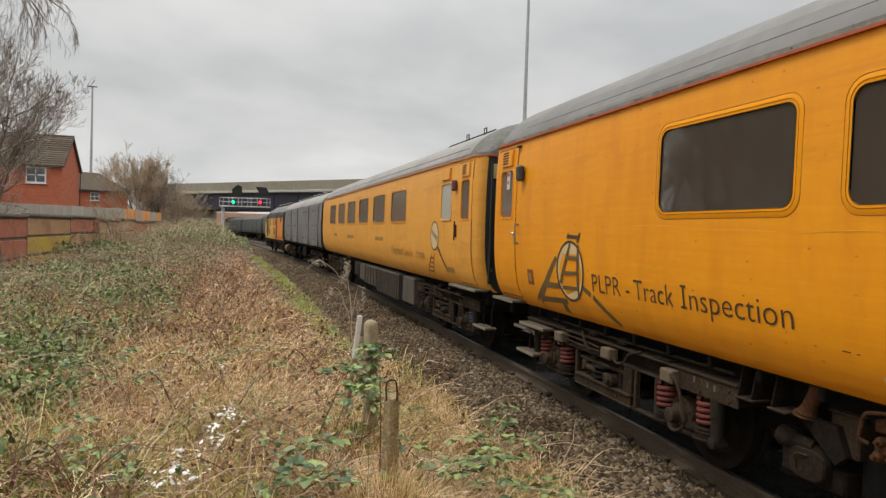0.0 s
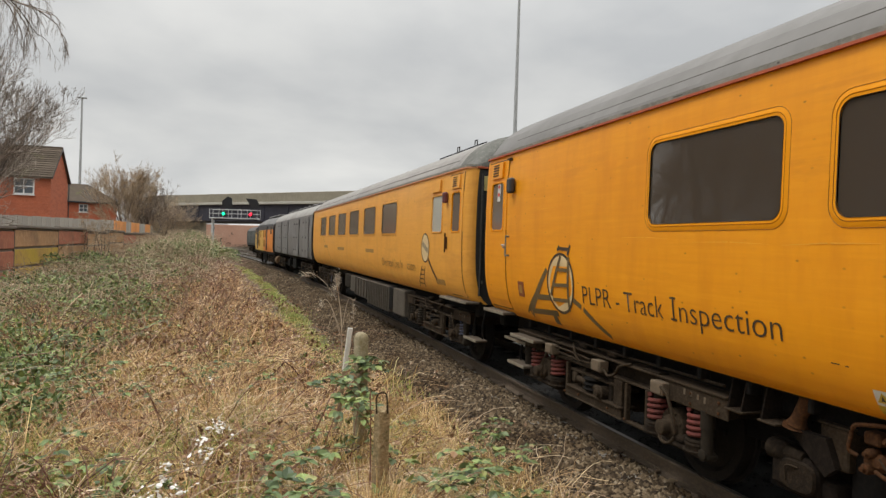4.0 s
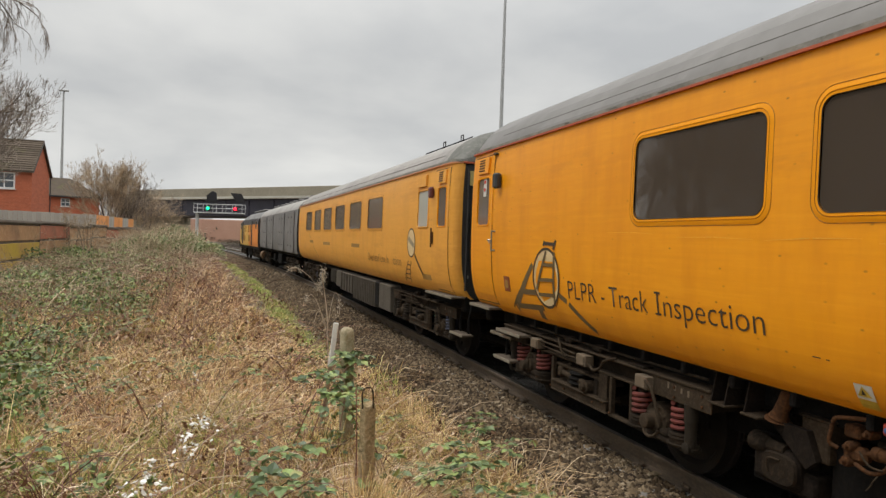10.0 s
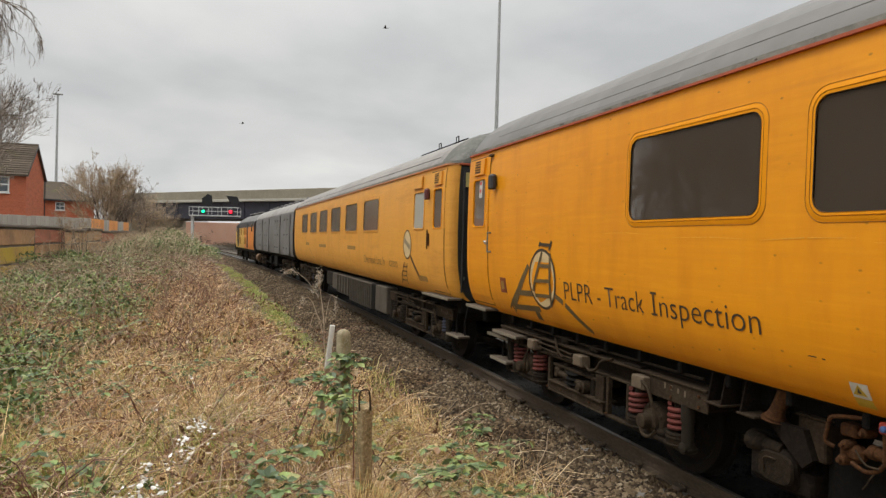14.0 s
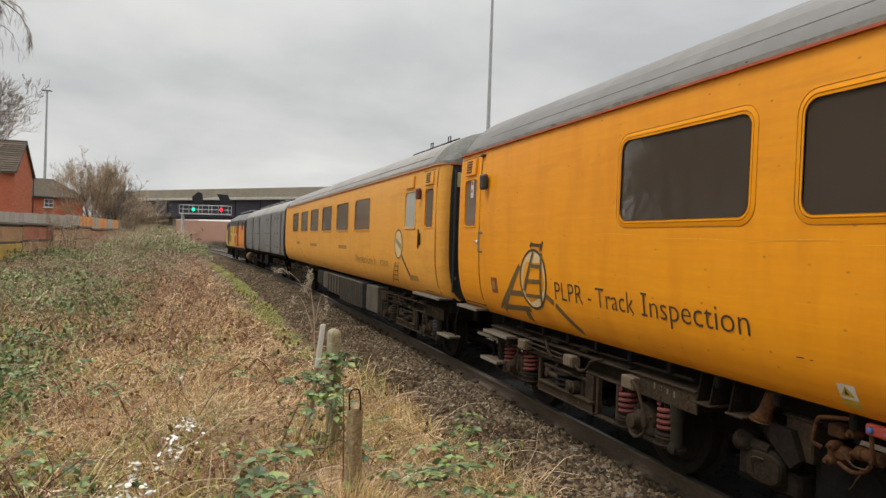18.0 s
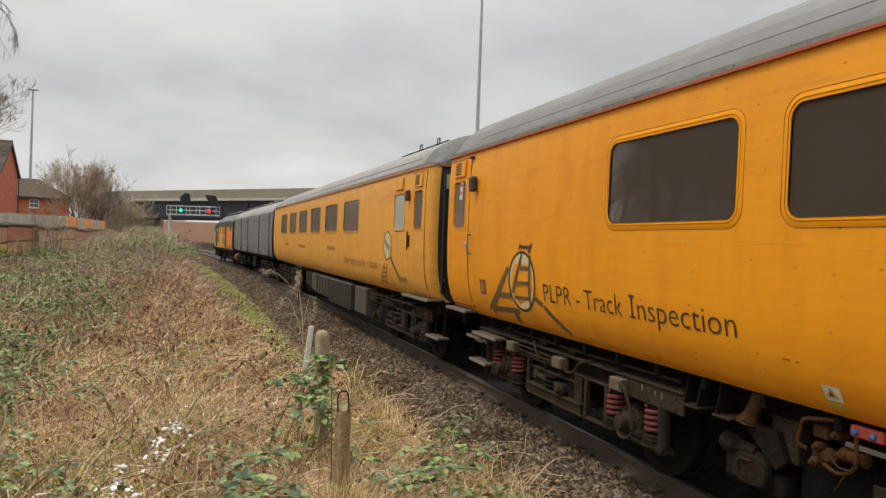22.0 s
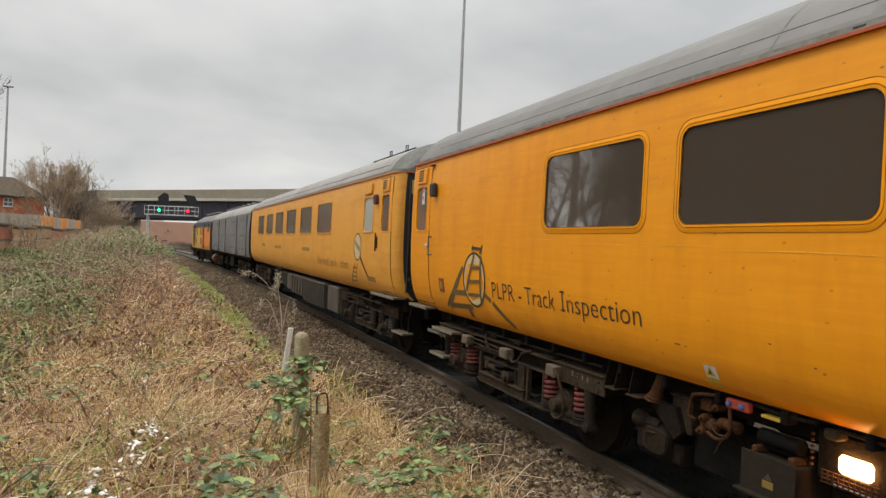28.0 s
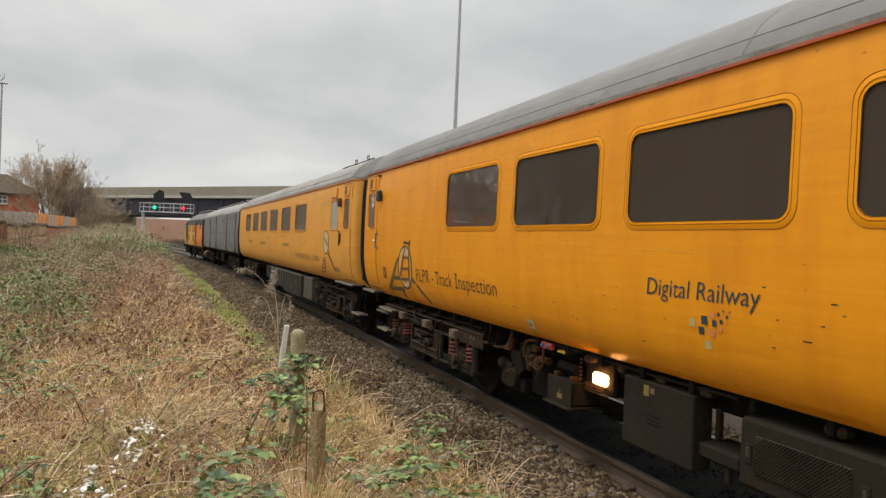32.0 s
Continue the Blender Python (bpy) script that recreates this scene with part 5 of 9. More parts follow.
p = shell2.at(11.72 - S2, 1.93, 0.04)
g = Geo().tube([(p[0], p[1], 1.79), (p[0], p[1], 2.10)], 0.013, 8)
g.box((p[0] + 0.02, p[1], 1.94), (0.03, 0.07, 0.20), 0.01)
part("door_handle", g, rust, c2, "rusty door handle plate", smooth=False)
part("door_vent", shell2.sheet(Geo(), [12.14 - S2, 12.62 - S2], [2.81, 2.9, 3.0], 0.035, (), 0.03), yellow_faded, c2, "vent over the frosted window")
part("end_notice", Geo().box((-1.10, -L2 / 2 - 0.015, 2.86), (0.14, 0.02, 0.22), 0.004), teal_fade, c2, "small yellow notice on the end wall")
part("end_plate", Geo().box((-1.15, -L2 / 2 - 0.015, 1.36), (0.06, 0.02, 0.05), 0.004), cantrail_grey, c2)
for y in (12.62, 13.6):
    part("roof_hoop", Geo().tube([(-0.62, y - S2, 3.68), (-0.62, y - S2, 3.80), (-0.62, y - S2 + 0.12, 3.80), (-0.62, y - S2 + 0.12, 3.68)], 0.011, 6), grime_grey, c2, "thin metal roof hoop", smooth=True)
part("roof_strip", Geo().tube([(-0.70, 11.95 - S2, 3.668), (-0.70, 14.6 - S2, 3.668)], 0.011, 6), under, c2, "dark strip along the roof", smooth=True)


def step(c, y0, y1, z, x=-1.28, deep=0.24, hang=0.0):
    s_ = part("step", Geo().box((x, (y0 + y1) / 2, z), (deep, y1 - y0, 0.034), 0.008), step_wood, c, "worn pale wooden footstep")
    part("step_edge", Geo().box((x - deep / 2 - 0.004, (y0 + y1) / 2, z), (0.010, y1 - y0, 0.038), 0.003), step_nose, s_)
    if hang:
        for yy in (y0 + 0.10, y1 - 0.10):
            part("step_hanger", Geo().tube([(x + 0.05, yy, z), (x + 0.05, yy + 0.02, z + hang * 0.4), (x + 0.10, yy, z + hang)], 0.016, 6), under, s_, smooth=True)


step(c1, u1(9.20), u1(9.95), 1.045, -1.28, 0.22)
step(c1, u1(8.36), u1(9.10), 0.80, -1.22, 0.20)
step(c1, u1(8.80), u1(9.50), 0.715, -1.16, 0.16)
step(c1, u1(8.70), u1(9.24), 0.44, -1.20, 0.18, 0.36)
step(c2, 10.78 - S2, 12.10 - S2, 1.045, -1.28, 0.22)
step(c2, 10.55 - S2, 11.1 - S2, 0.50, -1.20, 0.18, 0.5)
for cc, hh, e in ((c1, L1 / 2, 1), (c2, L2 / 2, -1)):
    for sx in (-1, 1):
        g = Geo()
        g.lathe((sx * 0.87, e * (hh - 0.10), 1.02), (0, e, 0), [(0, 0.09), (0.25, 0.09), (0.26, 0.06), (0.36, 0.06), (0.365, 0.20), (0.39, 0.21), (0.40, 0.18)], 18)
        part("buffer", g, under, cc, "black round buffer", smooth=True)
    g = Geo().tube([(0, e * hh, 0.95), (0, e * (hh + 0.36), 0.92)], 0.07, 10)
    g.tube([(-0.5, e * hh, 0.9), (-0.5, e * (hh + 0.2), 0.55), (-0.4, e * (hh + 0.36), 0.45)], 0.03, 8).tube([(0.4, e * hh, 0.9), (0.4, e * (hh + 0.2), 0.5), (0.3, e * (hh + 0.36), 0.45)], 0.03, 8)
    part("coupler", g, under, cc, smooth=True)
    part("headstock", Geo().box((0, e * (hh - 0.10), 0.95), (2.3, 0.18, 0.26), 0.02), under, cc)
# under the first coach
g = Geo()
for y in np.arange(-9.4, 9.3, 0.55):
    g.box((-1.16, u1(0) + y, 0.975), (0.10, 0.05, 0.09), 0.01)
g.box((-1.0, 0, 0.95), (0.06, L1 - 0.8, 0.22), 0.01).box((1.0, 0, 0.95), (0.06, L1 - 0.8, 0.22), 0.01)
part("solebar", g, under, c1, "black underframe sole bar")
for y, wide in ((5.04, 0.19), (4.71, 0.17)):
    g = Geo().box((-1.12, u1(y), 0.787), (0.20, wide, 0.016), 0.004)
    part("bracket_foot", g, grime_light, c1, "grimy bracket foot")
    for yy in (y + wide / 2 - 0.02, y - wide / 2 + 0.03)[:2 if y > 5 else 1]:
        a, b = u1(yy) - 0.007, u1(yy) + 0.007
        g = Geo().add([(-1.20, a, 0.795), (-1.05, a, 0.795), (-0.98, a, 1.0), (-1.16, a, 1.0), (-1.20, b, 0.795), (-1.05, b, 0.795), (-0.98, b, 1.0), (-1.16, b, 1.0)],
                      [(0, 1, 2, 3), (4, 7, 6, 5), (0, 4, 5, 1), (1, 5, 6, 2), (2, 6, 7, 3), (3, 7, 4, 0)])
        part("gusset", g, grime_dark, c1, "grimy gusset plate")
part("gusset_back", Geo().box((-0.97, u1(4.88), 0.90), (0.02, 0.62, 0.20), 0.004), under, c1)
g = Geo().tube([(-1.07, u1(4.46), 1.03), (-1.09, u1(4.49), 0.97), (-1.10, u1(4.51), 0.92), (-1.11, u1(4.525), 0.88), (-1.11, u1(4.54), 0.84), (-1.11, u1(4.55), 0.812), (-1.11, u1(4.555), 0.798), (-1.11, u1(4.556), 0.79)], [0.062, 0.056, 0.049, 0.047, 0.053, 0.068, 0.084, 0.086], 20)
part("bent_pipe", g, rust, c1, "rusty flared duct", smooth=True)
# the second box is added to hide the lit ballast behind the gear
part("backing_plate", Geo().box((-0.93, u1(4.62), 0.46), (0.02, 0.66, 0.36), 0.004).box((-0.78, u1(4.85), 0.74), (0.10, 1.0, 0.46), 0.01), under, c1, "dark backing plate with an added block that hides lit ballast")
part("brake_hanger", Geo().add([(-1.13, u1(4.62), 0.79), (-1.13, u1(4.30), 0.55), (-1.13, u1(4.22), 0.62), (-1.13, u1(4.30), 0.79), (-1.08, u1(4.62), 0.79), (-1.08, u1(4.30), 0.55), (-1.08, u1(4.22), 0.62), (-1.08, u1(4.30), 0.79)],
                               [(0, 1, 2, 3), (4, 7, 6, 5), (0, 4, 5, 1), (1, 5, 6, 2), (2, 6, 7, 3), (3, 7, 4, 0)]), grime_dark, c1, "dark diagonal brake hanger")
bu = part("brake_unit", Geo().box((-1.00, u1(4.57), 0.49), (0.24, 0.40, 0.24), 0.03).box((-0.92, u1(4.52), 0.42), (0.30, 0.50, 0.16), 0.02), grime_dark, c1, "grimy cast brake unit", smooth=True)
part("brake_cylinder", Geo().lathe((-1.08, u1(4.80), 0.60), (0, -1, 0), [(0, 0.04), (0.01, 0.068), (0.11, 0.07), (0.14, 0.058), (0.15, 0.045), (0.30, 0.04)], 20), grime, bu, "round brake cylinder", smooth=True)
oval = [(0.15 * (abs(math.cos(a)) ** 0.6) * (1 if math.cos(a) > 0 else -1), 0.10 * (abs(math.sin(a)) ** 0.6) * (1 if math.sin(a) > 0 else -1)) for a in [math.tau * k / 28 for k in range(28)]]
g = Geo().add([(-1.12, u1(4.52) + p_, 0.485 + q_) for p_, q_ in oval] + [(-1.14, u1(4.52) + p_ * 0.94, 0.485 + q_ * 0.92) for p_, q_ in oval], [tuple(range(28, 56))] + [(k, (k + 1) % 28, 28 + (k + 1) % 28, 28 + k) for k in range(28)])
part("brake_cover", g, grime, bu, "rounded cover plate", smooth=True)
part("cover_handle", Geo().bend([(-1.145, u1(4.60), 0.44), (-1.155, u1(4.60), 0.52), (-1.155, u1(4.57), 0.545), (-1.145, u1(4.50), 0.545)], 0.006, 6), grime_light, bu, smooth=True)
part("equipment_case", Geo().box((-0.98, u1(4.285), 0.735), (0.20, 0.22, 0.26), 0.010).box((-0.98, u1(4.285), 0.87), (0.22, 0.25, 0.014), 0.004), grime_light, c1, "plain grey-brown equipment case")
part("equipment_case", Geo().box((-0.90, u1(3.90), 0.56), (0.24, 0.62, 0.36), 0.012), under, c1, "near-black equipment case")
for pts in ([(-1.18, u1(3.82), 0.985), (-1.20, u1(3.90), 0.975), (-1.21, u1(4.00), 0.955), (-1.21, u1(4.03), 0.93), (-1.21, u1(4.045), 0.87), (-1.21, u1(4.055), 0.80), (-1.19, u1(4.01), 0.775)],
            [(-1.19, u1(3.68), 0.985), (-1.20, u1(3.68), 0.92), (-1.20, u1(3.675), 0.82), (-1.20, u1(3.685), 0.76), (-1.20, u1(3.73), 0.718), (-1.20, u1(3.80), 0.70), (-1.18, u1(3.90), 0.715)]):
    part("brake_pipe", Geo().bend(pts, 0.0125, 10), rust, c1, "rusty brown bent pipe", smooth=True)
for y, z, r in ((3.97, 0.71, 0.034), (3.955, 0.80, 0.030), (3.83, 0.90, 0.030)):
    part("valve", Geo().lathe((-1.11, u1(y), z), (-1, 0, 0), [(0, r), (0.06, r), (0.075, r * 0.8), (0.08, r * 0.45), (0.10, r * 0.4)], 14), rust, c1, "rusty round valve", smooth=True)
part("valve_block", Geo().box((-1.12, u1(3.94), 0.755), (0.09, 0.16, 0.10), 0.03).box((-1.12, u1(3.945), 0.885), (0.10, 0.11, 0.075), 0.012).tube([(-1.13, u1(3.86), 0.78), (-1.13, u1(3.70), 0.80)], 0.018, 8), rust, c1, "rusty valve block")
part("valve_cylinder", Geo().lathe((-1.14, u1(3.82), 0.80), (0, -1, 0), [(0, 0.028), (0.01, 0.040), (0.05, 0.042), (0.055, 0.036), (0.14, 0.036), (0.145, 0.042), (0.165, 0.040), (0.17, 0.02)], 18), rust, c1, "rusty round cylinder", smooth=True)
part("valve_lever", Geo().bend([(-1.20, u1(3.86), 0.80), (-1.22, u1(3.80), 0.76), (-1.22, u1(3.76), 0.74), (-1.21, u1(3.70), 0.74)], 0.006, 6), grime_light, c1, smooth=True)
part("thin_wire", Geo().bend([(-1.20, u1(3.735), 0.705), (-1.22, u1(3.75), 0.67), (-1.21, u1(3.77), 0.64), (-1.21, u1(3.80), 0.60)], 0.004, 5), grime_light, c1, smooth=True)
part("air_cylinder", Geo().tube([(-1.10, u1(3.50), 0.80), (-1.10, u1(3.20), 0.80)], 0.05, 12), under, c1, smooth=True)
part("orange_valve", Geo().box((-1.19, u1(3.615), 0.965), (0.05, 0.20, 0.065), 0.010), material("orange_red_paint", (0.42, 0.055, 0.03), 0.6, second=(0.22, 0.04, 0.025), scale=8), c1, "orange-red valve plate")
for k in range(2):
    part("valve_knob", Geo().lathe((-1.216, u1(3.675 - 0.11 * k), 0.965), (-1, 0, 0), [(0, 0.02), (0.015, 0.017), (0.02, 0.006)], 12), blue_paint, c1, smooth=True)
# the work light's glow on this edge is put into its yellow
part("yellow_plate", Geo().box((-1.17, u1(3.345), 0.945), (0.05, 0.17, 0.022), 0.004), warn_yellow, c1, "small yellow edge plate with the work light's glow in its colour")
# the battery box with a flat front plate and rusty straps on its lid
bx = part("battery_box", Geo().box((-1.02, u1(3.365), 0.585), (0.30, 0.40, 0.22), 0.010).box((-1.19, u1(3.365), 0.585), (0.014, 0.42, 0.245), 0.004).box((-1.04, u1(3.365), 0.455), (0.40, 0.46, 0.02), 0.005), grime_grey, c1, "dirty grey battery box with a flat front plate")
for y in (3.50, 3.22):
    part("box_strap", Geo().box((-1.05, u1(y), 0.715), (0.24, 0.045, 0.05), 0.010), rust, bx, "rusty strap")
part("box_lid", Geo().box((-1.0, u1(3.365), 0.735), (0.20, 0.34, 0.05), 0.02), under, bx)
part("warning_triangle", Geo().add([(-1.200, u1(3.385), 0.565), (-1.200, u1(3.315), 0.565), (-1.200, u1(3.35), 0.612)], [(0, 1, 2)]), ink, bx)
part("warning_label", Geo().box((-1.199, u1(3.35), 0.538), (0.004, 0.085, 0.045)), dirty_yellow, bx, "small yellow warning label")
# the work light with a mesh guard under it
hs = part("light_housing", Geo().box((-0.97, u1(2.90), 0.80), (0.20, 0.46, 0.30), 0.02), grime_dark, c1, "black work light housing")
part("light_lens", Geo().box((-1.09, u1(2.855), 0.785), (0.05, 0.205, 0.105), 0.022), lamp_warm, hs, "glowing warm white work light")
for k in range(11):
    part("guard_bar", Geo().box((-1.12, u1(2.70 + 0.034 * k), 0.695), (0.010, 0.005, 0.075)), rust, hs)
for k in range(4):
    part("guard_bar", Geo().box((-1.12, u1(2.87), 0.66 + 0.023 * k), (0.010, 0.36, 0.005)), rust, hs)
for k in range(6):
    part("chain_link", Geo().lathe((-1.14, u1(3.09), 0.92 - 0.035 * k), (-1, 0, 0), [(0, 0.010), (0.012, 0.010)], 8), rust, hs)
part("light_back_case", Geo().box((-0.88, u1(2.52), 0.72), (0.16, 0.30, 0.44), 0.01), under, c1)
for y, z, w in ((2.955, 0.95, 0.10), (2.465, 0.95, 0.11), (1.975, 0.955, 0.11), (1.50, 0.96, 0.12), (0.5, 0.96, 0.14), (-0.6, 0.96, 0.12)):
    part("small_bracket", Geo().box((-1.13, u1(y), z), (0.10, w, 0.065), 0.018), grime_light, c1)
for y0, y1, z in ((3.5, 3.05, 0.99), (2.9, 1.2, 0.985), (8.4, 5.2, 0.93)):
    part("conduit", Geo().tube([(-1.165, u1(y0), z), (-1.17, u1((y0 + y1) / 2), z - 0.012), (-1.165, u1(y1), z)], 0.012, 6), grime, c1, smooth=True)
tb = part("tall_case", Geo().box((-1.12, u1(1.96), 0.665), (0.18, 0.80, 0.53), 0.012), grime_grey, c1, "tall plain grey-brown equipment case")
part("case_label", Geo().box((-1.213, u1(2.07), 0.858), (0.004, 0.062, 0.082)), dirty_yellow, tb, "dull yellow label")
part("case_label", Geo().box((-1.213, u1(2.0), 0.866), (0.004, 0.046, 0.042)), beige, tb, "small pale label")
for k in range(3):
    part("case_text_bar", Geo().box((-1.213, u1(1.98), 0.68 - 0.03 * k), (0.003, 0.16, 0.006)), under, tb)
part("cross_beam", Geo().box((-1.0, u1(1.38), 0.555), (0.3, 0.40, 0.11), 0.02).box((-1.10, u1(1.32), 0.46), (0.05, 0.05, 0.14), 0.01), grime_grey, c1)
part("frame_post", Geo().box((-1.0, u1(1.53), 0.70), (0.05, 0.04, 0.50), 0.008), grime_light, c1)
gb = part("generator_case", Geo().box((-0.95, u1(-0.20), 0.695), (0.60, 2.60, 0.43), 0.022), grime_grey, c1, "long grey-brown generator case with a mesh grille")
for y0, y1 in ((0.315, 0.965), (-0.75, -0.10)):
    part("grille_hole", Geo().box((-1.250, u1((y0 + y1) / 2), 0.70), (0.008, y1 - y0, 0.235), 0.003), dark_seam, gb)
    g = Geo()
    for k in range(-8, 34):
        for sg in (-1, 1):
            a = y0 + (y1 - y0) * (k + 0.5) / 26 if sg > 0 else y1 - (y1 - y0) * (k + 0.5) / 26
            b = a + sg * 0.26
            lo, hi = max(0.0, (y0 - a) / (b - a) if sg > 0 else (y1 - a) / (b - a)), min(1.0, (y1 - a) / (b - a) if sg > 0 else (y0 - a) / (b - a))
            if hi - lo > 0.06:
                g.tube([(-1.258, u1(a + (b - a) * q_), 0.585 + 0.23 * q_) for q_ in (lo, hi)], 0.0048, 4, False)
    part("mesh_grille", g, grime, gb, "expanded metal grille")
for y in (1.015, 0.235):
    ct = part("case_catch", Geo().box((-1.256, u1(y), 0.695), (0.012, 0.055, 0.12), 0.004), grime_grey, gb)
    part("catch_slot", Geo().box((-1.263, u1(y), 0.705), (0.006, 0.022, 0.062), 0.002), dark_seam, ct)
# boxes and a tank added mid and far side to block under-coach light
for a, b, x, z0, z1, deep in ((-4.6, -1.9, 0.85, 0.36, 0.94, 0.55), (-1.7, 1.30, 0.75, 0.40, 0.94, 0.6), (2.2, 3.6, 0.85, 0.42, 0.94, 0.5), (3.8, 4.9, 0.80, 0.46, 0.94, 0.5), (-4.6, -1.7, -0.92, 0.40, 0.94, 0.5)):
    part("equipment_box", Geo().box((x, u1((a + b) / 2), (z0 + z1) / 2), (deep, b - a, z1 - z0), 0.02), under, c1, "added near-black box under the floor that blocks light")
part("air_tank", Geo().tube([(0.1, u1(2.0), 0.72), (0.1, u1(4.4), 0.72)], 0.22, 16), under, c1, "added near-black tank that blocks light", smooth=True)
# under the second coach
for a, b, z0, mt in ((14.98, 15.98, 0.37, box_grey), (16.0, 16.38, 0.40, under), (16.42, 18.75, 0.34, box_grey), (18.85, 20.6, 0.42, box_grey), (20.75, 21.5, 0.47, box_grey), (21.6, 22.5, 0.53, grime_grey)):
    bb = part("equipment_box", Geo().box((-1.02, (a + b) / 2 - S2, (z0 + 0.93) / 2), (0.5, b - a, 0.93 - z0), 0.02), mt, c2, "dirty grey equipment box")
    if b - a > 1.5:
        for k in range(12 if b - a > 2 else 5):
            part("cooling_fin", Geo().box((-1.285, a + 0.08 + (b - a - 0.16) * k / (11 if b - a > 2 else 4) - S2, (z0 + 0.93) / 2), (0.05, 0.05, 0.9 - z0), 0.008), mt, bb)
part("solebar", Geo().box((-1.0, 0, 0.95), (0.06, L2 - 0.8, 0.22), 0.01).box((1.0, 0, 0.95), (0.06, L2 - 0.8, 0.22), 0.01), under, c2)

# old scratches and chips along the side
for a, b, z0, z1 in ((5.3, 4.5, 1.985, 1.975), (4.4, 3.7, 1.97, 1.985), (3.6, 2.3, 1.96, 1.945), (6.3, 5.6, 2.02, 2.01), (8.3, 7.6, 2.33, 2.35), (2.2, 1.2, 1.93, 1.915)):
    part("scratch", shell1.bar(Geo(), u1(a), z0, u1((a + b) / 2), (z0 + z1) / 2 + 0.008, 0.003, 0.002, 3, 0.008), pale_scratch, c1)
    part("scratch", shell1.bar(Geo(), u1((a + b) / 2) - 0.02, (z0 + z1) / 2 + 0.008, u1(b), z1, 0.008, 0.002, 3, 0.002), pale_scratch, c1)
for y, z, w in ((4.02, 1.30, 0.03), (3.94, 1.297, 0.012), (3.2, 1.42, 0.012), (2.4, 1.55, 0.012), (1.95, 1.25, 0.022), (2.9, 1.33, 0.009), (0.797, 1.73, 0.014), (0.336, 1.673, 0.022), (0.699, 1.551, 0.012), (0.504, 1.455, 0.03), (0.406, 1.55, 0.014), (0.738, 1.388, 0.012)):
    part("chip", shell1.sheet(Geo(), [u1(y) - w, u1(y) + w], [z, z + 0.007], 0.0025), dark_seam, c1)


# ---- bridge, signals, houses, wall ----
def plan(px, depth, z=0.0):
    """A place depth metres in front of the eye along the mean view, and aside by the tangent px."""
    f, r = Vector((math.sin(radians(17.27)), math.cos(radians(17.27)))), Vector((math.cos(radians(17.27)), -math.sin(radians(17.27))))
    q = f * depth + r * depth * px
    return Vector((EYE[0] + q.x, EYE[1] + q.y, z))


def turned(a, b):
    return Matrix.Rotation(math.atan2(-(b - a).x, (b - a).y), 4, "Z")


bridge_stone = material("bridge_parapet", (0.28, 0.25, 0.185), 0.85, second=(0.20, 0.18, 0.135), third=(0.34, 0.31, 0.24), scale=0.4, fine=3, bump=0.1)
deck_pale = material("bridge_deck_edge", (0.43, 0.41, 0.35), 0.85, second=(0.33, 0.31, 0.27), scale=0.5, fine=3, bump=0.1)
bridge_steel = material("bridge_girder", (0.034, 0.032, 0.05), 0.6, second=(0.022, 0.022, 0.032), third=(0.05, 0.046, 0.062), scale=0.5, fine=4)
A, B = plan(-0.4212, 131), plan(-0.1747, 107)
dirv = (B - A).normalized()
A2, B2 = A - dirv * 7, B + dirv * 150
span, mid = (B2 - A2).length, (A2 + B2) / 2
road_bridge = thing("road_bridge", Matrix.Translation(mid) @ turned(A2, B2), "long concrete road bridge with a dark steel girder over the tracks", "bridge", kind="structure")
part("girder", Geo().box((-6, 0, 6.35), (12, span, 2.9), 0.05), bridge_steel, road_bridge, "dark blue-black steel girder")
part("deck", Geo().box((-5.8, 0, 8.02), (13.2, span, 0.44), 0.05), deck_pale, road_bridge, "pale concrete deck edge")
part("parapet", Geo().box((0.60, 0, 8.98), (0.3, span, 1.48), 0.04), bridge_stone, road_bridge, "grey-green concrete parapet")
part("parapet", Geo().box((-12.2, 0, 8.98), (0.3, span, 1.4), 0.04), bridge_stone, road_bridge)
for k in range(int(span / 6)):
    part("girder_stiffener", Geo().box((0.06, -span / 2 + 3 + 6 * k, 6.35), (0.12, 0.15, 2.6), 0.01), bridge_steel, road_bridge)
part("abutment", Geo().box((-6, -span / 2 - 2, 3.4), (12.5, 6, 9.0), 0.1), bridge_stone, road_bridge, "concrete abutment")
part("abutment", Geo().box((-6, span / 2 - 60, 2.4), (12.5, 8, 5.2), 0.1), bridge_stone, road_bridge)

steel_grey = material("galvanised_steel", (0.56, 0.57, 0.56), 0.55, 0.1, second=(0.34, 0.35, 0.35))
black_board = material("black_board", (0.012, 0.012, 0.014), 0.6)
gp, ge = plan((341 - 784) / 1225, 87), plan((421 - 784) / 1225, 86)
gl = (ge - gp).length
gantry = thing("signal_gantry", Matrix.Translation((gp.x, gp.y, 0)) @ Matrix.Rotation(math.atan2((ge - gp).y, (ge - gp).x), 4, "Z"), "grey steel signal gantry carrying a green and a red signal", "signal gantry")
part("post", Geo().box((0.05, 0, 2.0), (0.32, 0.32, 4.8), 0.03).box((0.05, 0, -0.35), (0.8, 0.8, 0.2), 0.03), steel_grey, gantry, "pale grey steel post")
part("walkway", Geo().box((gl / 2, 0, 4.42), (gl + 0.4, 0.9, 0.16), 0.02), steel_grey, gantry, "grey walkway beam")
part("walkway_girder", Geo().box((gl / 2, 0.1, 4.28), (gl + 0.2, 0.5, 0.14), 0.02), bridge_steel, gantry)
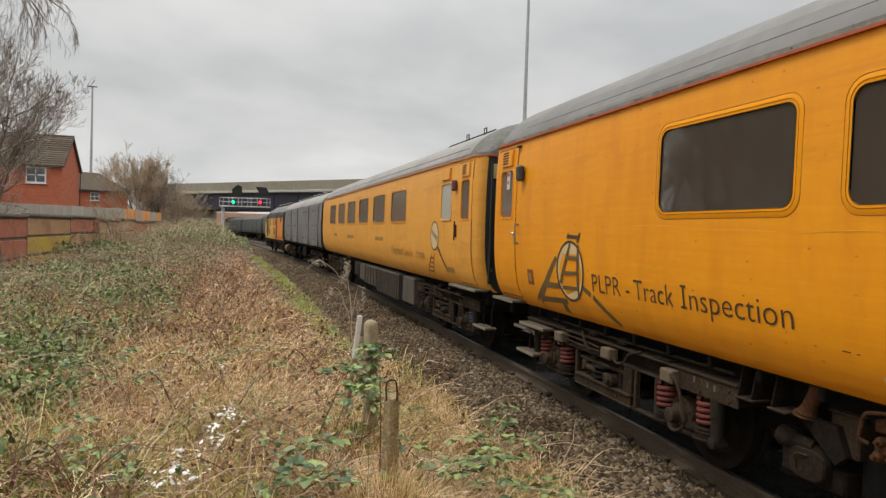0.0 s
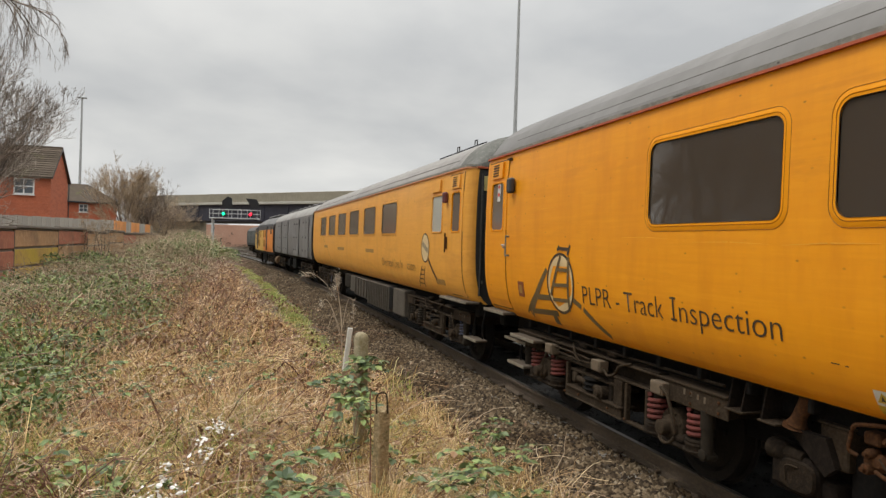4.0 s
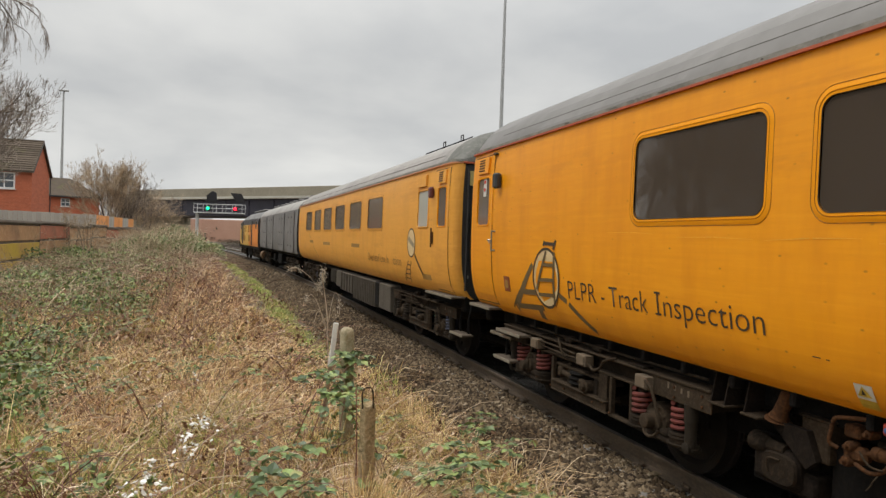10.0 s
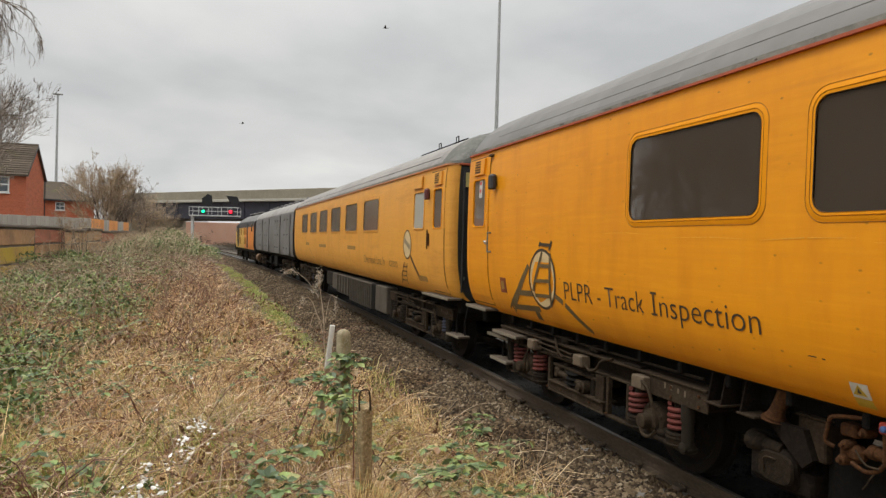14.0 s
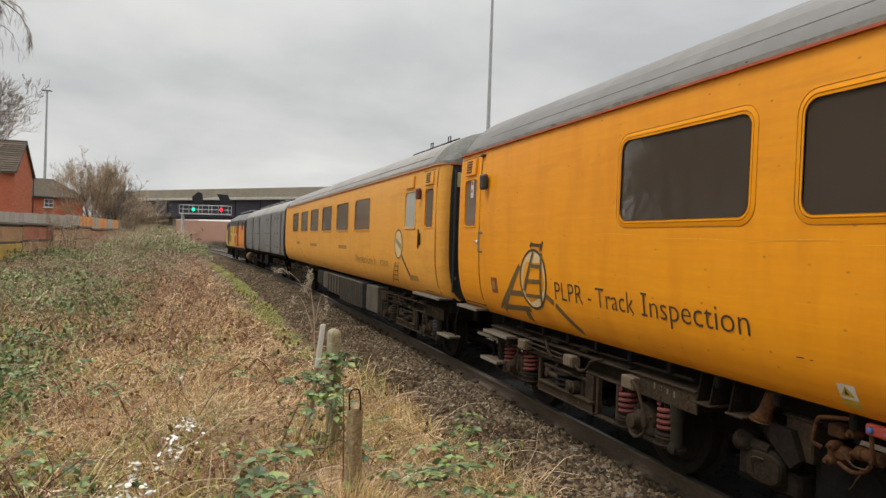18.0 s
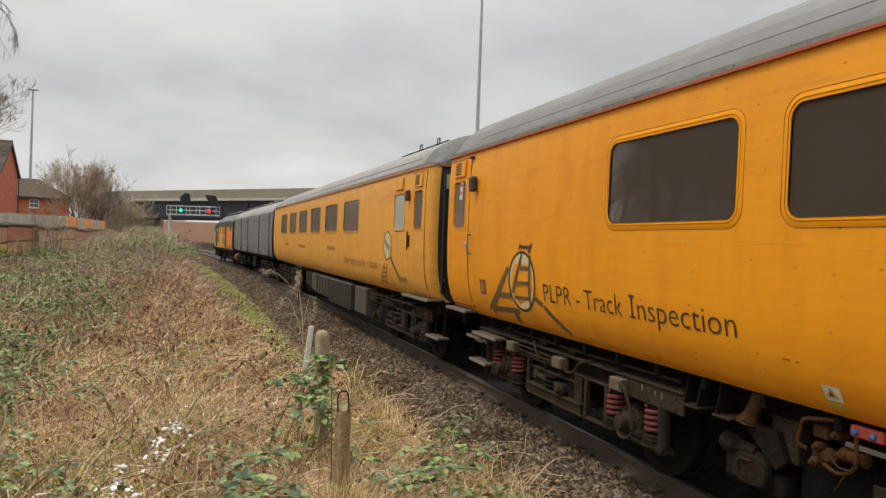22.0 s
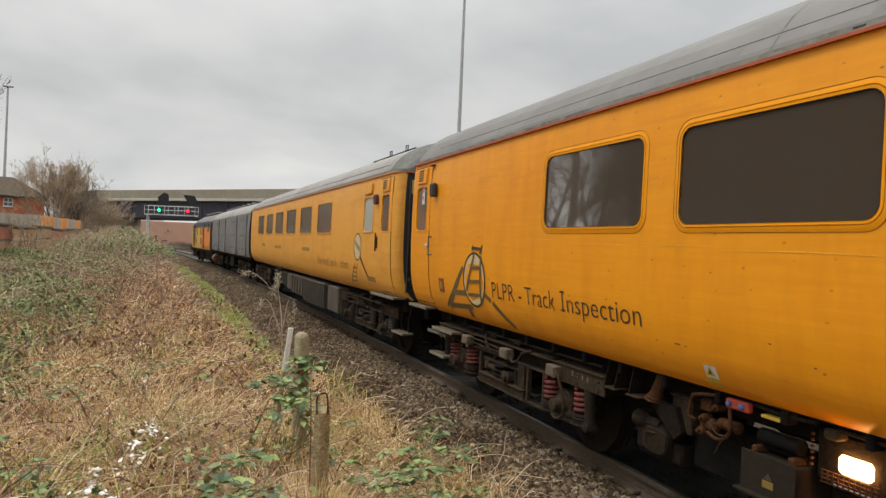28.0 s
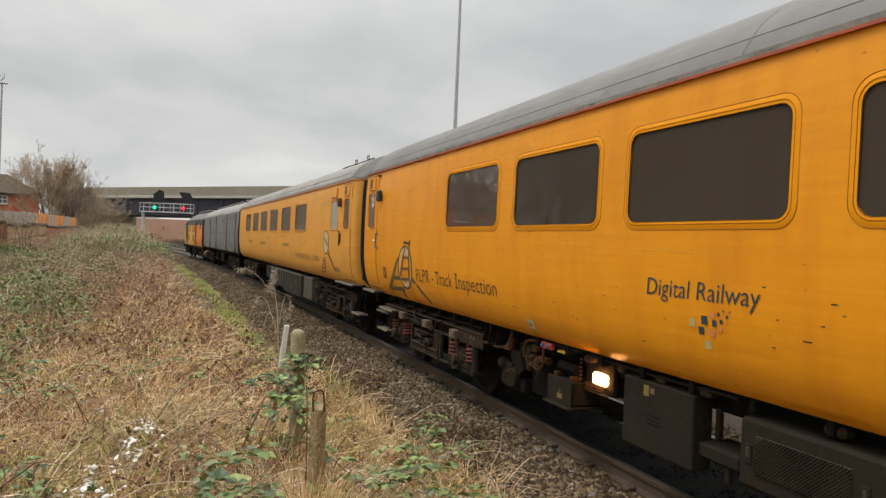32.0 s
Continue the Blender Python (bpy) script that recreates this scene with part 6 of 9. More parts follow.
for yy in (-0.45, 0.45):
    for zz in (5.0, 5.50):
        part("handrail", Geo().tube([(-0.2, yy, zz), (gl + 0.2, yy, zz)], 0.03, 6), steel_grey, gantry)
    for k in range(6):
        part("stanchion", Geo().tube([(-0.2 + (gl + 0.4) * k / 5, yy, 4.45), (-0.2 + (gl + 0.4) * k / 5, yy, 5.50)], 0.03, 6), steel_grey, gantry)
for k, (px, mt, tip) in enumerate(((366, lamp_green, -0.35), (416.5, lamp_red, 0.30))):
    x = ((px - 784) / 1225 - (341 - 784) / 1225) * 87 * 1.02
    hd = part("signal_head", Geo().box((x, -0.55, 4.93), (0.62, 0.18, 0.62), 0.06), black_board, gantry, "black signal head")
    part("signal_light", Geo().lathe((x, -0.66, 4.95), (0, -1, 0), [(0, 0.21), (0.02, 0.21), (0.06, 0.16), (0.08, 0.04)], 20), mt, hd, "glowing signal aspect", smooth=True)
    g = Geo()
    o = ((-0.55, 5.75), (-0.62, 6.55), (0.10, 7.15), (0.62, 6.95), (0.72, 5.95), (0.45, 5.65)) if k == 0 else ((-0.80, 6.95), (0.55, 6.85), (0.92, 6.2), (0.78, 5.75), (0.1, 5.7), (-0.35, 6.2))
    x_b = x + (0.30 if k == 0 else 0.05)
    g.add([(x_b + p * 1.05, -0.40, q) for p, q in o] + [(x_b + p * 1.05, -0.32, q) for p, q in o], [tuple(range(6)), tuple(range(11, 5, -1))] + [(i, (i + 1) % 6, 6 + (i + 1) % 6, 6 + i) for i in range(6)])
    part("backboard", g, black_board, gantry, "large black sighting board")

# beyond the bridge
pink_wall = material("pink_brick", (0.48, 0.28, 0.20), 0.9, second=(0.40, 0.215, 0.15), third=(0.55, 0.36, 0.27), scale=0.3, fine=4, bump=0.2)
W0, W1 = plan(-0.415, 178), plan(-0.20, 168)
solid("far_wall", Geo().box((0, 0, 2.3), (0.6, (W1 - W0).length + 70, 6.0), 0.05), pink_wall, "long pinkish brick wall beyond the bridge", "brick wall", kind="structure", m=Matrix.Translation((W0 + W1) / 2) @ turned(W0, W1))
shed = plan(-0.385, 200)
solid("white_shed", Geo().box((0, 0, 3.0), (16, 8, 7.4), 0.1), material("white_cladding", (0.62, 0.63, 0.64), 0.6), "low white industrial shed", "shed", m=Matrix.Translation(shed) @ Matrix.Rotation(radians(-15), 4, "Z"))

# high lamp columns
column_grey = material("column_grey", (0.40, 0.41, 0.41), 0.55, 0.1, second=(0.29, 0.30, 0.30))


def lamp_column(p, top, r, label, foot):
    c = thing("lamp_column", Matrix.Translation((p.x, p.y, 0)), label, "street lamp", "lamp columns")
    part("column", Geo().tube([(0, 0, foot), (0, 0, top * 0.5), (0, 0, top)], [r, r * 0.75, r * 0.45], 12), column_grey, c, smooth=True)
    for sx in (-1, 1):
        part("lamp_head", Geo().box((sx * 0.36, 0, top - 0.05), (0.68, 0.5, 0.24), 0.06), column_grey, c)
    part("head_ring", Geo().lathe((0, 0, top - 0.25), (0, 0, 1), [(0, 0.16), (0.2, 0.2), (0.32, 0.10)], 12), column_grey, c, smooth=True)
    return c


lamp_column(plan((99 - 784) / 1225, 108), 23.4, 0.26, "tall grey lamp column with twin flat heads behind the houses", 0.3)
lamp_column(plan((874 - 784) / 1225, 56), 24.5, 0.20, "tall thin grey lamp column behind the train", -0.4)

# ---- the boundary wall of stained panels, in bays of bricks ----
wall_brick = material("wall_red_panel", (0.396, 0.126, 0.0696), 0.9, second=(0.312, 0.114, 0.066), third=(0.48, 0.192, 0.108), scale=0.7, fine=6, bump=0.4, amount=0.9, objects=0.12, dirt=(0.204, 0.096, 0.06), dirt_scale=0.9, dirt_at=0.52)
wall_yellow = material("wall_yellow_panel", (0.463, 0.269, 0.075), 0.9, second=(0.6, 0.413, 0.05), third=(0.35, 0.2, 0.0813), scale=0.35, fine=6, bump=0.4, amount=1.0, objects=0.12, dirt=(0.525, 0.362, 0.0375), dirt_scale=0.5, dirt_at=0.47)
wall_tan = material("wall_brown_panel", (0.375, 0.206, 0.0938), 0.9, second=(0.275, 0.144, 0.075), third=(0.45, 0.269, 0.131), scale=0.5, fine=6, bump=0.4, amount=0.9, objects=0.15, dirt=(0.163, 0.1, 0.0562), dirt_scale=0.7, dirt_at=0.52)
wall_cap = material("wall_coping", (0.12, 0.097, 0.08), 0.9, second=(0.19, 0.15, 0.115), scale=1.2, amount=0.9)
wall_west = thing("wall_west", Matrix(), "stained red and yellow panel wall with dark coping along the verge", "wall", kind="structure")
P0, P1 = Vector((-12.75, 15.5, 0)), Vector((-14.3, 85.6, 0))
wdir = (P1 - P0).normalized()
wt = turned(P0, P1)
bay = 7.0
panel = Geo().box((0, 0, 0), (0.14, bay - 0.10, 0.65), 0.02)
panels = [panel.mesh("panel", m_) for m_ in (wall_brick, wall_yellow, wall_tan)]
band_me = Geo().box((-0.03, 0, 0), (0.10, bay - 0.10, 0.115), 0.01).mesh("band", wall_cap)
post_me = Geo().box((-0.01, 0, 0.80), (0.17, 0.10, 2.6), 0.02).mesh("wall_post", wall_cap)
cap_me = Geo().box((0, 0, 0), (0.30, bay - 0.02, 0.12), 0.02).mesh("coping", wall_cap)
for i in range(int((P1 - P0).length / bay)):
    p = P0 + wdir * bay * (i + 0.5)
    drop = (0.06, -0.06, 0.0, 0.04, -0.05)[i % 5]
    stains = ((0, 0, 0), (0, 0, 0), (1, 1, 2))[i] if i < 3 else (2, 2, 2) if i % 3 else (2, 2, 0)
    for k in range(3):
        z_ = 0.14 + 0.745 * k + drop
        for me_, dz in ((panels[stains[k]], 0.0), (band_me, 0.375)):
            o = new(me_.name.split(".")[0], me_)
            o.parent, o.matrix_basis = wall_west, Matrix.Translation((p.x, p.y, z_ + dz - (0.02 if dz and k == 2 else 0))) @ wt
    o = new("wall_post", post_me)
    o.parent, o.matrix_basis = wall_west, Matrix.Translation((p.x - wdir.x * bay / 2, p.y - wdir.y * bay / 2, drop)) @ wt
    o = new("coping", cap_me)
    o.parent, o.matrix_basis = wall_west, Matrix.Translation((p.x, p.y, 2.10 + drop)) @ wt

# ---- timber fence behind it, with orange panels at its end ----
fence_wood = material("grey_fence_wood", (0.40, 0.375, 0.33), 0.9, second=(0.28, 0.26, 0.22), third=(0.46, 0.43, 0.38), scale=3, fine=25, bump=0.3, stretch=(1, 1, 0.2), objects=0.10)
fence_new = material("orange_fence_wood", (0.72, 0.31, 0.10), 0.85, second=(0.62, 0.25, 0.07), third=(0.78, 0.38, 0.16), scale=3, fine=25, bump=0.3, stretch=(1, 1, 0.2), objects=0.15)
F0, F1, F2 = plan(-0.80, 47), plan((163 - 784) / 1225, 60), plan((229 - 784) / 1225, 71)
board = Geo().box((0, 0, 0.95), (0.03, 0.36, 1.9), 0.008)
b_old, b_new = board.mesh("fence_board", fence_wood), board.mesh("fence_board", fence_new)
garden_fence = thing("garden_fence", Matrix(), "grey weathered timber fence with three newer orange panels", "fence", kind="structure")
for a, b, end in ((F0, F1, 0), (F1, F2, 1)):
    n = int((b - a).length / 0.37)
    for i in range(n):
        p = a + (b - a) * ((i + 0.5) / n)
        t = i / n
        fresh = end and (t < 0.28 or 0.40 < t < 0.66 or 0.80 < t < 0.97)
        o = new("fence_board", b_new if fresh else b_old)
        o.parent, o.matrix_basis = garden_fence, Matrix.Translation((p.x, p.y, 1.22 - 0.12 * end * t + (0.03 if i % 5 else 0.0))) @ turned(a, b)
    g = Geo()
    for zz in (1.6, 2.75):
        q = wdir * 0
        g.tube([(a.x - 0.05, a.y + 0.05, zz), (b.x - 0.05, b.y + 0.05, zz)], 0.04, 4)
    part("fence_rail", g, fence_wood, garden_fence)

# ---- houses ----
house_brick = material("house_brick", (0.47, 0.125, 0.056), 0.9, second=(0.31, 0.085, 0.046), third=(0.56, 0.21, 0.12), scale=1.1, fine=6, bump=0.3, amount=0.9, stretch=(1, 1, 3.2))
roof_tile = material("roof_tile", (0.105, 0.083, 0.064), 0.95, gloss=0.1, second=(0.07, 0.055, 0.044), third=(0.15, 0.12, 0.092), scale=2, fine=12, bump=0.3, objects=0.2, dirt=(0.12, 0.12, 0.05), dirt_scale=0.6, dirt_at=0.55)
upvc = material("white_window_frame", (0.75, 0.75, 0.73), 0.4)


def house_window(h, c, wide, tall, facing):
    """A white casement: facing is the outward normal in the house's space."""
    t = Matrix.Rotation(math.atan2(facing[0], -facing[1]) if False else (0 if abs(facing[1]) > 0.5 else math.pi / 2), 3, "Z")
    w = part("window", Geo().box(c, (wide, 0.10, tall), 0.01, t), upvc, h, "white framed window")
    for i in range(2):
        for j in range(2):
            off = t @ Vector(((i - 0.5) * wide * 0.46, 0, 0))
            nn = Vector(facing) * 0.055
            part("pane", Geo().box((c[0] + off.x + nn.x, c[1] + off.y + nn.y, c[2] + (j - 0.5) * tall * 0.46), (wide * 0.40, 0.02, tall * 0.38), 0.0, t), house_glass, w)
    sill = t @ Vector((0, 0, 0))
    part("sill", Geo().box((c[0] + facing[0] * 0.08, c[1] + facing[1] * 0.08, c[2] - tall / 2 - 0.05), (wide + 0.2, 0.16, 0.08), 0.01, t), upvc, w)


def tiled_slope(h, p00, p10, p01, rows, cols):
    """A roof plane from the eaves corner p00, along the eaves to p10 and up to p01, in courses of tiles."""
    u, v = (p10 - p00), (p01 - p00)
    nrm = u.cross(v).normalized()
    if nrm.z < 0:
        nrm = -nrm
    g0 = Geo()
    for r in range(rows):
        a, b = p00 + v * (r / rows), p00 + v * ((r + 1.12) / rows)
        g = Geo()
        lift_a, lift_b = nrm * 0.06, nrm * 0.01
        n = cols
        for i in range(n):
            x0, x1 = u * (i / n), u * ((i + 0.96) / n)
            q = [a + x0 + lift_a, a + x1 + lift_a, b + x1 + lift_b, b + x0 + lift_b, a + x0, a + x1]
            g.add(q, [(0, 1, 2, 3), (4, 5, 1, 0)])
        part("tile_course", g, roof_tile, h)


def gable_house(front, width, depth, eave, ridge, base, label):
    """Front right corner at front; the ridge runs along x, the front faces -y."""
    h = thing("house", Matrix.Translation((front.x, front.y, 0)), label, "house", "houses")
    g = Geo()
    x0, x1, y0, y1 = -width, 0.0, 0.0, depth
    ym = depth * 0.5
    g.add([(x0, y0, base), (x1, y0, base), (x1, y0, eave), (x0, y0, eave)], [(0, 1, 2, 3)])
    g.add([(x0, y1, base), (x1, y1, base), (x1, y1, eave), (x0, y1, eave)], [(0, 1, 2, 3)])
    for x in (x0, x1):
        g.add([(x, y0, base), (x, y1, base), (x, y1, eave), (x, ym, ridge - 0.1), (x, y0, eave)], [(0, 1, 2, 3, 4)])
    part("wall", g, house_brick, h, "red brick walls")
    g = Geo()
    for ya, yb in ((y0 - 0.35, ym), (y1 + 0.35, ym)):
        za = eave - 0.25
        g.add([(x0 - 0.2, ya, za), (x1 + 0.22, ya, za), (x1 + 0.22, yb, ridge), (x0 - 0.2, yb, ridge), (x0 - 0.2, ya, za - 0.12), (x1 + 0.22, ya, za - 0.12), (x1 + 0.22, yb, ridge - 0.12), (x0 - 0.2, yb, ridge - 0.12)],
              [(0, 1, 2, 3), (4, 5, 6, 7), (0, 1, 5, 4), (1, 2, 6, 5), (3, 0, 4, 7)])
    part("roof", g, roof_tile, h, "dark brown tiled roof")
    tiled_slope(h, Vector((x0 - 0.2, y0 - 0.36, eave - 0.24)), Vector((x1 + 0.22, y0 - 0.36, eave - 0.24)), Vector((x0 - 0.2, ym, ridge + 0.01)), 14, 30)
    part("ridge_tiles", Geo().tube([(x0 - 0.2, ym, ridge), (x1 + 0.22, ym, ridge)], 0.13, 8), roof_tile, h)
    part("bargeboard", Geo().add([(x1 + 0.23, y0 - 0.35, eave - 0.45), (x1 + 0.23, ym, ridge - 0.2), (x1 + 0.23, y1 + 0.35, eave - 0.45), (x1 + 0.23, y1 + 0.35, eave - 0.2), (x1 + 0.23, ym, ridge + 0.05), (x1 + 0.23, y0 - 0.35, eave - 0.2)], [(0, 1, 4, 5), (1, 2, 3, 4)]), black_plastic, h, "black bargeboard")
    part("gutter_pipe", Geo().tube([(x1 + 0.1, y1 + 0.1, base), (x1 + 0.1, y1 + 0.1, eave - 0.3)], 0.06, 6), black_plastic, h)
    for xx in (-2.2, -6.2):
        if -xx < width - 1:
            house_window(h, (xx, -0.02, eave - 1.15), 1.7, 1.5, (0, -1, 0))
    return h


gable_house(Vector((-22.3, 72.2, 0)), 10.5, 6.3, 7.25, 10.15, 0.6, "two-storey red brick house with a brown tiled gable roof")
H2 = thing("house", Matrix.Translation(plan((112 - 784) / 1225, 86)) @ Matrix.Rotation(radians(12), 4, "Z"), "red brick house with a mossy hipped tile roof", "house", "houses")
part("wall", Geo().box((-0.6, 4, 3.2), (8.2, 8, 5.6), 0.02), house_brick, H2, "red brick walls")
g = Geo()
g.add([(-5.2, -0.4, 5.9), (3.9, -0.4, 5.9), (3.9, 8.4, 5.9), (-5.2, 8.4, 5.9), (-2.6, 4, 8.35), (0.2, 4, 8.35), (-5.2, -0.4, 5.75), (3.9, -0.4, 5.75), (3.9, 8.4, 5.75), (-5.2, 8.4, 5.75)],
      [(0, 1, 5, 4), (1, 2, 5), (2, 3, 4, 5), (3, 0, 4), (0, 6, 7, 1), (1, 7, 8, 2), (2, 8, 9, 3), (3, 9, 6, 0), (6, 9, 8, 7)])
part("roof", g, roof_tile, H2, "dark tiled hipped roof")
house_window(H2, (-0.3, -0.02, 5.1), 1.0, 1.0, (0, -1, 0))
part("fascia", Geo().box((-0.65, -0.42, 5.82), (9.1, 0.04, 0.2), 0.01), black_plastic, H2)



# ---- plants ----
rng = np.random.default_rng(7)
straw = ramp_material("dry_grass", [(0.0, (0.0791, 0.0442, 0.0184)), (0.25, (0.279, 0.166, 0.057)), (0.6, (0.632, 0.428, 0.175)), (0.86, (0.902, 0.718, 0.405)), (1.0, (0.391, 0.396, 0.0828))], 0.75, translucent=0.08, fields=(((0.72, 0.92, 0.45), 0.55, 0.53, 0.66), ((0.66, 0.5, 0.4), 1.3, 0.57, 0.70)))
straw_dark = ramp_material("dead_stems", [(0.0, (0.09, 0.043, 0.022)), (0.35, (0.36, 0.185, 0.085)), (0.75, (0.70, 0.44, 0.235)), (1.0, (0.95, 0.72, 0.44))], 0.8, translucent=0.08, fields=(((0.72, 0.52, 0.42), 1.1, 0.55, 0.68),))
green_grass = ramp_material("green_grass", [(0.0, (0.14, 0.19, 0.035)), (0.5, (0.27, 0.32, 0.06)), (0.8, (0.42, 0.42, 0.11)), (1.0, (0.58, 0.48, 0.20))], 0.7, translucent=0.08)
bramble_leaf = ramp_material("bramble_leaf", [(0.0, (0.055, 0.085, 0.03)), (0.4, (0.115, 0.16, 0.05)), (0.75, (0.185, 0.245, 0.075)), (0.9, (0.29, 0.36, 0.10)), (0.96, (0.30, 0.28, 0.16)), (1.0, (0.30, 0.18, 0.09))], 0.48, gloss=0.35, translucent=0.08)
bank_leaf = ramp_material("bank_leaf", [(0.0, (0.06, 0.085, 0.03)), (0.4, (0.15, 0.20, 0.065)), (0.75, (0.26, 0.33, 0.10)), (0.92, (0.38, 0.45, 0.14)), (1.0, (0.38, 0.29, 0.18))], 0.42, gloss=0.5, translucent=0.1, fields=(((0.55, 0.6, 0.5), 0.9, 0.5, 0.62),))
dead_leaf = ramp_material("dead_leaf", [(0.0, (0.10, 0.055, 0.032)), (0.5, (0.22, 0.125, 0.07)), (0.85, (0.34, 0.21, 0.125)), (1.0, (0.55, 0.45, 0.34))], 0.85)
bramble_dark = ramp_material("far_bramble_leaf", [(0.0, (0.085, 0.12, 0.045)), (0.5, (0.19, 0.235, 0.095)), (0.85, (0.32, 0.35, 0.16)), (1.0, (0.48, 0.35, 0.21))], 0.6, translucent=0.08)
cane_mat = ramp_material("bramble_cane", [(0.0, (0.075, 0.030, 0.022)), (0.5, (0.16, 0.07, 0.048)), (1.0, (0.28, 0.15, 0.10))], 0.6)
pale_cane = ramp_material("pale_dead_cane", [(0.0, (0.24, 0.17, 0.11)), (1.0, (0.46, 0.36, 0.25))], 0.7)
bark = material("bark", (0.11, 0.09, 0.075), 0.9, second=(0.075, 0.06, 0.05), third=(0.16, 0.135, 0.11), scale=4, fine=30, bump=0.5, stretch=(1, 1, 0.3))
twig_mat = ramp_material("bare_twigs", [(0.0, (0.13, 0.106, 0.0844)), (0.6, (0.243, 0.198, 0.162)), (1.0, (0.405, 0.34, 0.284))], 0.85)
twig_warm = ramp_material("warm_twigs", [(0.0, (0.236, 0.171, 0.115)), (0.6, (0.426, 0.328, 0.221)), (1.0, (0.618, 0.491, 0.342))], 0.85)
white_scrap = ramp_material("white_scraps", [(0.0, (0.50, 0.47, 0.42)), (0.5, (0.72, 0.70, 0.66)), (1.0, (0.86, 0.85, 0.82))], 0.8)
stone_mat = ramp_material("ballast_stone", [(0.0, (0.024, 0.015, 0.009)), (0.4, (0.074, 0.050, 0.027)), (0.75, (0.155, 0.110, 0.064)), (0.93, (0.225, 0.168, 0.104)), (1.0, (0.34, 0.275, 0.19))], 0.9, 0.4, 50, fields=(((0.6, 0.52, 0.42), 0.8, 0.5, 0.66),))


def blades(px, py, pz, length, width, lean, droop, heading=None):
    """Bent blades of grass: four stations each, five triangles."""
    n = len(px)
    az = rng.uniform(0, 2 * np.pi, n) if heading is None else heading
    out = np.stack([np.cos(az), np.sin(az), np.zeros(n)], 1)
    sidev = np.stack([-np.sin(az), np.cos(az), np.zeros(n)], 1)
    tw = rng.uniform(-0.8, 0.8, n)[:, None]
    sidev = sidev * np.cos(tw) + out * np.sin(tw)
    base = np.stack([px, py, pz], 1)
    vs = []
    for t, w in ((0, 1.0), (0.4, 0.85), (0.75, 0.6)):
        rise = length * (np.sin(lean) * t - droop * t * t)
        run = length * (np.cos(lean) * t + 0.35 * droop * t * t)
        c = base + out * run[:, None] + np.array([0, 0, 1.0]) * rise[:, None]
        vs += [c - sidev * (width * w / 2)[:, None], c + sidev * (width * w / 2)[:, None]]
    rise, run = length * (np.sin(lean) - droop), length * (np.cos(lean) + 0.35 * droop)
    vs.append(base + out * run[:, None] + np.array([0, 0, 1.0]) * rise[:, None])
    v = np.stack(vs, 1).reshape(-1, 3)
    f = np.array([(0, 1, 3), (0, 3, 2), (2, 3, 5), (2, 5, 4), (4, 5, 6)])
    t = (np.arange(n)[:, None, None] * 7 + f[None]).reshape(-1, 3)
    return v, t


def merged(pairs):
    vs, ts, k = [], [], 0
    for v, t in pairs:
        vs.append(v)
        ts.append(t + k)
        k += len(v)
    return np.concatenate(vs), np.concatenate(ts)


def scatter(x0, x1, y0, y1, n, keep=None):
    x, y = rng.uniform(x0, x1, n), rng.uniform(y0, y1, n)
    if keep is not None:
        ok = keep(x, y)
        x, y = x[ok], y[ok]
    return x, y, ground_z(x, y)


def patch(x, y, size, seed):
    """A smooth random field from 0 to 1 for tufts and bare spots."""
    a = np.sin(x / size * 2.1 + seed) * np.cos(y / size * 1.7 + 2.3 * seed) + np.sin((x + y) / size * 1.3 + 0.7 * seed) * 0.7 + np.sin((x * 0.8 - y) / size * 2.9 + seed * 1.9) * 0.5
    return np.clip(0.5 + a / 3.2, 0, 1)


def verge(x, y, edge=-1.75):
    lat, s = lateral(x, y)
    line = np.interp(s, [2, 5, 7, 9.5, 13, 16, 19, 24], [-1.75, -1.95, -2.05, -1.98, -2.0, -2.5, -3.2, -3.55])
    return lat < line + (edge + 1.75) + 0.2 * np.sin(s * 1.7) * np.sin(s * 0.53 + 1)


def open_view(x, y):
    """Past the low nettle ground beside the wall, where only short plants grow."""
    return (x > -10.6 - 0.02 * y) | (y < 15) | (y > 36)


def grass_field(name, label, mat, boxes):
    pairs = []
    for x0, x1, y0, y1, n, l0, l1, wd, cond in boxes:
        x, y, _ = scatter(x0, x1, y0, y1, n // 14, cond)
        face = np.repeat(rng.uniform(0, 2 * np.pi, len(x)), 14)
        loose = 0.035 + 0.12 * np.sqrt(wd)
        x, y = np.repeat(x, 14) + rng.normal(0, loose, 14 * len(x)), np.repeat(y, 14) + rng.normal(0, loose, 14 * len(y))
        m = len(x)
        z = ground_z(x, y)
        lat, s_at = lateral(x, y)
        tame = np.where(s_at > 12, np.clip(0.35 + (-2.9 - lat) / 2.2, 0.35, 1.0), 1.0)
        length = rng.uniform(l0, l1, m) * (0.7 + 0.6 * patch(x, y, 0.9, 3)) * tame
        lean = np.radians(rng.uniform(4, 75, m))
        pairs.append(blades(x, y, z - 0.02, length, wd * rng.uniform(0.6, 1.4, m), lean, rng.uniform(0.05, 0.85, m), face + rng.normal(0, 0.9, m)))
    v, t = merged(pairs)
    return solid(name, tri_mesh(name, v, t, mat), mat, label, "grass", kind="stuff")


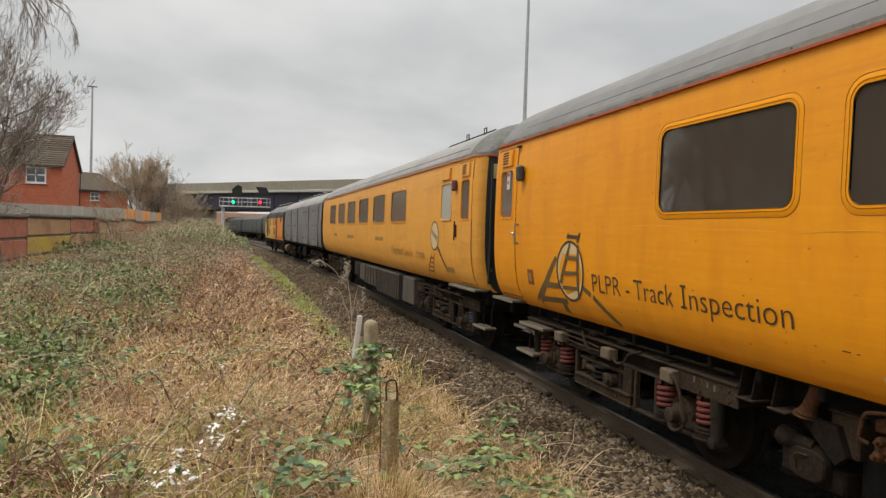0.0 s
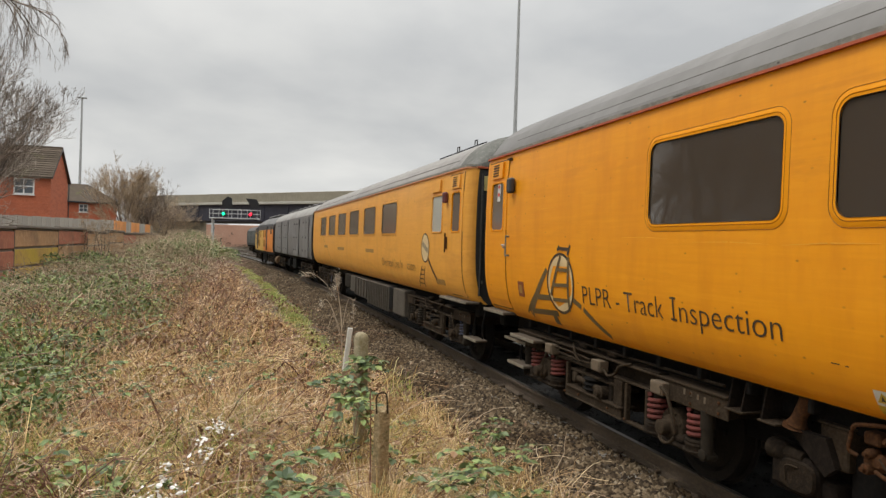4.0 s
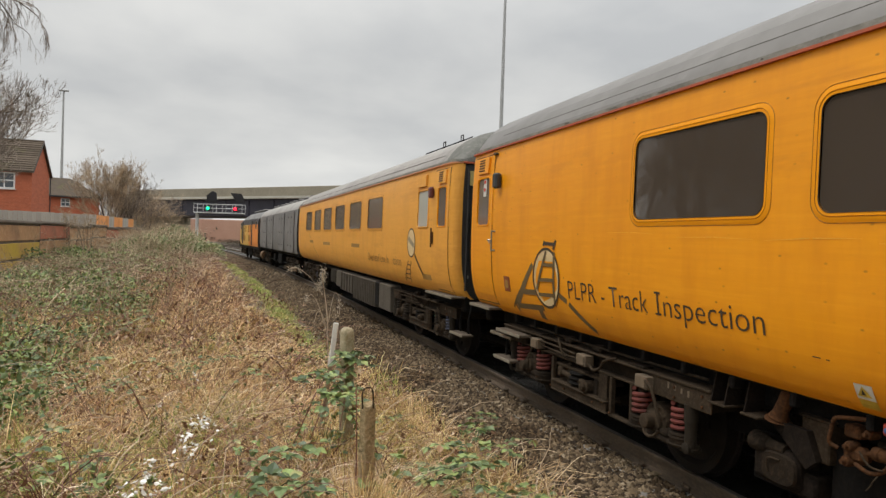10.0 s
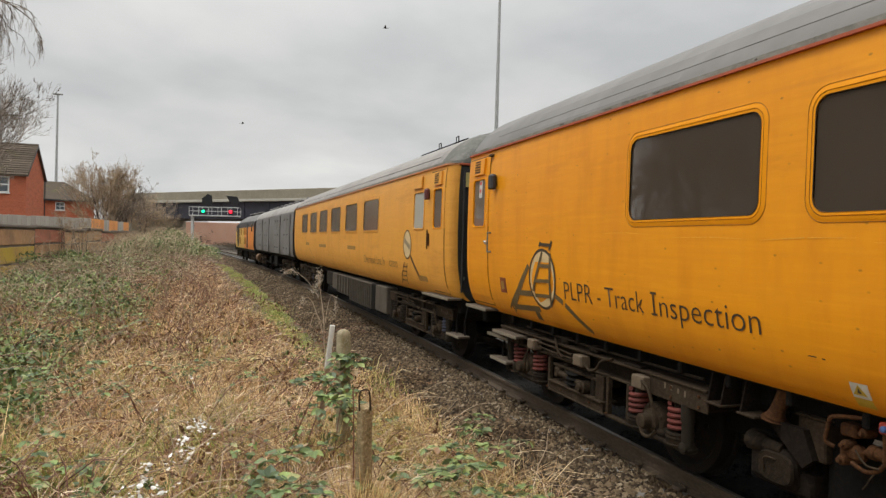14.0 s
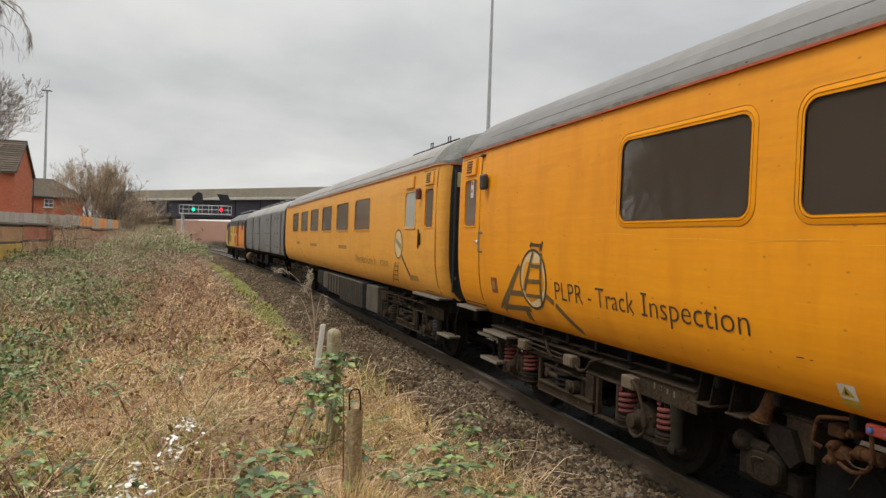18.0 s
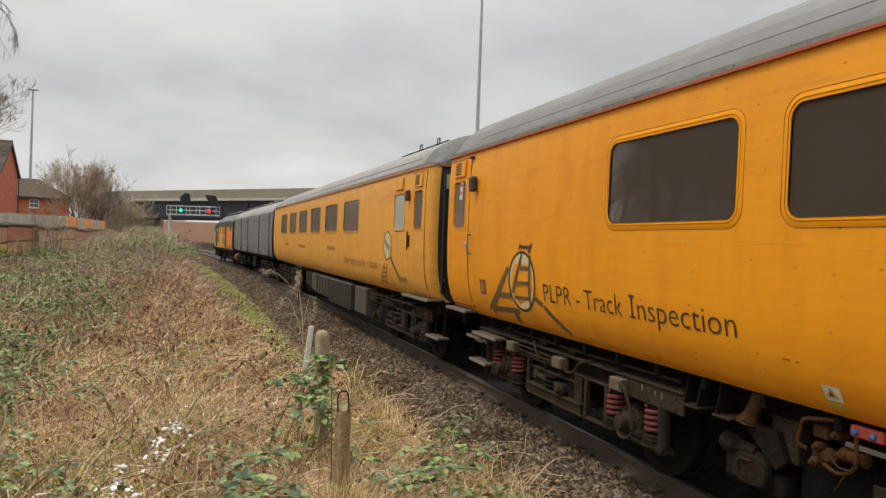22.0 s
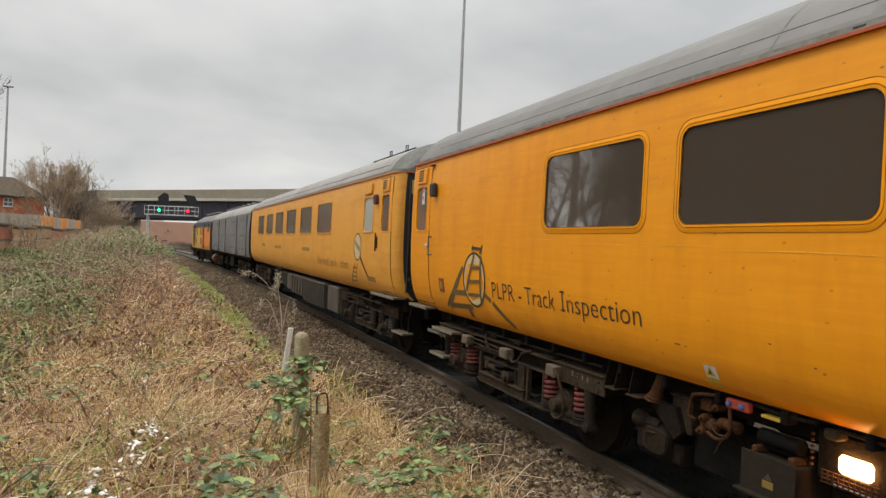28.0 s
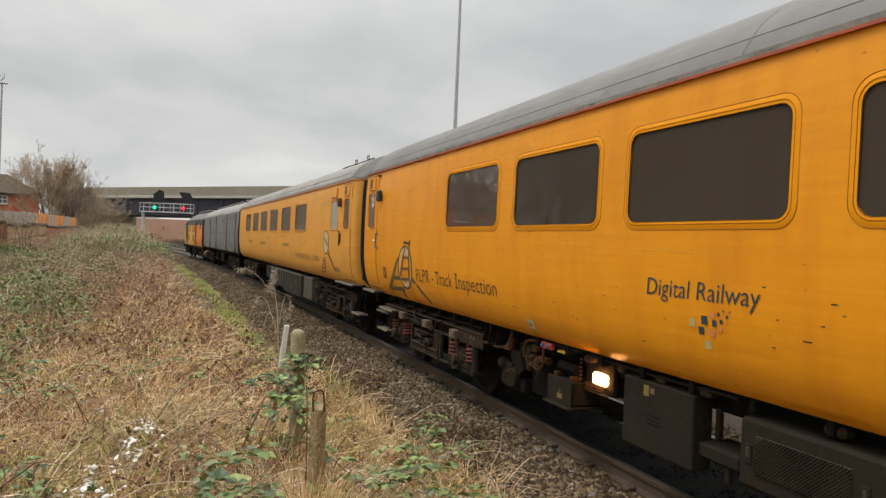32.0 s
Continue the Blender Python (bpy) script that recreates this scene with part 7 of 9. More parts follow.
near_ok = lambda x, y: verge(x, y)
grass_field("dry_grass", "matted tan dry winter grass on the verge", straw, [
    (-11.0, -1.7, -7.0, 2.7, 80000, 0.14, 0.44, 0.009, lambda x, y: verge(x, y)),
    (-9.0, -1.6, 2.5, 9.0, 46000, 0.20, 0.60, 0.0070, lambda x, y: verge(x, y) & (rng.uniform(0, 1, len(x)) < 0.35 + 0.8 * patch(x, y, 1.1, 1))),
    (-3.7, -1.74, 3.2, 9.0, 20000, 0.20, 0.50, 0.0065, lambda x, y: verge(x, y)),
    (-11.0, -2.0, 9.0, 18.0, 44000, 0.22, 0.60, 0.012, lambda x, y: verge(x, y) & (rng.uniform(0, 1, len(x)) < 0.15 + 0.9 * patch(x, y, 1.6, 1))),
    (-14.0, -2.2, 18.0, 40.0, 34000, 0.25, 0.60, 0.020, lambda x, y: verge(x, y) & open_view(x, y) & (rng.uniform(0, 1, len(x)) < 0.05 + 0.8 * patch(x, y, 2.4, 1))),
    (-12.0, -3.2, 40.0, 75.0, 10000, 0.3, 0.7, 0.025, near_ok)])
grass_field("dead_stems", "tangled reddish-brown dead stems on the verge", straw_dark, [
    (-12.0, -2.2, -7.0, 2.5, 34000, 0.14, 0.46, 0.009, lambda x, y: verge(x, y, -2.0)),
    (-9.5, -2.0, 2.5, 9.0, 34000, 0.22, 0.66, 0.0065, lambda x, y: verge(x, y, -1.9) & (rng.uniform(0, 1, len(x)) < 0.25 + 0.9 * patch(x, y, 1.3, 8))),
    (-12.5, -2.5, 9.0, 18.0, 42000, 0.25, 0.7, 0.0100, lambda x, y: verge(x, y, -2.2) & (rng.uniform(0, 1, len(x)) < 0.3 + 0.8 * patch(x, y, 1.8, 8))),
    (-15.0, -3.0, 18.0, 42.0, 42000, 0.35, 0.95, 0.013, lambda x, y: verge(x, y, -2.4) & open_view(x, y)),
    (-15.5, -4.5, 42.0, 85.0, 30000, 0.35, 0.9, 0.024, lambda x, y: verge(x, y, -2.7))])
grass_field("green_grass", "short green grass and moss along the ballast edge", green_grass, [
    (-8.2, -3.9, 3.5, 7.4, 34000, 0.20, 0.50, 0.006, lambda x, y: patch(x, y, 0.8, 21) > 0.44),
    (-9.5, -2.0, 3.0, 16.0, 56000, 0.12, 0.44, 0.008, lambda x, y: verge(x, y) & (patch(x, y, 0.9, 5) > 0.50)), (-12, -3.0, 14.0, 34.0, 20000, 0.12, 0.4, 0.013, lambda x, y: verge(x, y) & (patch(x, y, 2.3, 5) > 0.60)),
    (-3.0, -1.5, 4.0, 12.0, 5000, 0.05, 0.20, 0.006, lambda x, y: verge(x, y, -1.45) & (patch(x, y, 0.8, 2) > 0.55))])


grass_field("shoulder_straw", "thin short straw over the ballast shoulder", straw, [
    (-3.4, -1.3, 12.0, 26.0, 15000, 0.05, 0.20, 0.007, lambda x, y: (np.abs(lateral(x, y)[0] + 2.35) < 0.55) & (patch(x, y, 0.9, 14) > 0.38)),
    (-3.4, -0.6, 26.0, 60.0, 15000, 0.06, 0.22, 0.014, lambda x, y: (np.abs(lateral(x, y)[0] + 2.35) < 0.6) & (patch(x, y, 1.6, 14) > 0.34))])


# a mossy green strip where the ballast ends
gs = rng.uniform(11.0, 58.0, 44000)
gl_ = -2.88 + 0.10 * np.sin(gs * 0.6) + rng.normal(0, 1, len(gs)) * 0.17 * np.clip((gs - 8) / 8, 0.35, 1) * (0.5 + 1.2 * patch(gs * 1.3, gs * 0.4, 2.2, 4))
keep_ = rng.uniform(0, 1, len(gs)) < np.clip(1.7 * patch(gs + gl_ * 3, gl_ * 4 + gs * 0.2, 1.3, 6) - 0.05, 0.15, 1)
gs, gl_ = gs[keep_], gl_[keep_]
gx_, gy_ = -RADIUS + (RADIUS + gl_) * np.cos(gs / RADIUS), Y0 + (RADIUS + gl_) * np.sin(gs / RADIUS)
v, t = blades(gx_, gy_, ground_z(gx_, gy_) - 0.01, rng.uniform(0.05, 0.17, len(gs)), 0.008 + 0.0004 * gs, np.radians(rng.uniform(15, 85, len(gs))), rng.uniform(0.0, 0.5, len(gs)))
moss_green = ramp_material("moss_green", [(0.0, (0.19, 0.25, 0.06)), (0.45, (0.31, 0.37, 0.10)), (0.8, (0.46, 0.47, 0.17)), (1.0, (0.54, 0.43, 0.22))], 0.8, translucent=0.08, fields=(((1.0, 0.78, 0.7), 0.9, 0.50, 0.66),))
solid("mossy_strip", tri_mesh("mossy_strip", v, t, moss_green), moss_green, "bright green mossy grass strip at the ballast edge", "grass", kind="stuff")


def leaf_cloud(cx, cy, cz, size, tilt=0.7):
    """Folded pointed leaflets, six triangles each, about the given centres."""
    n = len(cx)
    az, el, roll = rng.uniform(0, 2 * np.pi, n), rng.normal(0.1, tilt, n), rng.normal(0, 0.6, n)
    d = np.stack([np.cos(az) * np.cos(el), np.sin(az) * np.cos(el), np.sin(el)], 1)
    s = np.stack([-np.sin(az), np.cos(az), np.zeros(n)], 1)
    u = np.cross(d, s)
    u *= -np.sign(u[:, 2:3] + 1e-9)
    u = -u
    s2 = s * np.cos(roll)[:, None] + u * np.sin(roll)[:, None]
    u2 = np.cross(s2, d)
    c = np.stack([cx, cy, cz], 1)
    sz = size[:, None]
    pts = []
    for a, b, h in ((0, 0, 0), (0.22, 0.25, 0.09), (0.55, 0.27, 0.07), (1.0, 0, -0.10), (0.55, -0.27, 0.07), (0.22, -0.25, 0.09), (0.42, 0, -0.02)):
        pts.append(c + d * sz * a + s2 * sz * b + u2 * sz * h)
    v = np.stack(pts, 1).reshape(-1, 3)
    f = np.array([(0, 1, 6), (1, 2, 6), (2, 3, 6), (3, 4, 6), (4, 5, 6), (5, 0, 6)])
    return v, (np.arange(n)[:, None, None] * 7 + f[None]).reshape(-1, 3)


def strand(points, radii):
    """Three-sided tapering strands: points of shape (n, k, 3), radii of shape (n, k)."""
    n, k, _ = points.shape
    d = np.gradient(points, axis=1)
    d /= np.linalg.norm(d, axis=2, keepdims=True) + 1e-9
    ref_ = np.where(np.abs(d[..., 2:3]) > 0.9, np.array([1.0, 0, 0]), np.array([0, 0, 1.0]))
    a = np.cross(d, ref_)
    a /= np.linalg.norm(a, axis=2, keepdims=True) + 1e-9
    b = np.cross(d, a)
    v = np.stack([points + (a * math.cos(w) + b * math.sin(w)) * radii[..., None] for w in (0, 2.094, 4.189)], 2).reshape(-1, 3)
    f = []
    for i in range(k - 1):
        for j in range(3):
            p, q = i * 3 + j, i * 3 + (j + 1) % 3
            f += [(p, q, q + 3), (p, q + 3, p + 3)]
    f = np.array(f)
    return v, (np.arange(n)[:, None, None] * (3 * k) + f[None]).reshape(-1, 3)


def arcs(x, y, z, length, height, radius, k=7, heading=None):
    """Arching canes from x, y, z."""
    n = len(x)
    az = rng.uniform(0, 2 * np.pi, n) if heading is None else heading
    t = np.linspace(0, 1, k)[None, :]
    run = length[:, None] * t
    rise = height[:, None] * 4 * t * (1 - 0.62 * t) / 1.6
    wob = np.cumsum(rng.normal(0, 0.045, (n, k)), 1) * length[:, None]
    p = np.stack([x[:, None] + np.cos(az)[:, None] * run - np.sin(az)[:, None] * wob, y[:, None] + np.sin(az)[:, None] * run + np.cos(az)[:, None] * wob, z[:, None] + rise + rng.normal(0, 0.01, (n, k))], 2)
    return p, radius[:, None] * (1.1 - 0.75 * t)


def cane_field(name, label, mat, boxes):
    pairs = []
    for x0, x1, y0, y1, n, l0, l1, h0, h1, r, cond in boxes:
        x, y, z = scatter(x0, x1, y0, y1, n, cond)
        m = len(x)
        pairs.append(strand(*arcs(x, y, z, rng.uniform(l0, l1, m), rng.uniform(h0, h1, m) * np.where(lateral(x, y)[1] > 12, np.clip(0.3 + (-3.1 - lateral(x, y)[0]) / 2.2, 0.3, 1.0), 1.0), r * rng.uniform(0.6, 1.3, m))))
    v, t = merged(pairs)
    return solid(name, tri_mesh(name, v, t, mat), mat, label, "bramble", kind="stuff")


cane_field("bramble_canes", "arching dark red bramble canes through the grass", cane_mat, [
    (-9.5, -3.4, 3.5, 9.0, 110, 0.5, 1.4, 0.2, 0.6, 0.0042, lambda x, y: verge(x, y, -2.1)),
    (-4.2, -2.4, 3.6, 7.5, 60, 0.3, 0.7, 0.2, 0.5, 0.0055, lambda x, y: verge(x, y, -2.1)),
    (-8.0, -4.3, 3.6, 7.5, 55, 0.9, 2.2, 0.2, 0.55, 0.0055, lambda x, y: verge(x, y, -2.0)),
    (-13, -3, 9.0, 20.0, 800, 0.5, 1.5, 0.3, 0.8, 0.006, lambda x, y: verge(x, y, -2.6)),
    (-13, -4, 20.0, 60.0, 2400, 0.6, 1.8, 0.3, 0.9, 0.010, lambda x, y: verge(x, y, -2.2) & open_view(x, y))])
bright_straw = ramp_material("bent_straw", [(0.0, (0.258, 0.153, 0.072)), (0.5, (0.515, 0.333, 0.162)), (0.85, (0.773, 0.576, 0.333)), (1.0, (0.874, 0.738, 0.513))], 0.7, fields=(((0.75, 0.9, 0.45), 0.5, 0.55, 0.66),))
cx_, cy_ = plan((30 - 784) / 1225, 4.35)[:2]
cane_field("dead_bramble_tangle", "tangle of dark dead bramble canes by the near verge", cane_mat, [
    (cx_ - 0.45, cx_ + 0.45, cy_ - 0.3, cy_ + 0.35, 60, 0.3, 0.8, 0.15, 0.5, 0.005, None)])
cane_field("bent_straw", "bent pale straw lying over the matted grass", bright_straw, [
    (-9.0, -1.7, 3.2, 8.0, 3900, 0.25, 0.75, 0.10, 0.36, 0.0030, lambda x, y: verge(x, y, -1.75) & (patch(x, y, 0.7, 11) > 0.40)),
    (-4.6, -1.75, 3.2, 7.5, 2200, 0.22, 0.6, 0.10, 0.36, 0.0030, lambda x, y: verge(x, y, -1.75)),
    (-4.1, -2.6, 3.7, 5.0, 1900, 0.22, 0.6, 0.12, 0.42, 0.0033, lambda x, y: verge(x, y, -1.75)),
    (-11.5, -2.0, 8.0, 18.0, 6600, 0.3, 0.8, 0.10, 0.40, 0.0048, lambda x, y: verge(x, y, -1.9) & (patch(x, y, 1.0, 11) > 0.44)),
    (-14.5, -2.6, 18.0, 45.0, 4600, 0.4, 0.9, 0.12, 0.45, 0.011, lambda x, y: verge(x, y, -2.2) & open_view(x, y) & (patch(x, y, 2.0, 11) > 0.42))])
pale_straw = ramp_material("pale_straw", [(0.0, (0.34, 0.21, 0.13)), (0.4, (0.62, 0.44, 0.29)), (0.8, (0.86, 0.68, 0.49)), (1.0, (0.95, 0.82, 0.64))], 0.75)
cane_field("pale_straw", "pale bleached straw curling round the old posts", pale_straw, [
    (-4.2, -2.1, 3.8, 5.2, 2300, 0.2, 0.6, 0.12, 0.42, 0.0032, lambda x, y: verge(x, y, -1.75) & (patch(x, y, 0.6, 17) > 0.35)),
    (-8.5, -3.0, 4.0, 9.0, 1500, 0.25, 0.6, 0.12, 0.36, 0.0032, lambda x, y: patch(x, y, 0.9, 23) > 0.55)])
cane_field("dead_canes", "thin pale dead stalks standing in the verge", pale_cane, [
    (-9.5, -1.9, 3.5, 10.0, 520, 0.3, 1.2, 0.15, 0.6, 0.0045, lambda x, y: verge(x, y, -1.9)),
    (-14, -2.6, 10.0, 40.0, 1300, 0.2, 0.8, 0.4, 1.2, 0.006, lambda x, y: verge(x, y, -2.6) & open_view(x, y))])


def leaf_field(name, label, mat, clumps):
    """clumps: centre x, y, radius, height over the ground, how many sprays, leaf size."""
    cx, cy, cz, cs = [], [], [], []
    for x, y, r, h, n, size in clumps:
        a, q = rng.uniform(0, 2 * np.pi, n), r * np.sqrt(rng.uniform(0, 1, n))
        px, py = x + q * np.cos(a), y + q * np.sin(a)
        top = h * (0.35 + 0.65 * np.sqrt(np.clip(1 - (q / r) ** 2, 0, 1)))
        pz = ground_z(px, py) + top * np.clip(rng.beta(3.0, 1.3, n), 0, 1)
        for _ in range(3):
            cx.append(px + rng.normal(0, size * 0.45, n))
            cy.append(py + rng.normal(0, size * 0.45, n))
            cz.append(pz + rng.normal(0, size * 0.25, n))
            cs.append(size * rng.uniform(0.45, 1.4, n))
    v, t = leaf_cloud(*(np.concatenate(q) for q in (cx, cy, cz, cs)))
    return solid(name, tri_mesh(name, v, t, mat, True), mat, label, "bramble", kind="stuff")


def clump_row(n, x0, x1, y0, y1, r0, r1, h0, h1, dense, size, cond=None):
    out = []
    while len(out) < n:
        x, y = rng.uniform(x0, x1), rng.uniform(y0, y1)
        if cond is not None and not cond(x, y):
            continue
        r = rng.uniform(r0, r1)
        out.append((x, y, r, rng.uniform(h0, h1), int(dense * r * r * 3.1), size))
    return out


leaf_field("bramble_patch", "low green bramble leaves among dead stems", bramble_leaf,
           [(-7.4, 10.0, 1.0, 0.55, 130, 0.075), (-6.8, 7.3, 0.8, 0.45, 90, 0.065), (-8.6, 12.5, 1.3, 0.6, 190, 0.08), (-9.2, 19.5, 1.8, 0.7, 230, 0.10), (-7.2, 17.0, 1.1, 0.6, 120, 0.085),
            (-3.58, 5.90, 0.24, 0.9, 20, 0.07), (*plan((612 - 784) / 1225, 5.88)[:2], 0.22, 0.45, 14, 0.055), (*plan((560 - 784) / 1225, 6.05)[:2], 0.22, 0.55, 20, 0.055),
            (-3.55, 4.62, 0.22, 0.55, 20, 0.075), (-2.75, 5.4, 0.4, 0.5, 34, 0.08), (-6.2, 5.5, 0.4, 0.4, 34, 0.065), (-10.6, 15.0, 1.4, 0.6, 200, 0.09), (-10.4, 22.0, 1.7, 0.8, 230, 0.11), (-9.6, 27.0, 1.6, 0.8, 190, 0.12),
            (-8.2, 23.0, 1.2, 0.7, 120, 0.11), (-10.6, 19.0, 1.0, 0.5, 240, 0.10), (-11.4, 25.0, 1.2, 0.4, 240, 0.12)] +
           clump_row(30, -9.8, -6.2, 6.5, 14.0, 0.2, 0.6, 0.25, 0.6, 90, 0.066) + clump_row(22, -11.6, -6.5, 12.0, 26.0, 0.4, 1.0, 0.35, 0.8, 56, 0.075)
           + clump_row(20, -5.8, -2.2, 4.2, 8.0, 0.12, 0.32, 0.25, 0.55, 46, 0.058) + clump_row(12, -8.0, -4.8, 4.0, 6.6, 0.15, 0.35, 0.25, 0.5, 40, 0.055) + clump_row(34, -7.5, -2.8, 7.5, 17.0, 0.2, 0.5, 0.15, 0.45, 36, 0.058)
           + clump_row(20, -11.8, -8.0, 18.0, 36.0, 0.7, 1.4, 0.3, 0.7, 24, 0.10))
leaf_field("bramble_bank", "dense dark green bramble bank before the boundary wall", bank_leaf,
           clump_row(16, -13.4, -11.0, 33.0, 42.0, 0.6, 1.1, 0.5, 1.1, 80, 0.12) + clump_row(18, -11.5, -7.6, 24.0, 38.0, 0.6, 1.2, 0.4, 0.95, 38, 0.12)
           + clump_row(13, -10.6, -6.8, 13.0, 22.0, 0.45, 0.95, 0.4, 0.85, 80, 0.075) + clump_row(9, -9.0, -6.4, 8.5, 13.0, 0.3, 0.6, 0.35, 0.7, 130, 0.068))
leaf_field("dead_leaves", "withered brown bramble leaves scattered in the grass", dead_leaf,
           clump_row(30, -7.4, -4.0, 3.6, 5.6, 0.2, 0.45, 0.25, 0.45, 60, 0.045) + clump_row(90, -9.5, -2.2, 3.6, 11.0, 0.3, 0.8, 0.2, 0.55, 26, 0.045) + clump_row(70, -11.5, -3.2, 10.0, 24.0, 0.5, 1.2, 0.2, 0.6, 16, 0.07))
leaf_field("bramble_thicket", "large dull green bramble thicket on the bank", bramble_dark,
           clump_row(34, -12.0, -6.0, 46.0, 66.0, 1.0, 2.0, 0.9, 1.7, 36, 0.16, lambda x, y: -0.128 * y < x + 4.6 < -0.052 * y) + clump_row(20, -12.5, -7.0, 32.0, 52.0, 1.0, 2.0, 0.35, 0.8, 30, 0.15)
           + clump_row(10, -9.0, -6.2, 64.0, 84.0, 1.0, 1.8, 0.8, 1.4, 30, 0.2))
cane_field("scrub_twigs", "grey-brown tangle of bare scrub twigs on the bank", twig_warm, [
    (-12.5, -6.0, 44.0, 70.0, 3200, 0.6, 1.6, 0.8, 1.8, 0.011, lambda x, y: (x + 4.6 > -0.13 * y) & (x + 4.6 < -0.05 * y)), (-13.0, -6.0, 24.0, 60.0, 2600, 0.5, 1.5, 0.3, 0.8, 0.009, lambda x, y: verge(x, y, -2.6)),
    (-9.5, -6.0, 66.0, 90.0, 900, 0.6, 1.8, 0.6, 1.4, 0.015, lambda x, y: verge(x, y, -2.4)),
    (-11.2, -7.5, 14.0, 32.0, 900, 0.5, 1.6, 0.35, 0.85, 0.007, open_view),
    (-13.6, -9.0, 34.0, 62.0, 520, 0.6, 2.0, 0.7, 1.8, 0.010, None)])
def leaflets(c, d, size, w=0.36):
    """Ovate toothed leaflets folded on the midrib; c: stalk ends, d: directions, both (n, 3)."""
    n = len(c)
    d = d / (np.linalg.norm(d, axis=1, keepdims=True) + 1e-9)
    s = np.cross(d, np.array([0, 0, 1.0]) + rng.normal(0, 0.35, (n, 3)))
    s /= np.linalg.norm(s, axis=1, keepdims=True) + 1e-9
    u = np.cross(s, d)
    sz = size[:, None]
    curl = rng.uniform(0.02, 0.22, n)[:, None]
    pts = []
    edge = ((0.10, 0.45), (0.24, 0.80), (0.30, 0.72), (0.42, 1.0), (0.49, 0.86), (0.62, 0.86), (0.68, 0.66), (0.82, 0.45))
    for a, b in edge:
        for sg in (-1, 1):
            pts.append(c + d * sz * a + s * sz * (w * b * sg) + u * sz * (0.10 * b - curl * a * a))
    for a in (0.0, 0.42, 0.75, 1.0):
        pts.append(c + d * sz * a - u * sz * curl * a * a)
    v = np.stack(pts, 1).reshape(-1, 3)
    m0, m1, m2, m3 = 16, 17, 18, 19
    f = []
    for sg in (0, 1):
        e = [2 * i + sg for i in range(8)]
        q = [(m0, e[0], m1), (e[0], e[1], m1), (e[1], e[2], m1), (e[2], e[3], m1), (e[3], e[4], m1), (e[4], m2, m1), (e[4], e[5], m2), (e[5], e[6], m2), (e[6], e[7], m2), (e[7], m3, m2)]
        f += q if sg else [(a, c_, b) for a, b, c_ in q]
    return v, (np.arange(n)[:, None, None] * 20 + np.array(f)[None]).reshape(-1, 3)


def bramble(canes, size, label, every=0.075, bare=0.3):
    """A bramble: arching canes, each from x, y along a heading, with length, rise and leaves in threes and fives."""
    x0, y0 = canes[0][:2]
    b = thing("bramble", Matrix.Translation((x0, y0, float(ground_z(x0, y0)))), label, "bramble", "brambles")
    pc, pl = [], []
    for x, y, turn, length, rise, thick in canes:
        k = 14
        t = np.linspace(0, 1, k)
        a = radians(turn) + np.cumsum(rng.normal(0, 0.10, k))
        px = x - x0 + np.cumsum(np.cos(a)) * length / k
        py = y - y0 + np.cumsum(np.sin(a)) * length / k
        pz = rise * np.sin(np.pi * 0.62 * t) * 1.05 - 0.03 + np.cumsum(rng.normal(0, 0.006, k))
        p = np.stack([px, py, pz], 1)
        v, tr_ = strand(p[None], (thick * (1.05 - 0.6 * t))[None])
        part("cane", tri_mesh("cane", v, tr_, cane_mat), cane_mat, b, "dark red thorny cane")
        n = max(3, int(length / every))
        ts = np.linspace(bare, 1.0, n) * (k - 1.01)
        i = ts.astype(int)
        q = p[i] + (p[i + 1] - p[i]) * (ts - i)[:, None]
        out = np.stack([-np.sin(a[i]), np.cos(a[i]), np.full(n, 0.5)], 1) * np.where(np.arange(n) % 2, 1, -1)[:, None] * np.array([1, 1, 0]) + np.array([0, 0, 0.55]) + rng.normal(0, 0.35, (n, 3))
        out /= np.linalg.norm(out, axis=1, keepdims=True)
        stalk = q + out * (size * rng.uniform(0.5, 1.0, n))[:, None]
        pc.append(strand(np.stack([q, (q + stalk) / 2 + np.array([0, 0, 0.004]), stalk], 1), np.full((n, 3), 0.0016)))
        flat_ = out * np.array([1, 1, 0.15]) + np.array([0, 0, -0.1]) + rng.normal(0, 0.18, (n, 3))
        for sw, sc in ((0, 1.0), (1.15, 0.8), (-1.15, 0.8)) + (((2.0, 0.62), (-2.0, 0.62)) if size > 0.06 else ()):
            c_, s_ = math.cos(sw), math.sin(sw)
            d = np.stack([flat_[:, 0] * c_ - flat_[:, 1] * s_, flat_[:, 0] * s_ + flat_[:, 1] * c_, flat_[:, 2]], 1)
            pl.append(leaflets(stalk, d, size * sc * rng.uniform(0.7, 1.25, n)))
    v, t = merged(pc + pl)
    tagged(part("leaves", tri_mesh("leaves", v, t, spray_leaf), spray_leaf, b, "green toothed leaflets in threes and fives"), kind="stuff")
    return b


def by(px, d):
    return tuple(plan((px - 784) / 1225, d))[:2]


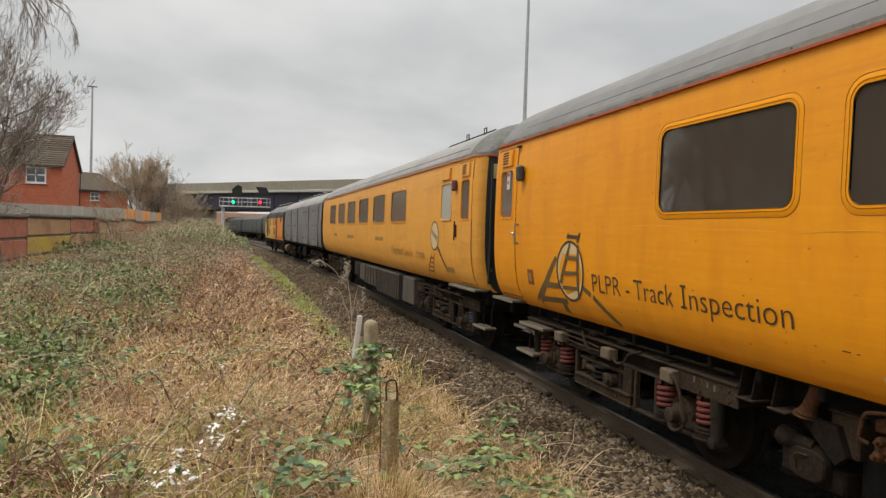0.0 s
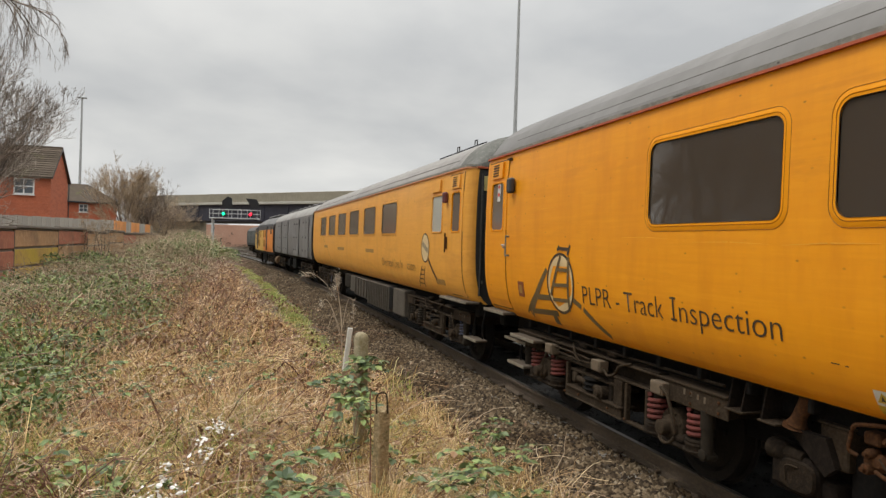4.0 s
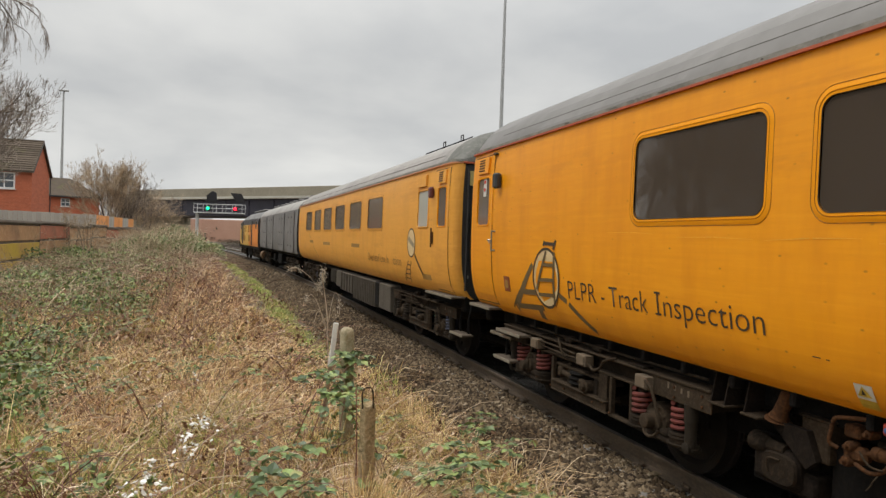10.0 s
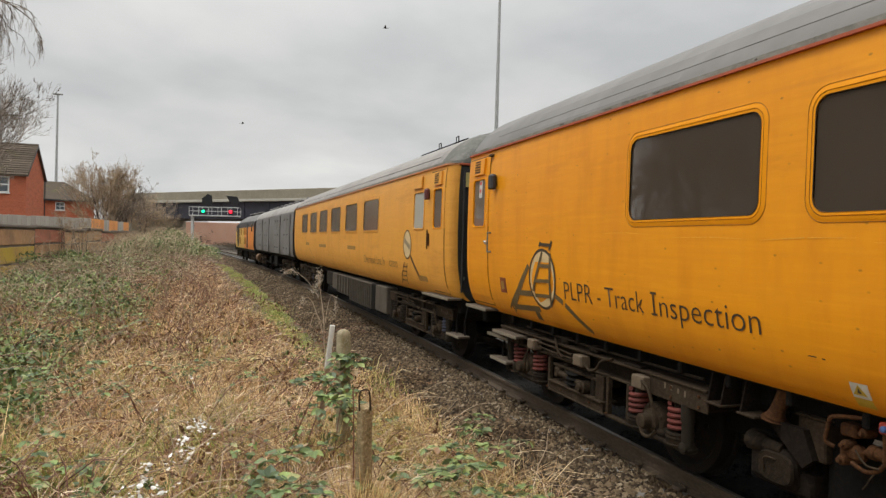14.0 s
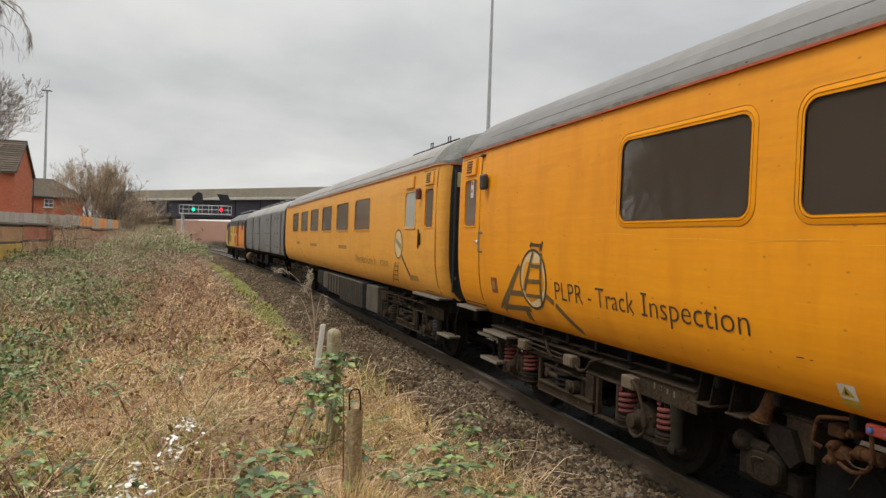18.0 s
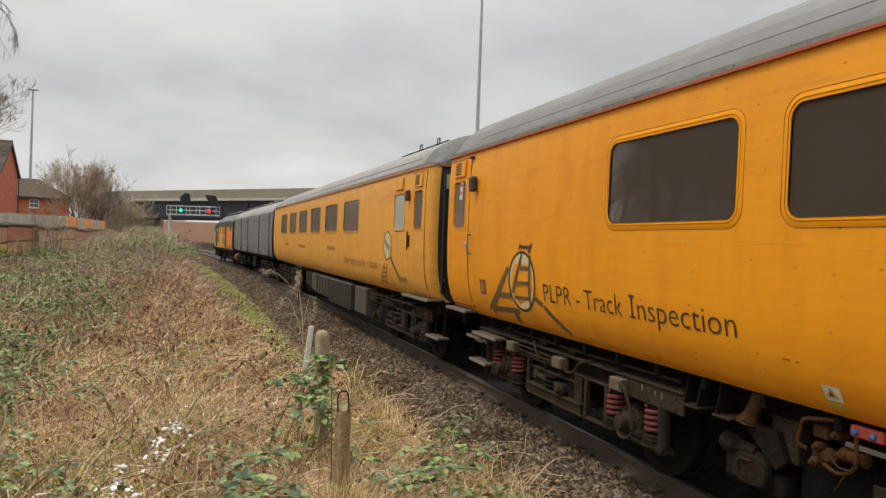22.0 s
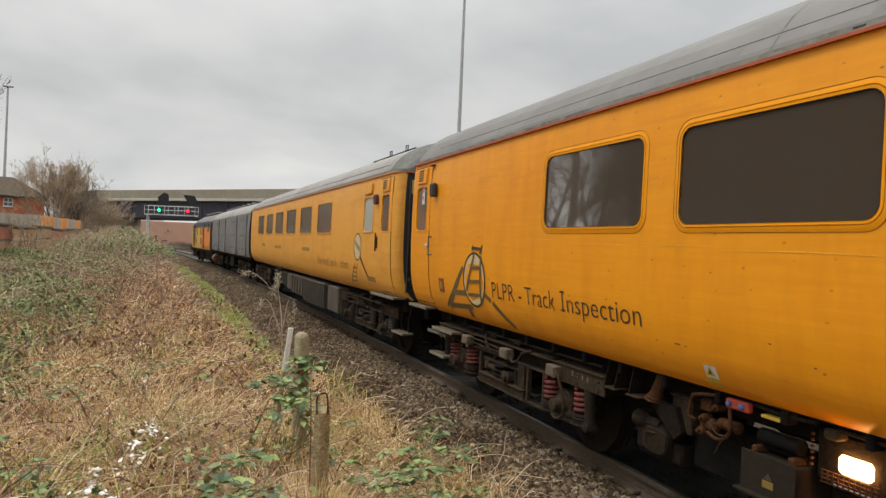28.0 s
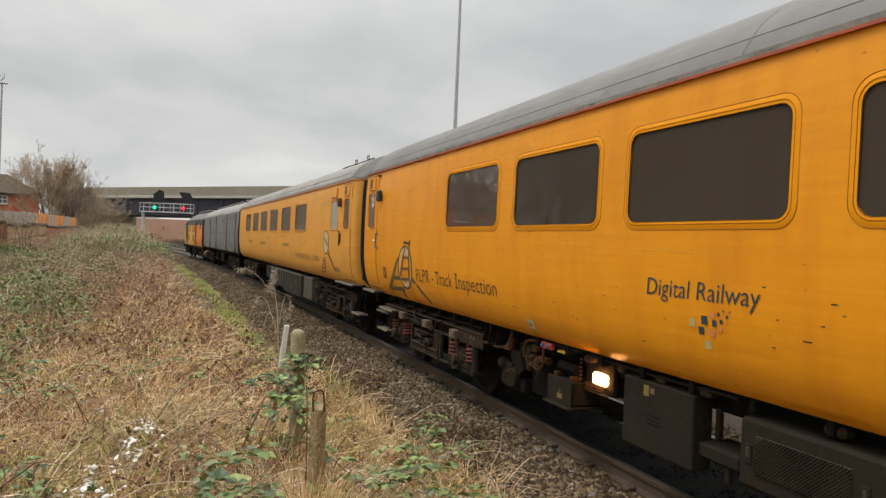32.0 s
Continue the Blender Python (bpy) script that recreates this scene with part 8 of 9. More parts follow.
spray_leaf = ramp_material("spray_leaf", [(0.0, (0.055, 0.085, 0.038)), (0.35, (0.105, 0.15, 0.06)), (0.65, (0.17, 0.23, 0.08)), (0.88, (0.26, 0.34, 0.105)), (0.95, (0.34, 0.34, 0.14)), (1.0, (0.32, 0.18, 0.10))], 0.45, gloss=0.4, translucent=0.08)
TRAIL = "trailing green bramble with dark red canes over dry grass"
bramble([(*by(300, 4.3), -12, 1.0, 0.40, 0.007), (*by(360, 4.5), -18, 0.8, 0.48, 0.006), (*by(470, 4.5), -40, 0.5, 0.34, 0.005)], 0.108, TRAIL, 0.085)
bramble([(*by(488, 5.65), 12, 0.80, 0.98, 0.007), (*by(515, 5.55), 14, 0.75, 0.86, 0.006), (*by(715, 5.6), 192, 0.85, 0.92, 0.006), (*by(700, 5.5), 200, 0.7, 0.75, 0.005), (*by(590, 5.5), 40, 0.35, 0.72, 0.005)], 0.08, "green bramble climbing over an old concrete post", 0.042, 0.42)
bramble([(*by(640, 4.95), 100, 0.18, 0.98, 0.007), (*by(655, 4.9), -20, 0.7, 0.45, 0.005)], 0.07, "bramble cane standing beside an old concrete post", 0.08, 0.55)
bramble([(*by(665, 4.9), -5, 0.9, 0.50, 0.006), (*by(690, 4.9), 20, 0.8, 0.42, 0.006), (*by(740, 5.0), -30, 0.6, 0.40, 0.005), (*by(790, 5.1), 150, 0.7, 0.45, 0.005)], 0.10, TRAIL, 0.09)
bramble([(*by(740, 4.5), 5, 0.9, 0.40, 0.006), (*by(700, 4.4), -15, 0.8, 0.36, 0.005)], 0.10, TRAIL, 0.10)
bramble([(*by(860, 5.0), -10, 0.7, 0.25, 0.005), (*by(900, 5.3), 10, 0.6, 0.22, 0.004)], 0.065, "small bramble trailing onto the ballast shoulder", 0.075)
bramble([(*by(800, 5.3), -10, 0.7, 0.34, 0.005), (*by(770, 5.7), 20, 0.7, 0.36, 0.005), (*by(845, 5.6), 150, 0.6, 0.3, 0.005)], 0.075, TRAIL, 0.065)
bramble([(*by(420, 5.3), -30, 0.9, 0.48, 0.006), (*by(330, 5.4), 4, 1.2, 0.46, 0.006)], 0.05, TRAIL, 0.16)
bramble([(*by(500, 4.9), 30, 0.8, 0.42, 0.006), (*by(520, 5.0), 150, 0.6, 0.40, 0.005)], 0.07, TRAIL, 0.11)
bramble([(*by(-20, 4.45), 10, 0.7, 0.34, 0.006), (*by(10, 4.6), 60, 0.5, 0.4, 0.006), (*by(90, 4.35), -20, 0.3, 0.3, 0.005)], 0.085, TRAIL, 0.07)
bramble([(-2.45, 7.0, 10, 0.7, 0.36, 0.005), (-2.35, 7.5, 200, 0.6, 0.3, 0.005), (-2.2, 7.2, -40, 0.45, 0.3, 0.004)], 0.075, "small bramble on the ballast shoulder", 0.075)
bramble([(-2.9, 5.75, 5, 0.8, 0.42, 0.006), (-2.6, 6.0, 30, 0.7, 0.38, 0.005), (-2.2, 5.8, 160, 0.7, 0.36, 0.005), (-2.3, 6.4, -10, 0.6, 0.30, 0.004)], 0.09, TRAIL, 0.085)
for k in range(30):
    bx_, by_ = rng.uniform(-10.0, -4.6), 6.6 + 9.0 * rng.uniform(0, 1)
    if -4.0 < bx_ < -2.9 and by_ < 6.5 or float(patch(bx_, by_, 1.5, 9)) < 0.36 or bx_ > -2.4 - 0.32 * by_:
        continue
    bramble([(bx_ + rng.normal(0, 0.2), by_ + rng.normal(0, 0.2), rng.uniform(0, 360), rng.uniform(0.6, 1.3), rng.uniform(0.25, 0.6), 0.006) for _ in range(3)], rng.uniform(0.045, 0.065), TRAIL, 0.055)
# tall tufts that half hide the posts
tx, ty = np.concatenate([rng.normal(-3.74, 0.15, 620), rng.normal(-3.62, 0.2, 300), rng.normal(-2.9, 0.25, 260)]), np.concatenate([rng.normal(4.42, 0.10, 620), rng.normal(5.70, 0.10, 300), rng.normal(4.6, 0.2, 260)])
for p_, d_, n_ in ((655, 4.40, 1300), (630, 4.35, 900), (690, 4.45, 600), (600, 5.6, 520), (560, 5.7, 420), (640, 5.3, 300)):
    q_ = np.array([by(a_, b_) for a_, b_ in zip(rng.normal(p_, 24, n_), rng.normal(d_, 0.09, n_))])
    tx, ty = np.concatenate([tx, q_[:, 0]]), np.concatenate([ty, q_[:, 1]])
q_ = np.array([by(a_, b_) for a_, b_ in zip(rng.normal(654, 17, 320), rng.normal(4.52, 0.07, 320))])
tx, ty = np.concatenate([tx, q_[:, 0]]), np.concatenate([ty, q_[:, 1]])
m_ = len(tx)
tall_ = np.where(np.arange(m_) < m_ - 320, rng.uniform(0.34, 0.84, m_), rng.uniform(0.6, 1.0, m_))
v, t = blades(tx, ty, ground_z(tx, ty) - 0.02, tall_, rng.uniform(0.004, 0.008, m_), np.radians(rng.uniform(35, 88, m_)), rng.uniform(0.1, 0.75, m_))
solid("tall_tufts", tri_mesh("tall_tufts", v, t, straw), straw, "tall pale dry grass tufts round the old posts", "grass", kind="stuff")
# white scraps caught in the grass, in a ragged string
SCRAPS = ((353, 5.97, 14, 0.024), (369, 5.93, 16, 0.028), (365, 5.78, 7, 0.024), (333, 5.45, 12, 0.024), (340, 5.24, 8, 0.032), (325, 5.23, 5, 0.02), (346, 5.05, 6, 0.032), (313, 4.85, 6, 0.04), (267, 4.68, 13, 0.024), (272, 4.56, 4, 0.032), (280, 4.34, 7, 0.04), (256, 4.25, 8, 0.032), (235, 4.17, 16, 0.028), (294, 4.21, 6, 0.032), (346, 7.64, 6, 0.024), (319, 4.45, 4, 0.056), (295, 6.3, 4, 0.048), (388, 5.66, 4, 0.04))
sx_, sy_ = [], []
for px_, d_, n_, r_ in SCRAPS:
    cx_, cy_ = by(px_, d_)
    sx_.append(cx_ + rng.normal(0, r_, n_))
    sy_.append(cy_ + rng.normal(0, r_, n_))
sx_, sy_ = np.concatenate(sx_), np.concatenate(sy_)
v, t = leaf_cloud(sx_, sy_, ground_z(sx_, sy_) + rng.uniform(0.30, 0.42, len(sx_)), rng.uniform(0.022, 0.058, len(sx_)), 0.3)
solid("white_scraps", tri_mesh("white_scraps", v, t, white_scrap), white_scrap, "small torn white scraps lying in the grass", "litter", kind="stuff")


# ---- ballast stones ----
def stones(n, lat0, lat1, s0, s1, r0, r1, sink, bare=False):
    lat, s = rng.uniform(lat0, lat1, n), rng.uniform(s0, s1, n)
    if bare:
        # the sleepers' tops stay clear
        ok = np.abs((s + 0.325) % 0.65 - 0.325) > 0.125 + 0.03 * rng.uniform(-1, 1, n)
        lat, s = lat[ok], s[ok]
        n = len(s)
    a = s / RADIUS
    x, y = -RADIUS + (RADIUS + lat) * np.cos(a), Y0 + (RADIUS + lat) * np.sin(a)
    bz = np.interp(lat, [-2.42, -2.15, -1.75, -1.45, 1.45, 1.75], [-0.46, -0.36, -0.21, -0.165, -0.165, -0.20])
    z = np.maximum(bz, ground_z(x, y)) + sink
    g = (1 + 5 ** 0.5) / 2
    o = np.array([(1, 0, 0), (-1, 0, 0), (0, 1, 0), (0, -1, 0), (0, 0, 1), (0, 0, -1)], dtype=float)
    f = np.array([(0, 2, 4), (2, 1, 4), (1, 3, 4), (3, 0, 4), (2, 0, 5), (1, 2, 5), (3, 1, 5), (0, 3, 5)])
    r = rng.uniform(r0, r1, n)
    w = rng.uniform(0, 2 * np.pi, n)
    v = o[None] * rng.uniform(0.6, 1.25, (n, 6, 1)) + rng.normal(0, 0.16, (n, 6, 3))
    v = v * r[:, None, None] * np.array([1.1, 1.0, 0.75])
    c, s_ = np.cos(w)[:, None], np.sin(w)[:, None]
    v = np.stack([v[..., 0] * c - v[..., 1] * s_, v[..., 0] * s_ + v[..., 1] * c, v[..., 2]], 2) + np.stack([x, y, z], 1)[:, None, :]
    return v.reshape(-1, 3), (np.arange(n)[:, None, None] * 6 + f[None]).reshape(-1, 3)


v, t = merged([stones(27000, -2.36, -0.86, 1.5, 16, 0.014, 0.040, 0.006), stones(800, -2.36, -0.86, 1.5, 18, 0.036, 0.052, 0.012), stones(12000, -2.02, -0.86, -12, 1.5, 0.02, 0.045, 0.006), stones(15000, -2.45, -0.86, 16, 34, 0.025, 0.05, 0.01), stones(10000, -2.45, -0.9, 34, 80, 0.035, 0.07, 0.01),
               stones(7000, 0.80, 1.9, 1.5, 20, 0.02, 0.045, 0.0)])
solid("ballast_stones", tri_mesh("ballast_stones", v, t, stone_mat), stone_mat, "loose grey-brown angular ballast stones", "ballast", kind="stuff")


# stones between the rails, darkened to carry the shade beneath the train
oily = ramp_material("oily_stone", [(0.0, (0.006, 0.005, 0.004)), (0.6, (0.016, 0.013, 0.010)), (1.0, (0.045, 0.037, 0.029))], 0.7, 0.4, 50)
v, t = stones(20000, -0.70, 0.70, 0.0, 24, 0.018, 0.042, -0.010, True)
solid("oily_ballast", tri_mesh("oily_ballast", v, t, oily), oily, "oil-dark ballast stones between the rails with under-train shade in their colour", "ballast", kind="stuff")


# ---- bare trees ----
def bare_tree(name, p, height, spread, stems, limbs, label, crown_mat, trunk_r, seed, levels=4, droop=0.0, clear=0.25, twig_r=0.012, fan=0.55, rise=(0.35, 0.9), kids=(5, 5, 4, 4)):
    """A leafless tree: tapering trunk or stems, limbs and a crown of fine twigs, split in generations."""
    r_ = np.random.default_rng(seed)
    tr = thing(name, Matrix.Translation(p), label, "tree", "bare trees")
    gt_ = Geo()
    starts, dirs, lens, rads = [], [], [], []
    for k in range(stems):
        az = r_.uniform(0, math.tau)
        out = 0.0 if stems == 1 else r_.uniform(0.15, 0.45)
        d = Vector((math.cos(az) * out, math.sin(az) * out, 1)).normalized()
        pts, q = [Vector((0, 0, -0.3))], Vector((0, 0, -0.3))
        n = 7
        for i in range(n):
            d = (d + Vector((r_.normal(0, 0.06), r_.normal(0, 0.06), 0.04))).normalized()
            q = q + d * height * 0.72 / n
            pts.append(q.copy())
        rr = [trunk_r * (1 - 0.85 * i / n) / (stems ** 0.4) for i in range(n + 1)]
        gt_.tube(pts, rr, 8)
        for j in range(limbs):
            t = clear + (1 - clear) * (j + r_.uniform(0, 1)) / limbs
            f = t * n
            i = min(int(f), n - 1)
            starts.append(pts[i].lerp(pts[i + 1], f - i))
            az = r_.uniform(0, math.tau)
            dirs.append((math.cos(az) * 0.9, math.sin(az) * 0.9, r_.uniform(*rise)))
            lens.append(spread * (1.05 - 0.55 * t) * r_.uniform(0.7, 1.15))
            rads.append(rr[i] * 0.5)
    part("trunk", gt_, bark, tr, "grey-brown bark", smooth=True)
    P, D, L, R_ = np.array([tuple(q) for q in starts]), np.array(dirs), np.array(lens), np.array(rads)
    D /= np.linalg.norm(D, axis=1, keepdims=True)
    pairs = []
    for lev in range(levels):
        n, k = len(P), 5
        pts, d, q = [P], D.copy(), P.copy()
        for i in range(k - 1):
            d = d + r_.normal(0, 0.16, (n, 3)) + np.array([0, 0, 0.07 if droop == 0 else -droop * (lev * 0.5)])
            d /= np.linalg.norm(d, axis=1, keepdims=True)
            q = q + d * (L / (k - 1))[:, None]
            pts.append(q)
        pts = np.stack(pts, 1)
        tt = np.linspace(0, 1, k)[None]
        pairs.append(strand(pts, np.maximum(R_[:, None] * (1 - 0.75 * tt), twig_r * 0.35)))
        if lev == levels - 1:
            break
        many = kids[lev]
        tpos = r_.uniform(0.25, 1.0, (n, many))
        idx = np.clip((tpos * (k - 1)).astype(int), 0, k - 2)
        fr_ = tpos * (k - 1) - idx
        rows = np.arange(n)[:, None]
        P2 = (pts[rows, idx] * (1 - fr_[..., None]) + pts[rows, idx + 1] * fr_[..., None]).reshape(-1, 3)
        par = (pts[rows, idx + 1] - pts[rows, idx]).reshape(-1, 3)
        par /= np.linalg.norm(par, axis=1, keepdims=True) + 1e-9
        D = par + r_.normal(0, fan, par.shape) + np.array([0, 0, 0.18 if droop == 0 else -droop])
        D /= np.linalg.norm(D, axis=1, keepdims=True)
        L = (np.repeat(L, many) * r_.uniform(0.38, 0.68, n * many))
        R_ = np.maximum(np.repeat(R_, many) * 0.5, twig_r * 0.5)
        P = P2
    v, t = merged(pairs)
    part("crown", tri_mesh("crown", v, t, crown_mat), crown_mat, tr, "fine bare winter twigs")
    return tr


bare_tree("bare_tree", away(-18.6, 50, 0.5), 13.0, 4.8, 3, 9, "tall leafless tree with fine dark twigs behind the wall", twig_mat, 0.20, 11, 5, clear=0.10, twig_r=0.016, fan=0.42, rise=(0.5, 1.3), kids=(5, 5, 4, 3))
bare_tree("bare_tree", away(-20.5, 43, 0.5), 14.0, 5.5, 2, 12, "tall leafless tree with fine dark twigs behind the wall", twig_mat, 0.30, 12, 5, clear=0.16, twig_r=0.015, fan=0.42, rise=(0.4, 1.2), kids=(5, 5, 4, 3))
bare_tree("birch_tree", away(-17.6, 25, 0.4), 18.5, 5.0, 1, 30, "leafless birch with long hanging twigs", twig_mat, 0.22, 13, 5, droop=0.35, clear=0.66, twig_r=0.0085)
bare_tree("bushy_tree", plan((190 - 784) / 1225, 78, 0.6), 9.6, 4.4, 7, 7, "bushy leafless tree with warm brown twigs beyond the fence", twig_warm, 0.20, 14, 5, clear=0.10, twig_r=0.017, fan=0.34, rise=(0.6, 1.6), kids=(5, 5, 4, 3))
bare_tree("bushy_tree", plan((232 - 784) / 1225, 80, 0.6), 8.2, 3.8, 4, 9, "bushy leafless tree with grey-brown twigs beyond the fence", twig_mat, 0.20, 15, 5, clear=0.12, twig_r=0.016, fan=0.40, rise=(0.5, 1.3), kids=(5, 5, 4, 3))
bare_tree("bushy_tree", plan((255 - 784) / 1225, 88, 0.6), 6.0, 3.6, 5, 9, "low leafless bush with reddish twigs beside the bridge", twig_warm, 0.12, 16, 5, clear=0.1, twig_r=0.013)
for k, (tn, dp, hh) in enumerate(((-24.0, 34, 13.0), (-27.0, 30, 12.0), (-30.0, 31, 13.0), (-34, 26, 12.0), (-41, 30, 13.0), (-48, 22, 11.0), (-56, 27, 13.0), (-62, 24, 12.5), (-70, 28, 12.0), (-80, 26, 12.5))):
    bare_tree("bare_tree", away(tn, dp, 0.5), hh, 4.8, 2, 9, "leafless tree behind the wall, mirrored in the coach windows", twig_mat, 0.24, 30 + k, 4, clear=0.2, twig_r=0.02)

bare_tree("sapling", plan((118 - 784) / 1225, 38, 0.3), 3.6, 1.1, 5, 5, "slender bare sapling with pale leaning stems before the wall", twig_warm, 0.045, 41, 3, clear=0.3, twig_r=0.010)
bare_tree("sapling", plan((150 - 784) / 1225, 36, 0.1), 3.4, 1.2, 4, 4, "slender bare sapling with pale leaning stems before the wall", pale_cane, 0.05, 43, 3, clear=0.4, twig_r=0.012)
# a far hedge line beyond the bridge and along the horizon
hedge_pairs = []
for x0, x1, y0, y1, n, h, sz in ((-14, 16, 140, 160, 15000, 1.2, 0.15), (-70, 30, 182, 196, 2200, 4.5, 0.8), (-220, -40, 150, 260, 2600, 6.0, 1.2), (20, 260, 60, 240, 2600, 6.0, 1.2)):
    x, y = rng.uniform(x0, x1, n), rng.uniform(y0, y1, n)
    lt, _ = lateral(x, y)
    ok = (lt < -3.5) | (lt > 8.5)
    x, y = x[ok], y[ok]
    hedge_pairs.append(leaf_cloud(x, y, ground_z(x, y) + h * rng.beta(1.3, 1.6, len(x)) * (0.6 + 0.5 * patch(x, y, 9, 4)), rng.uniform(0.5, 1.2, len(x)) * sz, 0.9))
far_hedge_mat = ramp_material("far_scrub", [(0.0, (0.075, 0.062, 0.045)), (0.5, (0.12, 0.098, 0.068)), (1.0, (0.17, 0.14, 0.10))], 0.9)
v, t = merged(hedge_pairs)
solid("far_scrub", tri_mesh("far_scrub", v, t, far_hedge_mat), far_hedge_mat, "distant brown winter scrub and hedges", "scrub", kind="stuff")

# ---- posts and single plants by the track ----
post_conc = material("post_concrete", (0.32, 0.27, 0.17), 0.9, second=(0.21, 0.17, 0.10), third=(0.44, 0.39, 0.28), scale=9, fine=60, bump=0.6, amount=0.9, dirt=(0.20, 0.175, 0.08), dirt_scale=7, dirt_at=0.42)


post_moss = material("mossy_concrete", (0.274, 0.196, 0.0975), 0.95, second=(0.164, 0.114, 0.0486), third=(0.397, 0.297, 0.173), scale=14, fine=45, bump=1.0, amount=1.0, dirt=(0.0889, 0.076, 0.0243), dirt_scale=13, dirt_at=0.47)


def concrete_post(p, top, wide, lean, label, mat=post_conc, broken=0.0, holes=(0.42, 0.15), notch=0.012):
    z0 = float(ground_z(p.x, p.y)) - 0.15
    c = thing("concrete_post", Matrix.Translation((p.x, p.y, z0)) @ pose(0, 0, 0, lean[0], lean[1], 20), label, "fence post", "old fence posts")
    h = top - z0
    g = Geo()
    lv = [(0, 1.0), (h - 0.3, 0.97), (h - 0.12, 1.0), (h - 0.02, 0.96), (h, 0.8)] if broken else [(0, 1.0), (h - wide * 0.55, 0.94), (h - wide * 0.25, 0.85), (h - wide * 0.08, 0.6), (h, 0.25)]
    chips = (-0.5, -0.9, -0.2, 0.5, 1.0, 0.4, 0.7, -0.1)
    for (z, k) in lv:
        b, ch = wide / 2 * k, wide * 0.12 * k
        ring = [(-b, -b + ch), (-b + ch, -b), (b - ch, -b), (b, -b + ch), (b, b - ch), (b - ch, b), (-b + ch, b), (-b, b - ch)]
        g.v.extend([(x_, y_, z + (broken * q_ if z > h - 0.1 else 0)) for (x_, y_), q_ in zip(ring, chips)])
    for i in range(len(lv) - 1):
        for j in range(8):
            g.f.append((i * 8 + j, i * 8 + (j + 1) % 8, i * 8 + 8 + (j + 1) % 8, i * 8 + 8 + j))
    g.f.append(tuple(range(len(lv) * 8 - 8, len(lv) * 8)))
    part("post_body", g, mat, c, "weathered mossy concrete", smooth=True)
    for zz in holes:
        part("wire_hole", Geo().lathe((0.0, -wide / 2 * 0.97 + 0.004, h - zz), (0, -1, 0), [(0, notch), (0.004, notch * 0.9)], 8), under, c, "dark wire hole")
    return c


concrete_post(plan((620 - 784) / 1225, 6.1), 1.12, 0.105, (1, -2), "short weathered concrete fence post with a rounded top", holes=(0.26, 0.62), notch=0.02)
concrete_post(plan((656 - 784) / 1225, 4.75), 0.752, 0.088, (-2, 1), "broken mossy concrete fence post half hidden in grass", post_moss, broken=0.02, holes=(0.10,), notch=0.014)
hk = plan((655 - 784) / 1225, 4.72)
hook = thing("wire_staple", Matrix.Translation((hk.x, hk.y, 0.80)), "bent rusty wire staple on the old concrete post", "wire")
part("wire_loop", Geo().bend([(-0.030, 0.03, -0.07), (-0.036, 0.03, 0.02), (-0.026, 0.03, 0.062), (0.008, 0.03, 0.074), (0.036, 0.03, 0.05), (0.044, 0.03, -0.07)], 0.0055, 6), grime_light, hook, smooth=True)
st = plan((566 - 784) / 1225, 6.3)
stake = thing("white_stake", Matrix.Translation((st.x, st.y, float(ground_z(st.x, st.y)) - 0.1)) @ pose(0, 0, 0, 0, 6, 0), "leaning white painted wooden stake", "stake")
part("stake_board", Geo().box((0, 0, 1.18), (0.046, 0.03, 0.40), 0.006), white_paint, stake, "flaking white painted top")
part("stake_foot", Geo().box((0, 0, 0.49), (0.038, 0.024, 0.98), 0.006), material("old_stake_wood", (0.30, 0.22, 0.13), 0.9, second=(0.08, 0.065, 0.04), scale=6, fine=40, bump=0.3), stake, "bare rotten wood")

fluff_stalk = material("pale_stalk", (0.42, 0.34, 0.25), 0.8, second=(0.28, 0.2, 0.14), scale=10)
wp = plan((572 - 784) / 1225, 6.9)
weed = thing("dead_weed", Matrix.Translation((wp.x, wp.y, float(ground_z(wp.x, wp.y)))) @ Matrix.Scale(1.1, 4), "tall dead weed with a pale fluffy seed head", "weed")
g = Geo()
g.bend([(0.06, 0, -0.05), (0.05, 0.0, 0.7), (0.03, 0.02, 1.2), (-0.01, 0.02, 1.48), (-0.03, 0.0, 1.60)], 0.0042, 6)
g.bend([(0.03, 0.02, 1.05), (-0.05, 0.02, 1.30), (-0.12, 0.0, 1.40), (-0.17, 0, 1.34)], 0.0026, 5)
g.bend([(-0.02, 0.0, 1.40), (-0.12, 0.0, 1.54), (-0.22, 0.02, 1.62), (-0.30, 0, 1.64), (-0.37, 0, 1.57)], 0.0024, 5)
g.bend([(0.04, 0.0, 1.15), (0.07, 0.0, 1.35), (0.10, 0.0, 1.42), (0.13, 0, 1.36), (0.14, 0, 1.22)], 0.0024, 5)
g.bend([(0.05, 0.0, 0.85), (0.01, 0.0, 1.15), (-0.05, 0.0, 1.25), (-0.09, 0, 1.15)], 0.0024, 5)
part("stalk", g, fluff_stalk, weed, "pale dry stalk", smooth=True)
n = 800
q = np.concatenate([rng.normal((-0.02, 0.01, 1.57), (0.016, 0.016, 0.045), (n * 2 // 5, 3)), rng.normal((-0.05, 0.0, 1.47), (0.022, 0.02, 0.03), (n // 5, 3)), rng.normal((-0.29, 0.0, 1.625), (0.035, 0.015, 0.016), (n // 5, 3)), rng.normal((-0.16, 0.0, 1.36), (0.012, 0.012, 0.02), (n // 10, 3)), rng.normal((0.135, 0.0, 1.32), (0.010, 0.01, 0.04), (n // 10, 3))])
v, t = leaf_cloud(q[:, 0], q[:, 1], q[:, 2], rng.uniform(0.007, 0.015, len(q)), 0.9)
